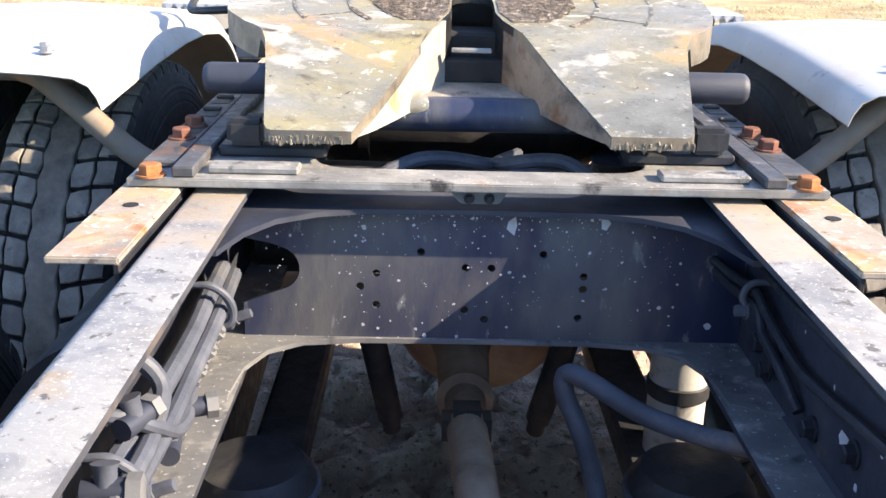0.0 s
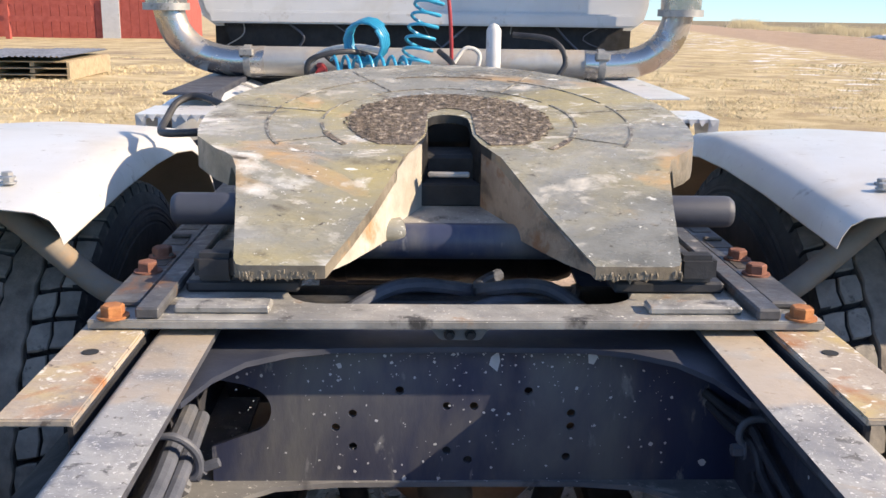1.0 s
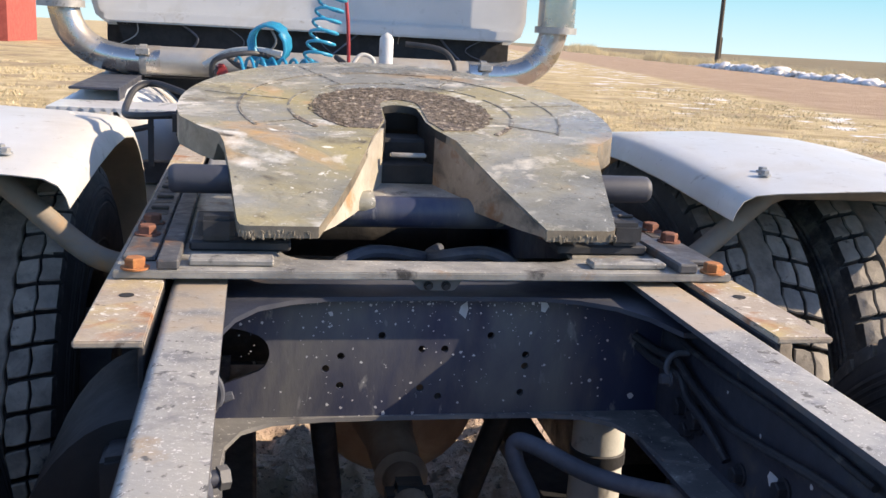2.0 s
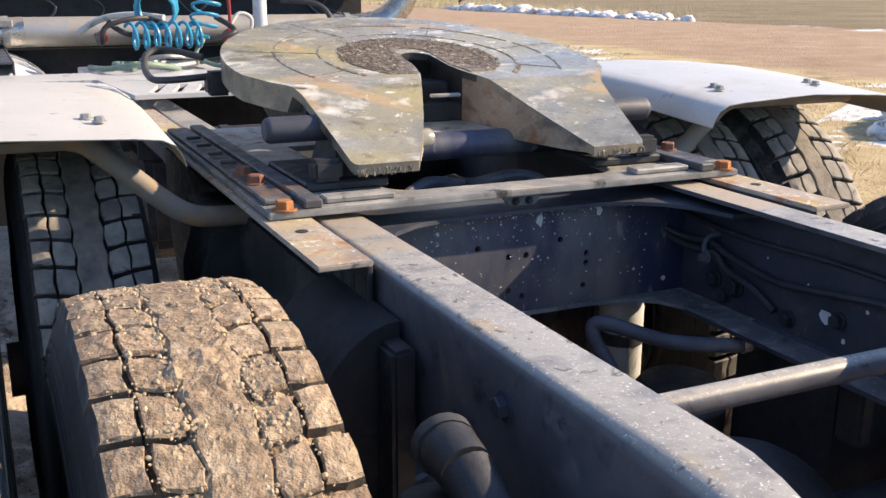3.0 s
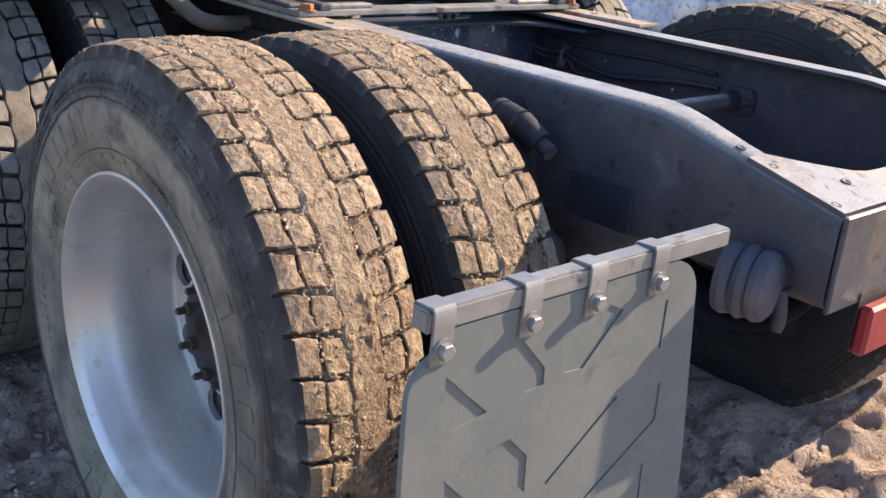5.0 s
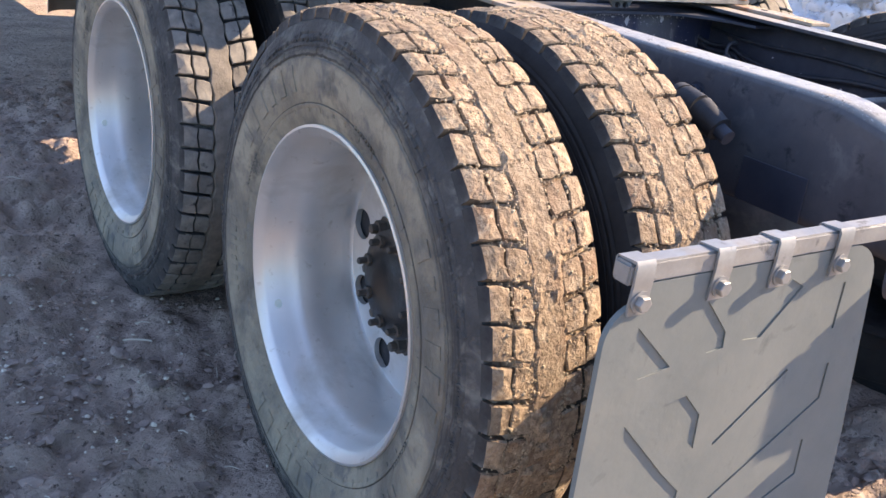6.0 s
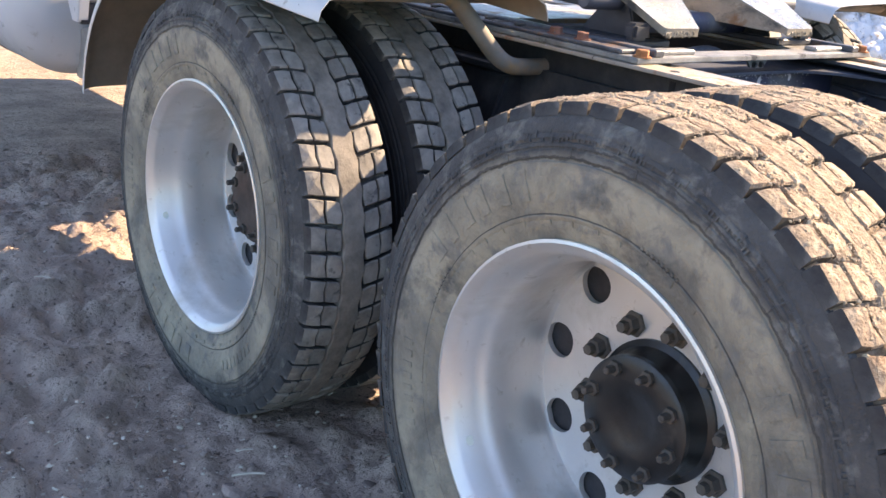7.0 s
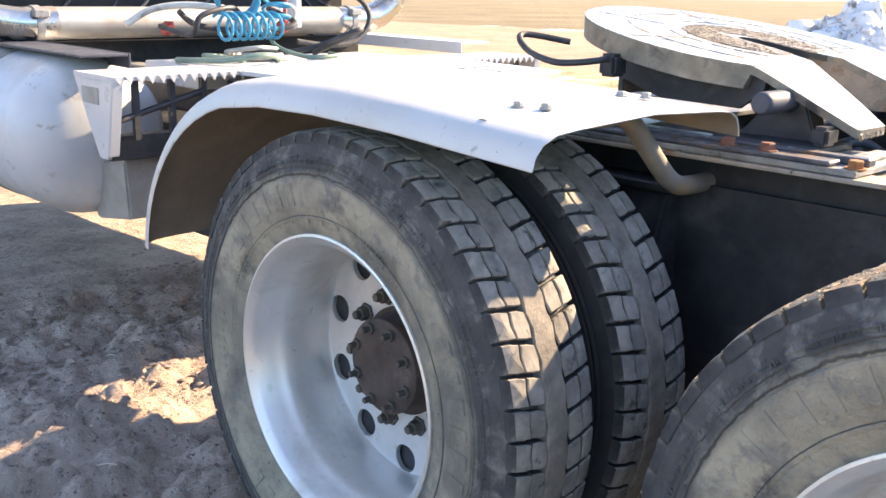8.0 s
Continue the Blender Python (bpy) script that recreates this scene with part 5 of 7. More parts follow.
o = [(px * k, 0.17 + (py - 0.17) * k) for (px, py), k in zip(ring(0, 0.17, 0.183, 96, -48, 228), 1 + 0.05 * np.random.RandomState(3).rand(97))]
o = o + [(-0.066, 0.025), (-0.047, 0.09), (-0.041, 0.19)] + ring(0.002, 0.213, 0.042, 9, 180, 0) + [(0.045, 0.19), (0.045, 0.09), (0.066, 0.025)]
part("grease_film", prism(o, -0.001, 0.0016, "z"), M["grit"], fifth, "dark dried grease", PLATE_M)
# underside: throat cheeks, cross beam, lock jaw, pivots
for side in (-1, 1):
    b = bmesh.new()
    A = [Vector((side * px, py, fw_z(py) - 0.003)) for px, py in ((0.040, 1.95), (0.041, 1.86), (0.052, 1.805), (0.072, 1.755), (0.098, 1.69), (0.129, 1.615), (0.164, 1.545), (0.1985, 1.485))]
    D = [0.10, 0.115, 0.115, 0.116, 0.104, 0.070, 0.040, 0.012]
    inn = [(b.verts.new(p), b.verts.new(p - Vector((0, 0, d)))) for p, d in zip(A, D)]
    out = [(b.verts.new(p + Vector((side * 0.014, 0, 0))), b.verts.new(p + Vector((side * 0.014, 0, -d)))) for p, d in zip(A, D)]
    for L in (inn, out):
        for (a0, a1), (b0, b1) in zip(L, L[1:]):
            b.faces.new((a0, b0, b1, a1))
    for k in range(len(A) - 1):
        b.faces.new((inn[k][1], inn[k + 1][1], out[k + 1][1], out[k][1]))
        b.faces.new((inn[k][0], inn[k + 1][0], out[k + 1][0], out[k][0]))
    for k in (0, len(A) - 1):
        b.faces.new((inn[k][0], inn[k][1], out[k][1], out[k][0]))
    # Inner end of each wall is black.
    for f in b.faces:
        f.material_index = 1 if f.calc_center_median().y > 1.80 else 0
    part("throat_cheek", b, [M["cheek" if side < 0 else "rusty_cheek"], M["hub"]], fifth, "bare worn throat wall, coloured pale for sunlight" if side < 0 else "rusty greasy throat wall")
    # skirt under the plate's rim
    b = prism([(1.70, 1.165), (1.76, 1.115), (1.98, 1.12), (2.10, 1.16), (2.16, fw_z(2.16) - 0.03), (1.76, fw_z(1.76) - 0.018), (1.70, fw_z(1.70) - 0.02)], side * 0.335, side * 0.35, "x")
    part("side_web", b, M["black_steel"], fifth)
    part("pivot_pin", tube([(side * 0.30, 1.652, 1.143), (side * 0.440, 1.652, 1.143), (side * 0.447, 1.652, 1.143), (side * 0.452, 1.652, 1.143)], [0.026, 0.026, 0.0245, 0.020], 28, 1), M["rail_side"], fifth, "round steel pivot pin")
    part("pivot_bracket", prism([(1.565, PZ + 0.013), (1.78, PZ + 0.013), (1.76, PZ + 0.04), (1.695, 1.14), (1.675, 1.152), (1.63, 1.152), (1.61, 1.14), (1.585, PZ + 0.05)], side * 0.262, side * 0.325, "x", bevel=0.004), M["black_steel"], fifth)
    part("bracket_foot", box((side * 0.41, 1.53, PZ + 0.0132), (side * 0.24, 1.79, PZ + 0.032), 0.004), M["black_steel"], fifth)
    part("bracket_lug", box((side * 0.395, 1.52, PZ + 0.0325), (side * 0.335, 1.56, PZ + 0.075), 0.008, 2), M["black_steel"], fifth)
rs = np.random.RandomState(21)
for side in (-1, 1):
    k = 170
    lx = side * rs.uniform(0.205, 0.33, k)
    lip = new("ragged_lip", lump_mesh("ragged_lip", M["rim_steel"], np.stack([lx, 1.4835 + 0.003 * rs.rand(k), fw_z(1.485) - 0.010 - 0.010 * rs.rand(k)], 1), 0.0012 + 0.0018 * rs.rand(k) ** 2, 2.2, 0.4, seed=5))
    lip.parent = fifth
    tagged(lip, "torn greasy edge", kind="stuff")
part("cross_beam", tube([(-0.30, 1.69, 1.082), (0.30, 1.69, 1.082)], 0.030, 24, 0), M["panel"], fifth, "dark blue painted beam")
part("sloped_web", prism([(1.69, 1.108), (1.72, 1.104), (1.84, 1.114), (1.84, 1.120)], -0.13, 0.13, "x"), M["plate"], fifth, "bare grey sloping plate")
part("rear_horn", tube([(-0.17, 1.665, 1.088), (-0.105, 1.678, 1.100), (-0.085, 1.684, 1.102)], [0.018, 0.022, 0.018], 16, 4), M["fifth"], fifth, "worn rounded steel horn")
# Jaw coloured black for the shade inside the slot.
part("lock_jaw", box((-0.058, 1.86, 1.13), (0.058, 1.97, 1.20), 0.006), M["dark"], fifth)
part("lock_bar", box((-0.041, 1.765, 1.176), (0.030, 1.780, 1.184), 0.002), M["galv"], fifth, "bare steel lock bar")
part("front_web", box((-0.20, 2.20, 1.10), (0.20, 2.22, 1.255), 0.004), M["black_steel"], fifth)
part("release_handle", tube([(-0.44, 2.06, 1.215), (-0.51, 2.055, 1.210), (-0.560, 2.085, 1.205), (-0.582, 2.13, 1.205), (-0.585, 2.20, 1.222), (-0.572, 2.25, 1.25), (-0.53, 2.265, 1.262), (-0.45, 2.19, 1.245)], 0.008, 10, 6), M["black_steel"], fifth, "bent steel release handle")
part("handle_lug", box((-0.475, 2.03, 1.170), (-0.42, 2.08, 1.225), 0.008, 2), M["black_steel"], fifth)
# Dark box painted in for the shade of the lock opening.
part("lock_housing", box((-0.058, 1.805, 1.117), (0.058, 1.86, 1.157), 0.003), M["dark"], fifth, "dark box for the shade in the lock opening")


air_tank = thing("air_tank", "grimy black air tank slung under the mounting plate", "air tank")
part("shell", tube([(-0.40, 1.86, 0.84), (0.40, 1.86, 0.84)], 0.11, 28, 0), M["black_steel"], air_tank)
part("bracket", box((-0.41, 1.66, 0.955), (0.20, 1.70, 0.985), 0.004), M["black_steel"], air_tank)
for k, (a, b_) in enumerate((((-0.25, 1.60, 0.93), (0.05, 1.78, 0.97)), ((0.28, 1.62, 0.92), (0.05, 1.75, 0.98)), ((-0.1, 1.58, 0.90), (0.2, 1.72, 0.96)))):
    mid = (Vector(a) + Vector(b_)) / 2 + Vector((0, 0, 0.05))
    tagged(new("hose", mesh_of("hose", tube([a, mid, b_, Vector(b_) + Vector((0.05, 0.2, -0.03))], 0.013, 10, 8), M["hose"])), "grimy black hose under the mounting plate", "hose", "air hoses")


# Two made-up tanks that keep sun off the ground left of the truck.
for ty in (2.64, 2.90):
    tank = thing("air_tank", "black tank added between the rails to block sun", "air tank", group="air tanks")
    part("shell", lathe([(-0.38, 0.0), (-0.375, 0.07), (-0.35, 0.105), (-0.32, 0.115), (0.32, 0.115), (0.35, 0.105), (0.375, 0.07), (0.38, 0.0)], 32), M["black_steel"], tank, "", Matrix.Translation((0, ty, 0.86)))
    for bx in (-0.25, 0.25):
        part("strap", lathe([(bx - 0.015, 0.1152), (bx - 0.015, 0.119), (bx + 0.015, 0.119), (bx + 0.015, 0.1152)], 32, closed=True), M["black_steel"], tank, "", Matrix.Translation((0, ty, 0.86)))


# ---- fenders ----
def fender(side):
    th = thing("fender", "white half fender of sheet metal over the front drive wheels", "fender", group="drive fenders")
    line = [(1.60, 1.150), (1.70, 1.156), (1.95, 1.172), (2.20, 1.180), (2.40, 1.176)]
    for a in range(75, -2, -7):
        line.append((2.41 + 0.59 * math.cos(radians(a)), 0.645 + 0.53 * math.sin(radians(a))))
    x0, x1 = 0.612, 1.247
    n = len(line)
    bm = bmesh.new()
    rows = []
    for i, (y, z) in enumerate(line):
        p, q = line[max(i - 1, 0)], line[min(i + 1, n - 1)]
        ty, tz = q[0] - p[0], q[1] - p[1]
        L = math.hypot(ty, tz)
        ny, nz_ = -tz / L, ty / L
        row = []
        for x, drop in ((x0, 0.056), (x0 + 0.006, 0.036), (x0 + 0.018, 0.017), (x0 + 0.042, 0.005), (x0 + 0.09, 0.0), (0.92, -0.010), (x1 - 0.11, 0.0), (x1 - 0.055, 0.005), (x1 - 0.022, 0.018), (x1 - 0.005, 0.038), (x1, 0.060)):
            row.append((x * side, y - ny * drop, z - nz_ * drop))
        rows.append(row)
    up = [[bm.verts.new(c) for c in r] for r in rows]
    dn = []
    for i, r in enumerate(rows):
        cy, cz = 2.2, 0.55
        out = []
        for x, y, z in r:
            d = Vector((side * 0.9 - x, cy - y, cz - z)).normalized() * 0.0035
            out.append(bm.verts.new((x + d.x, y + d.y, z + d.z)))
        dn.append(out)
    for L, k in ((up, 0), (dn, 1)):
        for a, b in zip(L, L[1:]):
            for j in range(len(a) - 1):
                f = bm.faces.new((a[j], a[j + 1], b[j + 1], b[j]))
                f.material_index = k
    for a, b in ((up[0], dn[0]), (up[-1], dn[-1])):
        for j in range(len(a) - 1):
            bm.faces.new((a[j], a[j + 1], b[j + 1], b[j]))
    for j in (0, -1):
        for i in range(n - 1):
            bm.faces.new((up[i][j], up[i + 1][j], dn[i + 1][j], dn[i][j]))
    part("shell", bm, [M["fender"], M["fender_in"]], th, "white sheet metal, grimy underneath")
    for bx, by in ((0.745, 1.745), (0.765, 1.792), (1.06, 1.74), (1.08, 1.79)):
        part("bolt", bolt_head(0.010, 0.008), M["galv"], th, "", Matrix.Translation((side * bx, by, 1.1645)))
    part("bracket_tube", tube([(side * 0.435, 1.765, 0.955), (side * 0.52, 1.765, 0.955), (side * 0.575, 1.765, 0.962), (side * 0.63, 1.765, 0.995), (side * 0.74, 1.765, 1.095), (side * 0.79, 1.765, 1.128), (side * 0.87, 1.765, 1.133), (side * 1.20, 1.765, 1.133)], 0.022, 16, 6), M["tube"], th, "dusty bent steel support tube")
    part("clamp", box((side * 0.70, 1.73, 1.135), (side * 1.15, 1.80, 1.152), 0.003), M["black_steel"], th)
    return th


for side in (-1, 1):
    fender(side)


# ---- mud flap ----
# built along its own bar: x runs outwards along the bar, y forward
FLAP_M = Matrix(((-1.085, 0, 0, -0.604), (0, 1.085, 0, 0.094), (0, 0, 1.085, -0.061), (0, 0, 0, 1)))
flap = thing("mud_flap", "grey rubber mud flap hung from a steel bar behind the wheels", "mud flap", m=FLAP_M)
part("hanger_bar", prism([(0.0, -0.028), (0.0, 0.0), (0.556, 0.0), (0.556, -0.028)], 0.866, 0.893, "z", bevel=0.003), M["galv"], flap, "square steel bar")
outline = [(0.575, 0.20), (0.575, 0.78)] + ring(0.525, 0.79, 0.050, 7, 0, 80) + [(0.512, 0.8655), (0.14, 0.8655)] + ring(0.125, 0.80, 0.066, 8, 95, 178) + [(0.02, 0.54), (-0.01, 0.20)]
pockets = [[(0.521, 0.807), (0.451, 0.741), (0.504, 0.733), (0.523, 0.753)], [(0.458, 0.818), (0.387, 0.748), (0.357, 0.750), (0.359, 0.774), (0.405, 0.824)], [(0.321, 0.755), (0.286, 0.752), (0.219, 0.818), (0.247, 0.832)],
           [(0.404, 0.632), (0.450, 0.683), (0.407, 0.690), (0.372, 0.654), (0.369, 0.600)], [(0.421, 0.574), (0.380, 0.535), (0.379, 0.499), (0.504, 0.603), (0.510, 0.668)], [(0.331, 0.600), (0.207, 0.690), (0.203, 0.686), (0.329, 0.595)],
           [(0.343, 0.489), (0.113, 0.623), (0.116, 0.680), (0.108, 0.680), (0.106, 0.620), (0.340, 0.482)], [(0.215, 0.455), (0.120, 0.492), (0.124, 0.552), (0.118, 0.552), (0.114, 0.489), (0.213, 0.448)], [(0.128, 0.740), (0.129, 0.811), (0.123, 0.811), (0.122, 0.738)],
           [(0.404, 0.432), (0.450, 0.483), (0.407, 0.490), (0.372, 0.454), (0.369, 0.400)], [(0.421, 0.374), (0.380, 0.335), (0.379, 0.299), (0.504, 0.403), (0.510, 0.468)]]
part("sheet", join(prism(outline, -0.0265, -0.0240, "y", holes=pockets), prism(outline, -0.0240, -0.018, "y")), M["flap"], flap, "grey rubber sheet with moulded pockets")
for x in (0.535, 0.399, 0.285, 0.160):
    strap = [(0.001, 0.8955), (0.004, 0.892), (0.004, 0.868), (0.001, 0.868), (0.001, 0.8935), (-0.029, 0.8935), (-0.029, 0.868), (-0.0272, 0.845), (-0.0272, 0.828), (-0.0302, 0.828), (-0.0312, 0.846), (-0.033, 0.869), (-0.033, 0.892), (-0.030, 0.8975)]
    part("clip", prism(strap, x - 0.015, x + 0.015, "x"), M["galv"], flap, "bent steel clip")
    part("bolt", bolt_head(0.0105, 0.009), M["galv"], flap, "", Matrix.Translation((x, -0.0310, 0.846)) @ Matrix.Rotation(radians(90), 4, "X"))

# ---- hanger bushing on the rail's end ----
M["bush_rubber"] = material("dusty_bellows_rubber", [(0.3, (0.035, 0.040, 0.060)), (0.7, (0.080, 0.086, 0.11))], 9, rough=(0.5, 0.7), bump=0.1, layers=[((0.16, 0.15, 0.14), 8, 0.56, 0.74, 0.85, 0)])
bush = thing("hanger_bushing", "grimy round rubber bushing on the frame rail's end", "bushing")
part("bushing", lathe([(-0.05, 0.045), (-0.046, 0.058), (-0.034, 0.062), (-0.022, 0.058), (-0.019, 0.053), (-0.016, 0.058), (-0.006, 0.063), (0.004, 0.058), (0.007, 0.053), (0.010, 0.058), (0.020, 0.061), (0.032, 0.057), (0.040, 0.046), (0.044, 0.030), (0.045, 0.0)], 36, "x"), M["bush_rubber"], bush, m=Matrix.Translation((-0.505, 0.071, 0.794)) @ Matrix.Rotation(radians(-76), 4, "Z"))
part("mount", prism([(0.045, 0.765), (0.105, 0.765), (0.110, 0.82), (0.095, 0.838), (0.055, 0.838), (0.040, 0.82)], -0.49, -0.433, "x", bevel=0.004), M["rail_side"], bush)
part("stem", tube([(-0.505 + 0.045, 0.071 - 0.03, 0.794 - 0.01), (-0.505 + 0.05, 0.071 - 0.035, 0.794 - 0.05), (-0.505 + 0.05, 0.071 - 0.035, 0.794 - 0.085)], [0.012, 0.012, 0.009], 12, 2), M["rail_side"], bush, "dusty bolt stem")

# ---- axles, springs, hoses under the frame ----
for y, name in ((REAR_Y, "rear"), (FRONT_Y, "front")):
    ax = thing("drive_axle", "rusty brown drive axle housing between the wheels", "axle", group="drive axles")
    part("housing", tube([(-0.95, y, AXLE_Z), (-0.35, y, AXLE_Z), (0.35, y, AXLE_Z), (0.95, y, AXLE_Z)], 0.065, 20, 0), M["brown_steel" if y == FRONT_Y else "black_steel"], ax)
    b = bmesh.new()
    bmesh.ops.create_uvsphere(b, u_segments=32, v_segments=20, radius=0.21, matrix=Matrix.Translation((0.05, y, AXLE_Z)) @ Matrix.Diagonal((1, 0.85, 1, 1)))
    part("differential", b, M["brown_steel" if y == FRONT_Y else "black_steel"], ax, "round rusty differential housing")
    if y == FRONT_Y:
        part("output_neck", tube([(0.0, y - 0.10, 0.535), (0.0, y - 0.30, 0.53), (0.0, y - 0.46, 0.528)], [0.085, 0.055, 0.05], 24, 1), M["brown_steel"], ax)
        part("yoke", tube([(0.0, y - 0.46, 0.528), (0.0, y - 0.49, 0.528), (0.0, y - 0.50, 0.528), (0.0, y - 0.56, 0.527)], [0.05, 0.056, 0.04, 0.036], 24, 1), M["brown_steel"], ax)
    for s in (-1, 1):
        part("brake_drum", lathe([(-0.1, 0.16), (-0.09, 0.205), (0.09, 0.205), (0.1, 0.16)], 40), M["black_steel"], ax, m=Matrix.Translation((s * 0.70, y, AXLE_Z)))
shaft = thing("drive_shaft", "dusty brown drive shaft between the two axles", "drive shaft")
part("tube", tube([(0.0, 1.60, 0.526), (0.03, 0.95, 0.52)], 0.037, 20, 0), M["brown_steel"], shaft)
part("joint", box((-0.045, 1.56, 0.485), (0.045, 1.64, 0.568), 0.02, 2), M["black_steel"], shaft)


def air_spring(x, y, z=0.46):
    a = thing("air_spring", "dusty black rubber air spring bag under the frame", "air spring", (x, y, 0), group="air springs")
    part("bellows", lathe([(z - 0.06, 0.05), (z - 0.05, 0.085), (z, 0.098), (z + 0.09, 0.102), (z + 0.125, 0.098), (z + 0.15, 0.08), (z + 0.155, 0.0)], 40, "z"), M["black_steel"], a)
    part("bead_ring", lathe([(z + 0.10, 0.103), (z + 0.107, 0.106), (z + 0.114, 0.103)], 40, "z", closed=False), M["hose"], a)
    part("pedestal", lathe([(0.39, 0.05), (z - 0.03, 0.07)], 24, "z"), M["black_steel"], a)
    part("spring_arm", box((-0.05, -0.12 if y < 1.4 else -0.50, 0.43), (0.05, 0.90 if y < 1.4 else 0.12, 0.488), 0.008), M["black_steel"], a)
    return a


for s in (-1, 1):
    air_spring(s * 0.34, 1.33)
    air_spring(s * 0.34, 2.62)
    h = thing("suspension_hanger", "dusty black arched suspension hanger beside the rail", "hanger", group="suspension hangers")
    arch = [(s * (0.440 + 0.19 * math.sin(radians(q))), 0.46 + 0.50 * math.cos(radians(q)) ** 0.8) for q in range(0, 91, 6)]
    part("arch", prism([(s * 0.440, 0.40)] + arch + [(s * 0.63, 0.40)], 1.00, 1.27, "y"), M["tyre_dark"], h)
    part("rib", prism([(s * 0.4395, 0.94), (s * 0.475, 0.935), (s * 0.475, 0.60), (s * 0.4395, 0.60)], 0.94, 1.0, "y", bevel=0.006), M["black_steel"], h)
    # Added plate: fills in shade between the wheels, outline set by the sun patches.
    part("guard_plate", prism([(1.28, 0.95), (2.70, 0.95), (2.70, 0.72), (2.50, 0.42)] + ([(1.80, 0.34), (1.40, 0.38), (1.28, 0.50)] if s < 0 else [(1.90, 0.40), (1.76, 0.735), (1.28, 0.735)]), s * 0.455, s * 0.47, "x"), M["black_steel"], h, "dark plate added for the shade between the wheels")
    k = thing("shock_absorber", "dusty black shock absorber leaning down to the axle", "shock absorber", group="shock absorbers")
    part("body", tube([(s * 0.18, 1.58, 0.755), (s * 0.143, 1.70, 0.49)], 0.024, 16, 0), M["black_steel"], k)
    part("lower_eye", tube([(s * 0.143, 1.70, 0.49), (s * 0.14, 1.715, 0.455)], 0.018, 14, 0), M["black_steel"], k)


M["pale"] = material("dusty_pale_rubber", [(0.3, (0.42, 0.42, 0.40)), (0.7, (0.56, 0.55, 0.52))], 12, rough=(0.6, 0.8), bump=0.1, layers=[((0.12, 0.11, 0.1), 9, 0.58, 0.7, 0.8, 0)])
bag = thing("spring_canister", "pale dusty rubber canister beside the axle", "canister", (0.378, 1.60, 0))
part("body", lathe([(0.40, 0.04), (0.42, 0.052), (0.69, 0.052), (0.715, 0.045), (0.735, 0.03), (0.735, 0)], 28, "z"), M["pale"], bag)
part("band", lathe([(0.60, 0.0528), (0.603, 0.056), (0.628, 0.056), (0.631, 0.0528)], 28, "z", closed=True), M["black_steel"], bag)
part("arm", box((-0.05, -0.05, 0.36), (0.08, 0.05, 0.402), 0.005), M["black_steel"], bag)


def hose(pts, r, mat, label, name="hose", cat="hose"):
    return solid(name, tube(pts, r, 10, 8), M[mat], label, cat, group="air hoses")


thick = thing("air_hose", "thick dusty blue-grey hose looping down from the rail", "hose", group="air hoses")
part("tube", tube([(0.425, 1.185, 0.738), (0.36, 1.198, 0.729), (0.25, 1.265, 0.732), (0.165, 1.335, 0.756), (0.138, 1.36, 0.752), (0.138, 1.355, 0.72), (0.165, 1.33, 0.66), (0.19, 1.30, 0.57), (0.19, 1.2, 0.47)], 0.0155, 12, 8), M["hose"], thick)
part("clamp", tube([(0.392, 1.192, 0.734), (0.374, 1.195, 0.731)], 0.021, 14, 0), M["galv"], thick, "bare steel hose clamp")
part("fitting", tube([(0.423, 1.185, 0.738), (0.398, 1.190, 0.735)], 0.023, 6, 0), M["black_steel"], thick)
# air lines along the inside of the rails
AIR_LINE = "dusty air line clipped inside the frame rail"
hose([(-0.388, 0.30, 0.905), (-0.390, 0.60, 0.897), (-0.386, 0.90, 0.886), (-0.384, 1.07, 0.882), (-0.386, 1.21, 0.880), (-0.388, 1.30, 0.886), (-0.392, 1.435, 0.888)], 0.0130, "hose", AIR_LINE)
hose([(-0.366, 0.30, 0.878), (-0.368, 0.62, 0.872), (-0.364, 0.95, 0.866), (-0.366, 1.12, 0.868), (-0.368, 1.27, 0.872), (-0.374, 1.435, 0.878)], 0.0110, "hose", AIR_LINE)
hose([(-0.408, 0.30, 0.930), (-0.404, 0.70, 0.926), (-0.410, 1.05, 0.922), (-0.406, 1.435, 0.925)], 0.0065, "black_steel", AIR_LINE)
hose([(-0.400, 0.30, 0.862), (-0.398, 0.80, 0.856), (-0.402, 1.15, 0.852), (-0.404, 1.435, 0.862)], 0.0095, "black_steel", AIR_LINE)
hose([(-0.415, 0.985, 0.952), (-0.388, 0.996, 0.938), (-0.368, 0.988, 0.908), (-0.366, 0.93, 0.886), (-0.360, 0.86, 0.892), (-0.362, 0.70, 0.896), (-0.372, 0.45, 0.905)], 0.0105, "hose", "dusty air hose turning up to the rail's web")
hose([(-0.412, 0.895, 0.928), (-0.384, 0.905, 0.920), (-0.362, 0.93, 0.896), (-0.358, 1.00, 0.852), (-0.368, 1.085, 0.832), (-0.408, 1.12, 0.826)], 0.0090, "hose", "thin dusty air hose crossing the bundle")
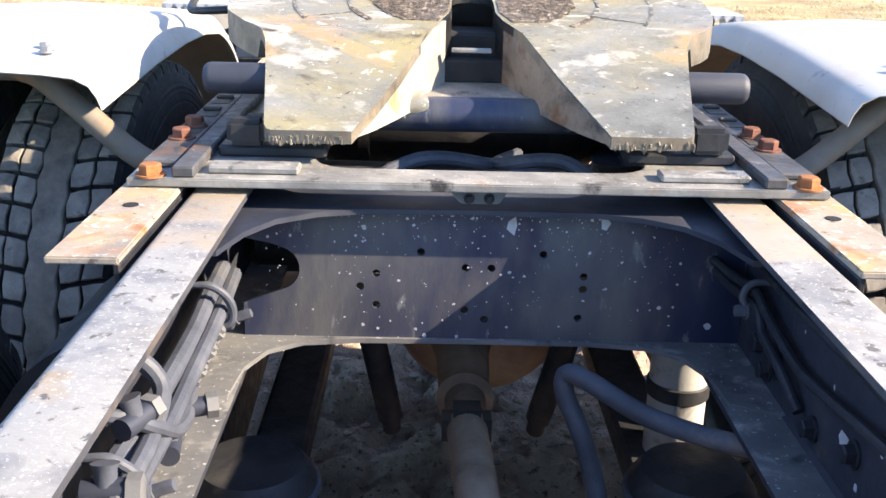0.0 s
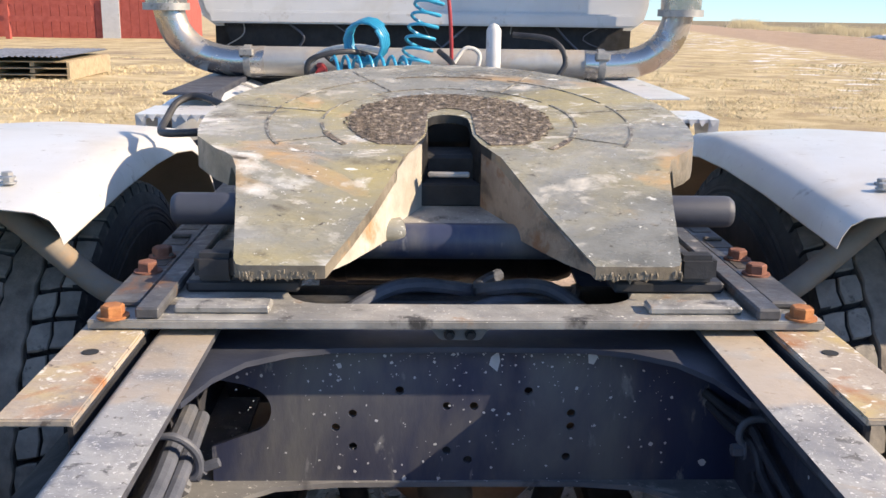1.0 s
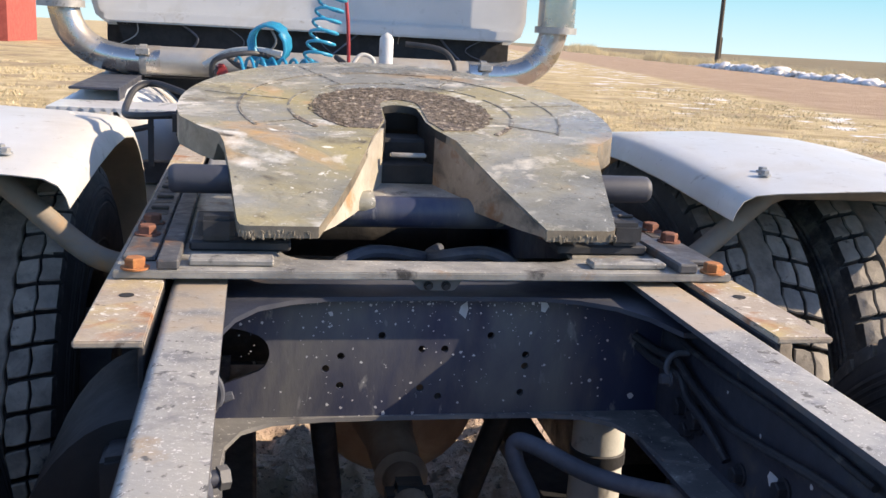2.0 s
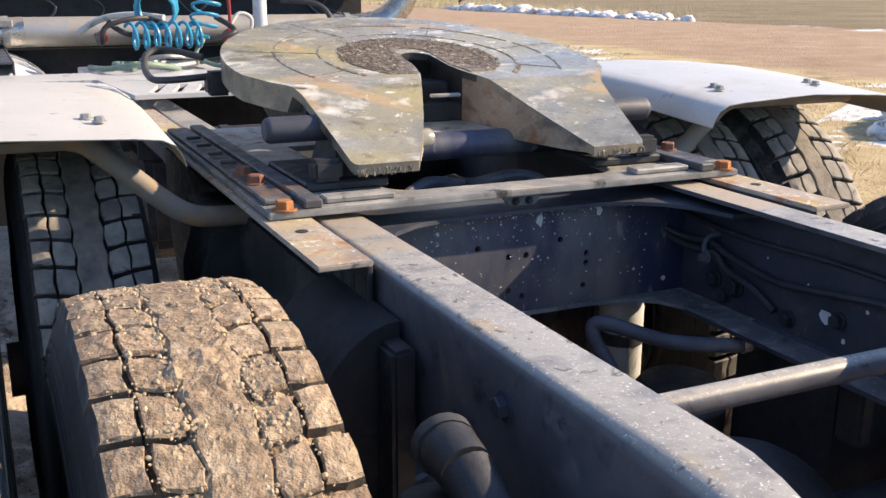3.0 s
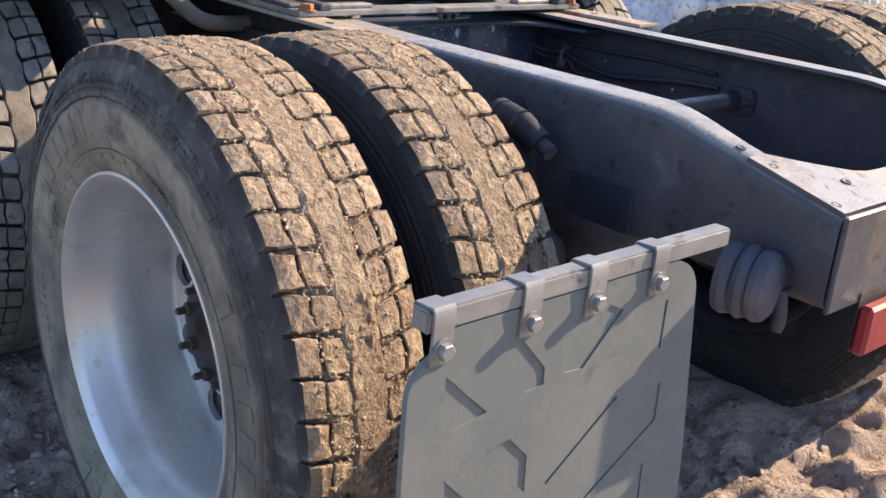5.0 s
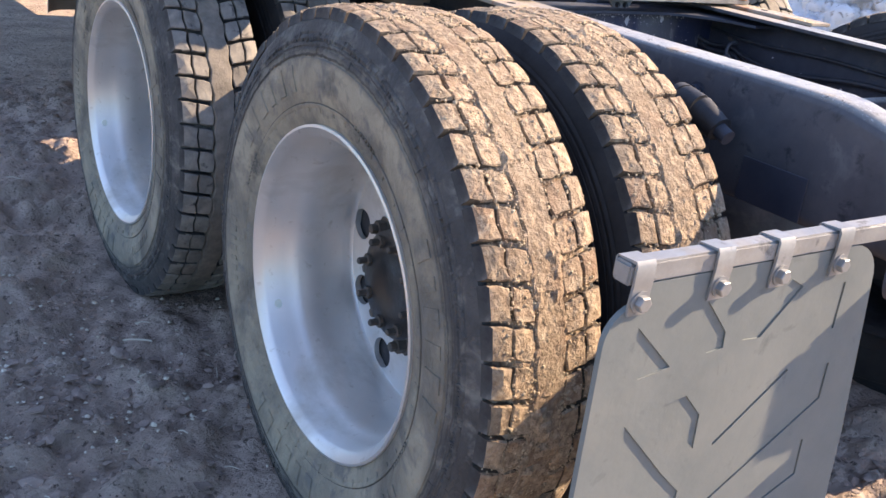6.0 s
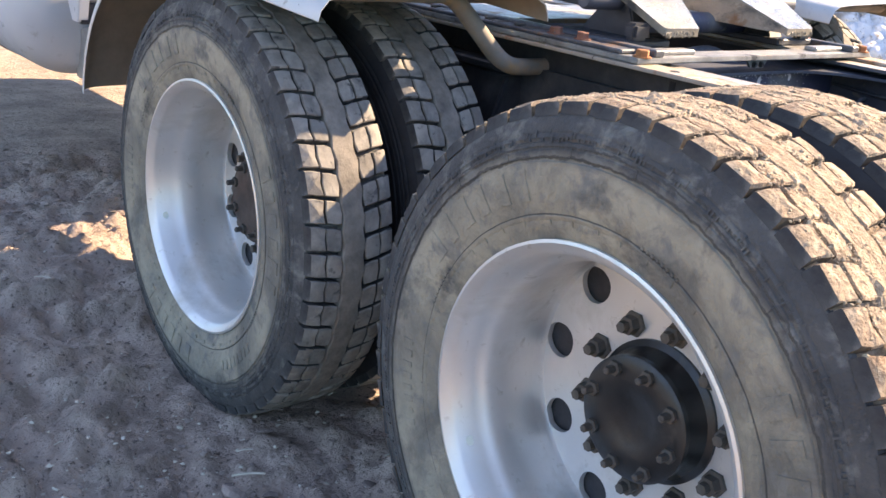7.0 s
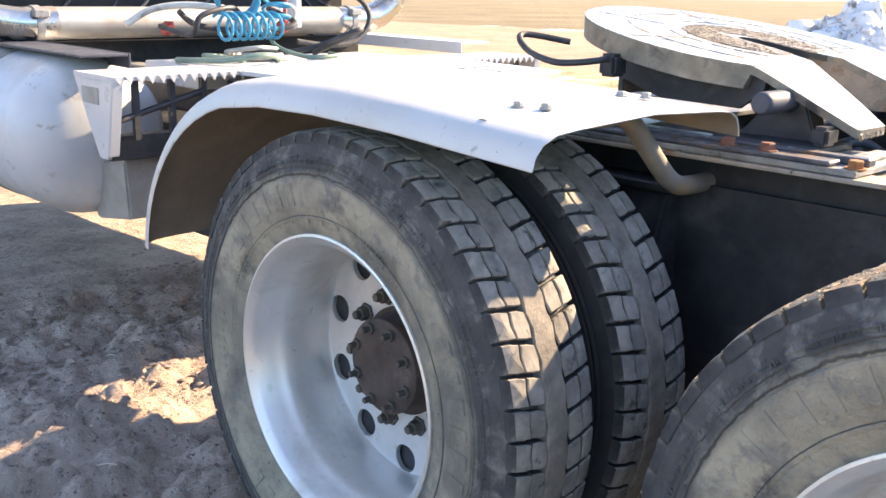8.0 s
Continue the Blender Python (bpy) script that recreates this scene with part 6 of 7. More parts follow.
for cy in (0.62, 0.83, 1.283):
    c = thing("line_clamp", "dusty bolted clamp on the air lines inside the rail", "clamp", (-0.384, cy, 0.882), group="line clamps")
    part("strap", tube([(-0.028, 0, 0.034), (0.004, 0, 0.036), (0.026, 0.004, 0.020), (0.034, 0.010, -0.004), (0.026, 0.010, -0.026), (-0.024, 0.004, -0.036)], [0.005, 0.006, 0.0065, 0.0065, 0.006, 0.005], 10, 4), M["hose"], c)
    part("bolt", bolt_head(0.008, 0.022), M["hose"], c, "dusty bolt", Matrix.Translation((0.028, 0.055, -0.036)) @ Matrix.Rotation(radians(70), 4, "Y"))
    part("lug", box((0.006, 0.030, -0.046), (0.030, 0.064, -0.030), 0.003), M["rail_side"], c)
block_ = thing("line_manifold", "grimy manifold block with three pipe nuts", "manifold")
part("body", box((-0.408, 1.130, 0.826), (-0.380, 1.292, 0.850), 0.004), M["rail_side"], block_)
for ny in (1.150, 1.208, 1.266):
    part("pipe_nut", lathe([(-0.004, 0.017), (0.008, 0.017), (0.010, 0.013), (0.020, 0.013), (0.021, 0.008), (0.026, 0.007), (0.026, 0)], 6), M["flange"], block_, "hexagonal pipe nut", Matrix.Translation((-0.380, ny, 0.847)) @ Matrix.Rotation(radians(-35), 4, "Y"))
for fx, fy, fz, turn in ((-0.366, 1.090, 0.832, 20), (-0.364, 0.988, 0.838, 100), (-0.376, 0.910, 0.914, 70), (-0.372, 0.800, 0.902, 5)):
    tee = thing("hose_fitting", "dusty steel hose fitting among the air lines", "fitting", m=Matrix.Translation((fx, fy, fz)) @ Matrix.Rotation(radians(turn), 4, "Z"), group="hose fittings")
    part("body", tube([(-0.022, 0, 0), (0.022, 0, 0)], 0.0125, 14, 0), M["rail_side"], tee)
    part("nut", lathe([(0.020, 0.0), (0.020, 0.0165), (0.034, 0.0165), (0.035, 0.010), (0.035, 0.0)], 6), M["flange"], tee, "bare hexagonal nut")
    part("branch", tube([(0, 0, 0), (0, 0.004, 0.020), (0, 0.006, 0.026)], [0.011, 0.011, 0.014], 12, 1), M["hose"], tee)
hose([(0.365, 1.440, 0.915), (0.388, 1.405, 0.902), (0.400, 1.332, 0.905), (0.403, 1.280, 0.889), (0.403, 1.152, 0.871), (0.403, 1.044, 0.881), (0.404, 0.90, 0.900), (0.406, 0.78, 0.905)], 0.0075, "black_line", AIR_LINE)
hose([(0.372, 1.440, 0.898), (0.386, 1.395, 0.885), (0.400, 1.320, 0.884), (0.401, 1.282, 0.858), (0.403, 1.204, 0.840), (0.412, 1.150, 0.808)], 0.0075, "black_line", "thin dusty air hose dropping to the lower flange")
hose([(0.410, 1.435, 0.945), (0.408, 1.25, 0.935), (0.411, 1.00, 0.942), (0.412, 0.80, 0.938)], 0.0055, "black_line", AIR_LINE)
c = thing("line_clamp", "pale dusty clamp on the air lines inside the rail", "clamp", (0.400, 1.332, 0.900), group="line clamps")
part("strap", tube([(0.020, 0, 0.020), (-0.004, 0, 0.018), (-0.016, 0, 0.006), (-0.014, 0, -0.014), (0.018, 0, -0.022)], 0.0055, 10, 4), M["hose"], c)
part("bolt", bolt_head(0.010, 0.014), M["hose"], c, "", Matrix.Translation((-0.010, 0.0, -0.026)) @ Matrix.Rotation(radians(-90), 4, "Y"))
for by, bz, br in ((1.275, 0.822, 0.019), (1.337, 0.822, 0.016), (1.300, 0.795, 0.013), (1.120, 0.800, 0.013), (1.000, 0.835, 0.013)):
    part("web_bolt", bolt_head(br, 0.014), M["black_line"], chassis, "", Matrix.Translation((0.4225, by, bz)) @ Matrix.Rotation(radians(-90), 4, "Y"))
bm = bmesh.new()
rs = np.random.RandomState(8)
for py, pz, sz in ((1.030, 0.833, 0.017), (1.080, 0.880, 0.004), (1.190, 0.905, 0.003), (0.940, 0.870, 0.005), (0.985, 0.800, 0.006)):
    bm.faces.new([bm.verts.new((0.4223, py + sz * rs.uniform(0.6, 1.1) * math.cos(0.7854 * k), pz + sz * rs.uniform(0.6, 1.1) * math.sin(0.7854 * k))) for k in range(8)])
part("flaked_paint", bm, M["chip"], chassis, "pale flaked spots in the paint")["kind"] = "stuff"

for s in (-1, 1):
    h = thing("spring_hanger", "dusty dark spring hanger bracket on the frame rail", "hanger", group="spring hangers")
    part("web", prism([(s * 0.440, 0.94), (s * 0.52, 0.93), (s * 0.56, 0.80), (s * 0.56, 0.55), (s * 0.440, 0.55)], 1.82, 2.02, "y", bevel=0.01), M["black_steel"], h)
    part("cap", box((s * 0.44, 1.80, 0.93), (s * 0.54, 2.04, 0.95), 0.004), M["black_steel"], h)

# brake chamber outside the left rail
for s in (-1, 1):
    c = thing("brake_chamber", "dusty black brake chamber beside the frame rail", "brake chamber", group="brake chambers")
    part("can", tube([(s * 0.535, 0.668, 0.945), (s * 0.535, 0.633, 0.945), (s * 0.535, 0.593, 0.94)], [0.026, 0.033, 0.030], 20, 1), M["black_steel"], c)
    part("clamp_ring", tube([(s * 0.533, 0.658, 0.945), (s * 0.535, 0.643, 0.943)], 0.036, 20, 0), M["black_steel"], c)
    part("push_rod", tube([(s * 0.535, 0.593, 0.94), (s * 0.535, 0.533, 0.915)], [0.030, 0.026], 18, 1), M["black_steel"], c)
    part("stud", tube([(s * 0.535, 0.533, 0.915), (s * 0.535, 0.508, 0.905)], 0.016, 12, 0), M["rail_side"], c)
    part("lower_can", tube([(s * 0.535, 0.63, 0.90), (s * 0.54, 0.57, 0.70)], 0.055, 20, 0), M["black_steel"], c)

# ---- deck, tank, cab ----
deck = thing("deck_plate", "white grip plate deck behind the cab, slotted and serrated", "deck")
slots = [[(x, 3.06), (x + 0.03, 3.06), (x + 0.10, 3.30), (x + 0.07, 3.30)] for x in np.arange(-0.45, 0.36, 0.075)]
part("tread_plate", prism([(-1.02, 3.56), (-0.55, 3.56), (-0.50, 3.00), (0.50, 3.00), (0.55, 3.56), (1.02, 3.56), (1.02, 3.84), (-1.02, 3.84)], 1.058, 1.072, "z", holes=slots), M["white"], deck, "white tread plate with slots")
for s in (-1, 1):
    for k in range(13):
        x = 0.53 + 0.038 * k
        part("tooth", prism([(s * x, 1.072), (s * (x + 0.03), 1.072), (s * (x + 0.012), 1.046)], 3.552, 3.56, "y"), M["white"], deck)
    part("end_bracket", prism([(3.84, 1.058), (3.56, 1.058), (3.62, 0.80), (3.68, 0.80)], s * 1.021, s * 1.007, "x", bevel=0.003), M["white"], deck)
    part("end_flange", prism([(3.551, 1.070), (3.561, 1.070), (3.621, 0.81), (3.611, 0.81)], s * 1.021, s * 0.985, "x", bevel=0.002), M["white"], deck)
    part("label_plate", box((s * 1.0215, 3.66, 0.975), (s * 1.023, 3.78, 1.03), 0.0005), M["alum"], deck)
    for x in (0.93, 0.80, 0.68):
        part("strut", box((s * x, 3.60, 0.86), (s * (x - 0.02), 3.62, 1.058)), M["black_steel"], deck)
    part("brace", tube([(s * 1.0, 3.61, 0.92), (s * 0.66, 3.61, 1.01)], 0.011, 8, 0), M["black_steel"], deck)
    part("beam", box((s * 1.0, 3.64, 0.79), (s * 0.44, 3.70, 0.87), 0.003), M["black_steel"], deck)
    st = thing("tank_step", "narrow diamond plate step running beside the fuel tank", "step", group="tank steps")
    # Left step coloured dark for the cab's shade, right one white as sunlit.
    part("tread", box((s * 0.995, 3.85, 1.110), (s * 0.815, 5.10, 1.120), 0.003), M["rail_side" if s < 0 else "white"], st)
    part("edge", box((s * 0.815, 3.85, 1.07), (s * 0.807, 5.10, 1.122), 0.002), M["rail_side" if s < 0 else "white"], st)
part("back_panel", box((-0.55, 3.845, 0.98), (0.55, 4.25, 1.062), 0.004), M["white"], deck, "white sheet metal box top")
for s in (-1, 1):
    tank = thing("fuel_tank", "white round fuel tank slung beside the frame", "fuel tank", group="fuel tanks")
    # Right tank is unseen: made longer and lower to shade the ground.
    end = 5.9 if s < 0 else 6.9
    part("shell", lathe([(3.93, 0.0), (3.94, 0.14), (3.97, 0.23), (4.02, 0.275), (4.09, 0.292), (end, 0.292), (end + 0.04, 0.2), (end + 0.04, 0)], 48, "y"), M["white"], tank, "white painted cylinder", Matrix.Translation((s * 0.88, 0, 0.815 if s < 0 else 0.66)))
    for y in (4.5, 5.5):
        part("strap", lathe([(y - 0.03, 0.293), (y - 0.03, 0.297), (y + 0.03, 0.297), (y + 0.03, 0.293)], 48, "y", closed=True), M["alum"], tank, "", Matrix.Translation((s * 0.88, 0, 0.815 if s < 0 else 0.66)))
    step = thing("side_step", "white boxed step under the deck", "step", group="side steps")
    part("box", prism([(3.74, 0.56), (4.00, 0.52), (4.04, 0.72), (3.76, 0.765)], s * 0.66, s * 0.90, "x", bevel=0.008), M["alum"], step)
    part("tread", box((s * 0.67, 3.78, 0.7655), (s * 0.89, 4.0, 0.773), 0.002), M["white"], step)
    part("arm", box((s * 0.44, 3.86, 0.66), (s * 0.66, 3.90, 0.70), 0.003), M["black_steel"], step)

# Unseen gearbox-like block, added to stop sun passing under the cab.
sun_blocker = thing("gearbox", "unseen black block under the cab, added to shade the ground", "gearbox")
part("case", prism([(3.58, 0.42), (3.72, 0.34), (8.4, 0.30), (8.6, 0.40), (8.6, 0.94), (5.0, 0.94), (4.9, 0.78), (3.58, 0.78)], -0.40, 0.40, "x", bevel=0.03), M["black_steel"], sun_blocker)
part("output_flange", tube([(0, 3.59, 0.58), (0, 3.48, 0.58)], 0.07, 20, 0), M["brown_steel"], sun_blocker)
part("cover_plate", box((-0.30, 3.568, 0.46), (0.30, 3.579, 0.74), 0.004), M["black_steel"], sun_blocker)

cab = thing("truck_cab", "white truck sleeper cab seen from behind", "truck cab", (0, 0, 0.05))
CB = 4.86
prof = [(-1.04, 1.33), (-1.06, 1.40), (-1.06, 3.3), (-0.9, 3.6), (0.9, 3.6), (1.06, 3.3), (1.06, 1.40), (1.04, 1.33), (0.98, 1.285), (0.5, 1.30), (0.0, 1.31), (-0.5, 1.295), (-0.98, 1.285)]
part("shell", prism(prof, CB, CB + 2.4, "y", bevel=0.03), M["white"], cab, "white painted back wall")
part("bottom_lip", prism([(-1.0, 1.30), (1.0, 1.30), (1.0, 1.36), (-1.0, 1.36)], CB - 0.03, CB, "y", bevel=0.008), M["white"], cab)
# Dark box in place of shade, run on out of view to block sun.
part("underside", box((-1.0, CB + 0.12, 0.95), (1.0, CB + 4.2, 1.30)), M["dark"], cab, "dark box for the shade under the cab")
# Dark panel painted for the shade behind the pipe; also blocks sun.
part("bulkhead", box((-0.95, CB - 0.09, 0.60), (0.95, CB - 0.05, 1.055), 0.004), M["dark"], cab, "dark panel for the shade behind the exhaust pipe")
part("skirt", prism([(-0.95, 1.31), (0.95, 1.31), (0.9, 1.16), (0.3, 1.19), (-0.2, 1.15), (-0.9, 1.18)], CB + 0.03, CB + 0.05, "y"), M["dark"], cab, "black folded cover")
wr = random.Random(9)
for k in range(9):
    x0 = -0.85 + 0.21 * k
    part("wire", tube([(x0, CB + 0.02, 1.30), (x0 + wr.uniform(-0.1, 0.1), CB + wr.uniform(0.0, 0.04), 1.24), (x0 + wr.uniform(-0.2, 0.25), CB + 0.03, 1.17)], 0.003 + 0.003 * (k % 2), 6, 4), M["galv" if k % 3 == 0 else "hose"], cab)
EXHAUST_M = Matrix.Translation((0, 0.082, 1.485)) @ Matrix.Scale(1.033, 4) @ Matrix.Translation((0, -0.082, -1.475))
for s in (-1, 1):
    ex = thing("exhaust_stack", "chrome exhaust stack with a swept elbow behind the cab", "exhaust", group="exhaust stacks", m=EXHAUST_M)
    part("elbow", tube([(s * 0.70, 4.53, 1.187), (s * 0.85, 4.53, 1.187), (s * 0.98, 4.53, 1.217), (s * 1.075, 4.53, 1.30), (s * 1.115, 4.53, 1.43), (s * 1.12, 4.53, 1.55)], 0.066, 24, 8), M["chrome"], ex, "polished chrome elbow")
    part("upright_pipe", tube([(s * 1.12, 4.53, 1.42), (s * 1.12, 4.53, 3.9)], 0.088, 28, 0), M["chrome"], ex)
    part("pipe_collar", tube([(s * 1.12, 4.53, 1.40), (s * 1.12, 4.53, 1.43)], 0.10, 28, 0), M["galv"], ex)
    part("clamp", join(tube([(s * 0.76, 4.53, 1.187), (s * 0.79, 4.53, 1.187)], 0.070, 24, 0), box((s * 0.745, 4.45, 1.212), (s * 0.805, 4.49, 1.242), 0.004)), M["galv"], ex, "bolted pipe clamp")
muf = thing("cross_pipe", "dull aluminium exhaust pipe across the back of the cab", "exhaust pipe", m=EXHAUST_M)
part("pipe", tube([(-0.74, 4.53, 1.187), (0.74, 4.53, 1.187)], 0.064, 28, 0), M["alum"], muf)


def coil(name, start, end, r, turns, wire, mat, label, droop=0.0):
    a, b = Vector(start), Vector(end)
    d = (b - a).normalized()
    u = d.orthogonal().normalized()
    v = d.cross(u)
    pts = []
    for i in range(turns * 14 + 1):
        t = i / (turns * 14)
        ang = 2 * math.pi * turns * t
        pts.append(a.lerp(b, t) + (u * math.cos(ang) + v * math.sin(ang)) * r + Vector((0, 0, -droop * math.sin(math.pi * t))))
    return solid(name, tube(pts, wire, 8, 0), M[mat], label, "air hose", group="coiled air hoses")


coil("coiled_hose", (-0.255, 4.02, 1.30), (-0.225, 4.10, 1.315), 0.080, 5, 0.007, "blue", "bright blue coiled air hose behind the cab")
coil("coiled_hose", (-0.06, 4.06, 1.20), (0.03, 4.14, 1.56), 0.056, 8, 0.0065, "blue", "bright blue coiled air hose behind the cab")
coil("coiled_hose", (-0.37, 3.98, 1.20), (-0.06, 4.04, 1.20), 0.052, 7, 0.0065, "blue", "bright blue coiled air hose behind the cab")
hose([(-0.52, 4.05, 1.075), (-0.48, 3.78, 1.09), (-0.34, 3.70, 1.11), (-0.20, 3.86, 1.075), (-0.28, 4.10, 1.075), (-0.43, 4.0, 1.09), (-0.38, 3.80, 1.085)], 0.011, "green", "grey-green hose lying in loops on the deck")
hose([(-0.10, 4.15, 1.075), (0.0, 3.92, 1.11), (0.15, 3.78, 1.19), (0.22, 3.92, 1.16), (0.16, 4.10, 1.075)], 0.011, "black_steel", "black hose looped on the deck")
hose([(0.10, 4.23, 1.19), (0.098, 4.22, 1.30), (0.085, 4.22, 1.47), (0.05, 4.25, 1.7)], 0.008, "red", "dull red air hose standing behind the cab")
hose([(-0.46, 4.28, 1.19), (-0.47, 4.02, 1.17), (-0.45, 3.98, 1.24), (-0.31, 4.0, 1.27), (-0.20, 4.1, 1.24)], 0.011, "black_steel", "black hose standing in a loop on the deck")
hose([(-0.42, 4.2, 1.25), (-0.35, 4.2, 1.20), (-0.21, 4.18, 1.175), (-0.08, 4.16, 1.165), (0.10, 4.15, 1.20), (0.05, 4.28, 1.26)], 0.012, "black_steel", "black hose sagging behind the cab")
hose([(0.16, 4.22, 1.12), (0.32, 4.2, 1.10), (0.48, 4.2, 1.12), (0.57, 4.22, 1.22), (0.52, 4.26, 1.31), (0.36, 4.32, 1.33)], 0.012, "black_steel", "black hose looping out over the deck")
hose([(-0.36, 3.95, 1.08), (-0.28, 3.86, 1.085), (-0.15, 3.90, 1.09), (-0.10, 4.02, 1.085), (-0.20, 4.10, 1.08), (-0.32, 4.02, 1.10), (-0.24, 3.92, 1.12), (-0.12, 3.97, 1.11)], 0.010, "alum", "pale grey hose coiled on the deck")
hose([(-0.02, 4.18, 1.18), (-0.10, 4.0, 1.12), (-0.05, 3.86, 1.085), (0.08, 3.84, 1.085), (0.14, 3.96, 1.085)], 0.009, "green", "grey-green hose lying on the deck")
hose([(-0.52, 4.45, 1.19), (-0.42, 4.42, 1.25), (-0.30, 4.35, 1.27), (-0.18, 4.25, 1.26)], 0.014, "pale", "pale grey hose in front of the pipe")
hose([(0.10, 4.30, 1.19), (0.16, 4.32, 1.27), (0.22, 4.32, 1.25), (0.21, 4.32, 1.17)], 0.009, "pale", "pale hose bent over behind the cab")
for gx, gy in ((-0.44, 4.26), (0.095, 4.24)):
    gl = thing("air_coupling", "dull red air coupling on the hose's end", "coupling", (gx, gy, 1.18), group="air couplings")
    part("body", lathe([(-0.02, 0.0), (-0.02, 0.022), (0.01, 0.028), (0.022, 0.02), (0.022, 0.0)], 18, "y"), M["red"], gl)
    part("tab", box((-0.012, -0.035, 0.018), (0.012, 0.01, 0.030), 0.003), M["red"], gl)
can = solid("white_canister", lathe([(1.17, 0.0), (1.17, 0.032), (1.345, 0.032), (1.365, 0.02), (1.375, 0)], 20, "z"), M["white"], "small white canister behind the cab", "canister", m=Matrix.Translation((0.288, 4.42, 0)))

# ---- tail lamp ----
tl = thing("tail_lamp", "red tail lamp strip hanging under the rear crossmember", "lamp")
part("lens", box((-0.33, -0.060, 0.665), (-0.10, -0.035, 0.755), 0.006), M["red"], tl)
part("bracket", box((-0.33, -0.0345, 0.665), (-0.10, -0.0325, 0.775)), M["black_steel"], tl)

# ---- yard ----
def snow_pile():
    cx, cy = SNOW
    z0 = float(ground_height(cx, cy))
    turn = math.atan2(-0.83, 0.55)
    n = 230
    u = np.linspace(-1, 1, n)
    gx, gy = np.meshgrid(u * 2.9, u * 2.1)

    def height(x, y):
        lean = np.where(x > -0.1, (x + 0.1) / 1.35, (-0.1 - x) / 2.1)
        ridge = np.hypot(lean, y / 1.6)
        return np.clip(1 - ridge, 0, None) ** 0.85 * 1.2
    h = height(gx, gy)
    h = h * (1 + 0.35 * fractal(gx + 31, gy + 17, 1.8, 3, 41)) + np.where(h > 0.02, 0.34 * np.abs(fractal(gx + 3, gy + 71, 4.2, 4, 51)) + 0.10 * np.abs(fractal(gx + 13, gy + 5, 13, 4, 61)), 0) - 0.05
    i = (np.arange(n - 1)[:, None] * n + np.arange(n - 1)[None]).ravel()
    me = bpy.data.meshes.new("snow_mound")
    me.from_pydata(np.stack([gx.ravel(), gy.ravel(), h.ravel()], 1).tolist(), [], np.stack([i, i + 1, i + 1 + n, i + n], 1).tolist())
    me.materials.append(M["snow"])
    for p in me.polygons:
        p.use_smooth = True
    m = Matrix.Translation((cx, cy, z0)) @ Matrix.Rotation(turn, 4, "Z")
    ob = new("snow_mound", me)
    ob.matrix_basis = m
    tagged(ob, "heap of dirty lumpy snow on the yard's edge", "snow")
    rs = np.random.RandomState(8)
    k = 1900
    x, y = rs.uniform(-2.2, 2.0, k), rs.uniform(-1.7, 1.7, k)
    hh = height(x, y)
    ok = (hh > 0.03) | (rs.rand(k) < 0.12)
    x, y, hh = x[ok], y[ok], hh[ok]
    size = 0.03 + 0.17 * rs.rand(len(x)) ** 3.2
    chunks = new("loose_snow", lump_mesh("loose_snow", M["snow"], np.stack([x, y, hh * 1.03 + size * 0.05], 1), size, 0.8, 0.30, 2, 9))
    chunks.parent = ob
    tagged(chunks, "loose dirty chunks of snow", kind="stuff")


SNOW = (9.4, 5.8)
snow_pile()


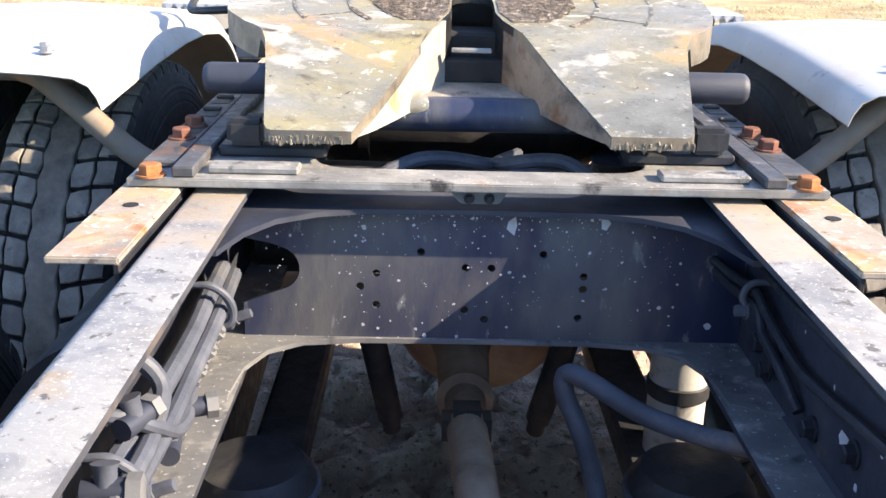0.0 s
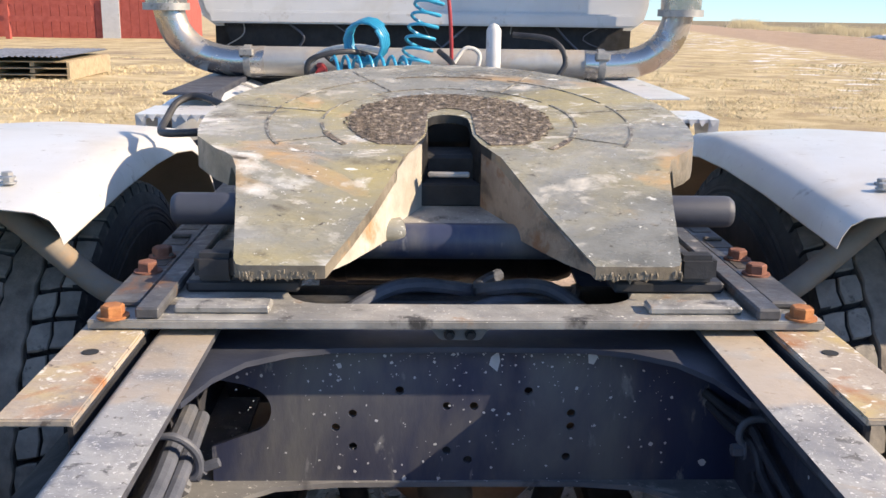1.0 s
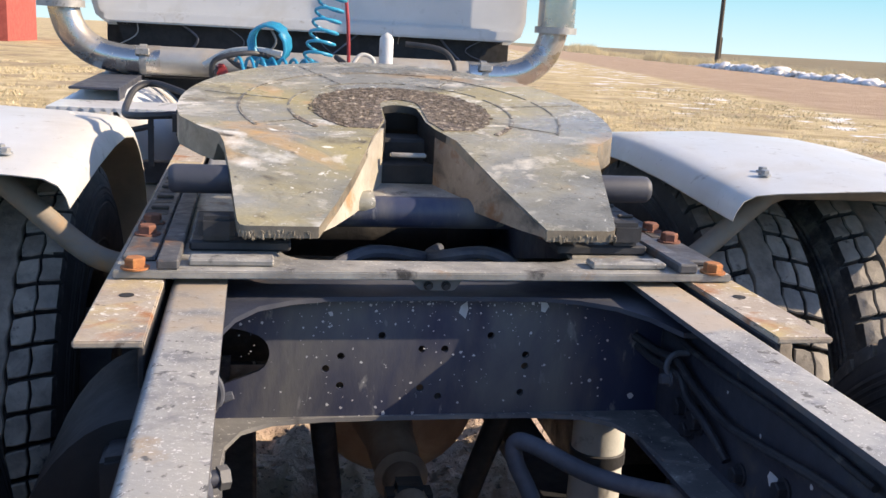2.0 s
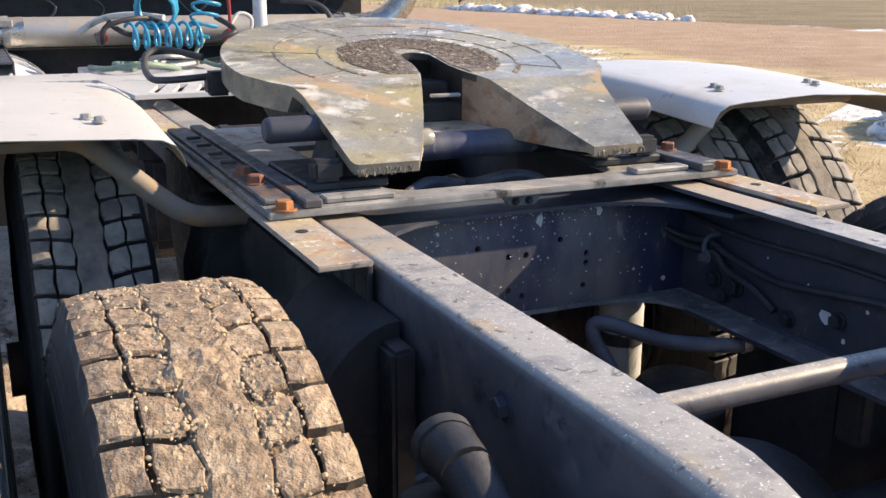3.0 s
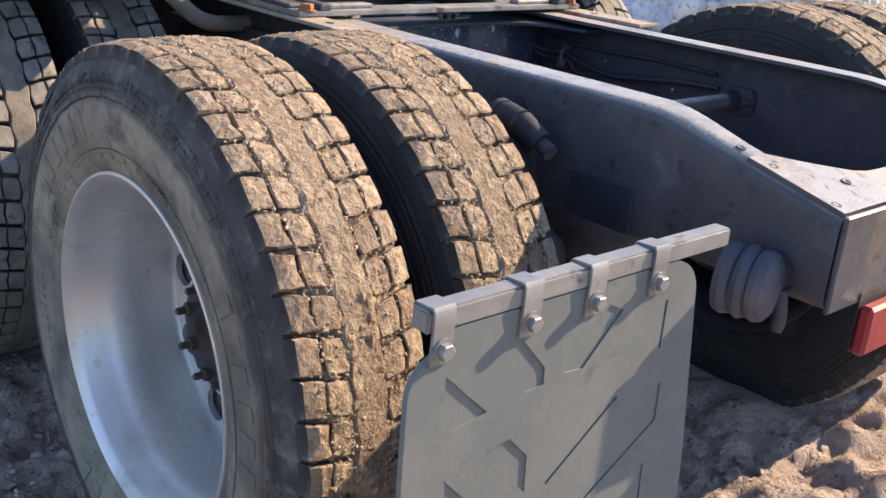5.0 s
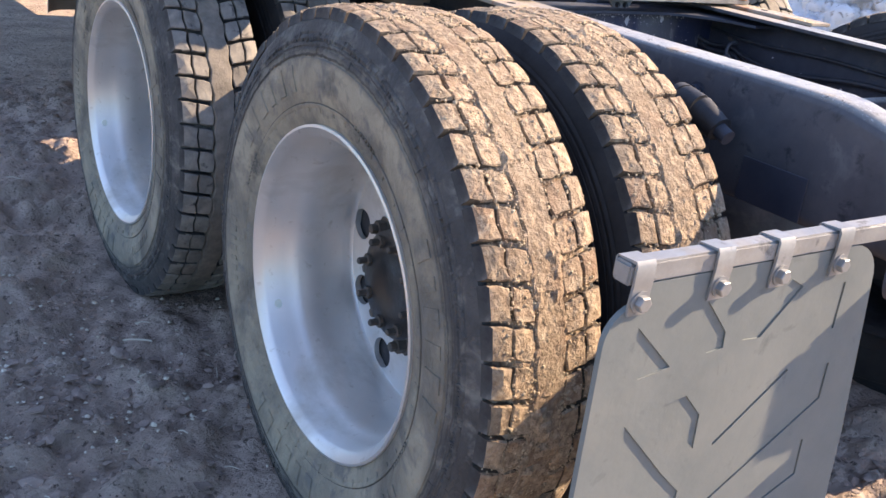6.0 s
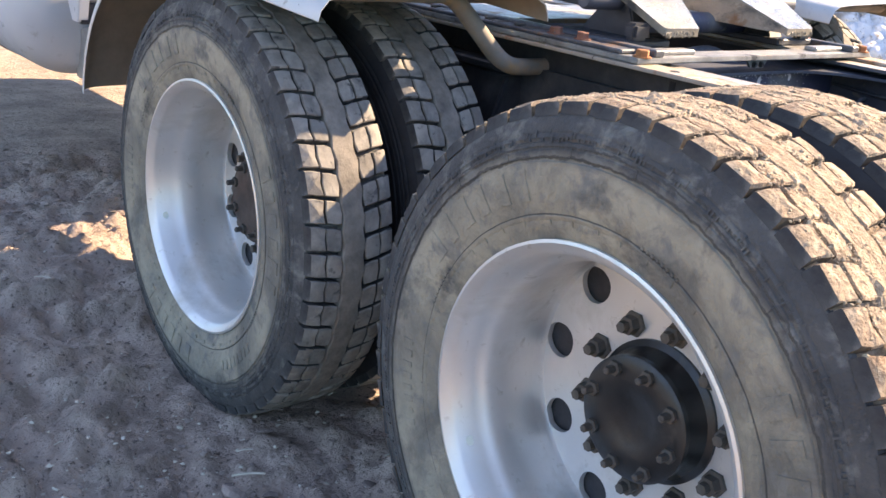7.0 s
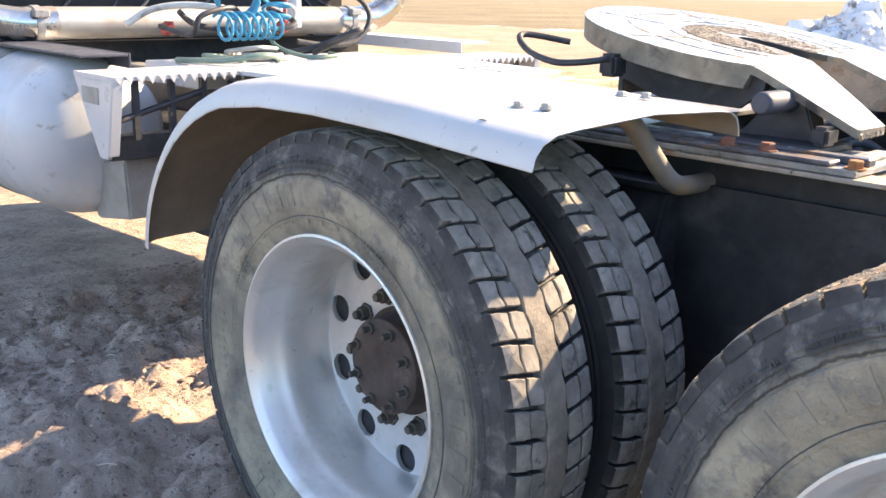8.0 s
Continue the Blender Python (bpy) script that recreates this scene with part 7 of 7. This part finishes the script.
def far_things():
    # timber pile under metal sheets
    st = thing("pallet_stack", "low stack of pallets under dark corrugated metal sheets", "pallets")
    gz = float(ground_height(-9.5, 23.5))
    for k in range(3):
        for x in np.arange(-12.0, -7.5, 0.75):
            part("bearer", box((x, 22.1, gz + 0.03 + 0.14 * k), (x + 0.1, 25.1, gz + 0.12 + 0.14 * k)), M["wood"], st)
        part("deck_board", box((-12.1, 22.08, gz + 0.12 + 0.14 * k), (-7.45, 25.12, gz + 0.145 + 0.14 * k)), M["wood"], st)
    part("side_board", box((-7.46, 22.1, gz + 0.02), (-7.40, 25.1, gz + 0.40)), M["wood"], st, "weathered side board")
    for k in range(4):
        bm = bmesh.new()
        x0 = -12.4 + 1.22 * k
        cols = 40
        rows = [[bm.verts.new((x0 + 1.25 * i / cols, yy, gz + 0.47 + 0.02 * k % 3 * 0.02 + 0.018 * math.sin(i * 1.57) + 0.02 * k)) for i in range(cols + 1)] for yy in (21.9, 25.3)]
        for i in range(cols):
            bm.faces.new((rows[0][i], rows[0][i + 1], rows[1][i + 1], rows[1][i]))
        sh = part("metal_sheet", bm, M["sheet"], st, "dark corrugated metal sheet")
    # barn
    gz = float(ground_height(-20, 58))
    barn = thing("barn", "weathered red wooden barn with posts and pens", "barn", (-8.0, 13.0, 0))
    x = -44.0
    while x < -5.6:
        part("board", box((x, 46.0 + 0.02 * random.random(), gz - 0.3), (x + 0.48, 46.08, gz + 5.0)), M["barn_red"], barn)
        x += 0.5
    part("roof", prism([(45.4, gz + 4.9), (50, gz + 7.2), (54.6, gz + 4.9), (54.6, gz + 4.75), (45.4, gz + 4.75)], -44.4, -5.2, "x"), M["alum"], barn)
    part("rear_wall", box((-44, 54, gz - 0.3), (-5.6, 54.1, gz + 5)), M["barn_red"], barn)
    part("end_wall", box((-5.7, 46.1, gz - 0.3), (-5.6, 54, gz + 5)), M["barn_red"], barn)
    for dx in (-22.0, -9.6):
        part("door", box((dx, 45.9, gz - 0.2), (dx + 1.0, 45.98, gz + 2.2)), M["white"], barn, "white painted door")
    for k in range(5):
        xx = -32 + 4.6 * k
        part("post", box((xx, 42.0, gz), (xx + 0.25, 42.25, gz + 3)), M["barn_red"], barn)
        part("rail", box((xx, 42.05, gz + 1.0), (xx + 4.6, 42.15, gz + 1.3)), M["barn_red"], barn)
        part("rail", box((xx, 42.05, gz + 1.9), (xx + 4.6, 42.15, gz + 2.1)), M["barn_red"], barn)
    # pole by the road
    pz = float(ground_height(46.2, 96.0))
    pole = thing("utility_pole", "dark weathered wooden utility pole by the road", "utility pole", (46.2, 96.0, pz))
    part("shaft", lathe([(-0.3, 0.26), (0, 0.25), (11, 0.19), (11, 0)], 14, "z"), M["wood_dark"], pole)
    part("marker", box((0.26, -0.06, 0.9), (0.36, 0.06, 3.0)), M["wood_dark"], pole)
    part("cross_arm", box((-1.2, -0.08, 10.0), (1.2, 0.08, 10.2)), M["wood_dark"], pole)


def far_sky():
    """A plain ring of clear low sky all round, beyond the fields."""
    bm = bmesh.new()
    n = 96
    rows = [[bm.verts.new((3300 * math.cos(2 * math.pi * i / n), 3300 * math.sin(2 * math.pi * i / n), z)) for i in range(n)] for z in (-400, 0, 150, 300, 600)]
    for p, q in zip(rows, rows[1:]):
        for i in range(n):
            bm.faces.new((p[i], p[(i + 1) % n], q[(i + 1) % n], q[i]))
    m = bpy.data.materials.new("clear_low_sky")
    m.use_nodes = True
    nt = m.node_tree
    nt.nodes.remove(nt.nodes["Principled BSDF"])
    em = nt.nodes.new("ShaderNodeEmission")
    co = nt.nodes.new("ShaderNodeTexCoord")
    sep = nt.nodes.new("ShaderNodeSeparateXYZ")
    mr = nt.nodes.new("ShaderNodeMapRange")
    ramp = nt.nodes.new("ShaderNodeValToRGB")
    nt.links.new(co.outputs["Object"], sep.inputs[0])
    nt.links.new(sep.outputs[2], mr.inputs[0])
    mr.inputs[1].default_value, mr.inputs[2].default_value = -150, 600
    nt.links.new(mr.outputs[0], ramp.inputs[0])
    els = ramp.color_ramp.elements
    els[0].position, els[0].color = 0.0, (0.22, 0.295, 0.345, 1)
    els[1].position, els[1].color = 0.45, (0.075, 0.205, 0.30, 1)
    nt.links.new(ramp.outputs[0], em.inputs[0])
    nt.links.new(em.outputs[0], nt.nodes["Material Output"].inputs[0])
    ob = new("backdrop", mesh_of("backdrop", bm, m))
    tagged(ob, "clear pale blue winter sky low over the fields", "sky", kind="structure")


far_sky()
M["sheet"] = material("dark_sheet_metal", [(0.3, (0.10, 0.10, 0.11)), (0.7, (0.22, 0.22, 0.23))], 2, rough=(0.4, 0.6), metal=0.4, bump=0.02)
M["wood_dark"] = material("tarred_wood", [(0.3, (0.05, 0.038, 0.028)), (0.7, (0.11, 0.085, 0.065))], 5, rough=(0.8, 0.95), bump=0.1)
far_things()
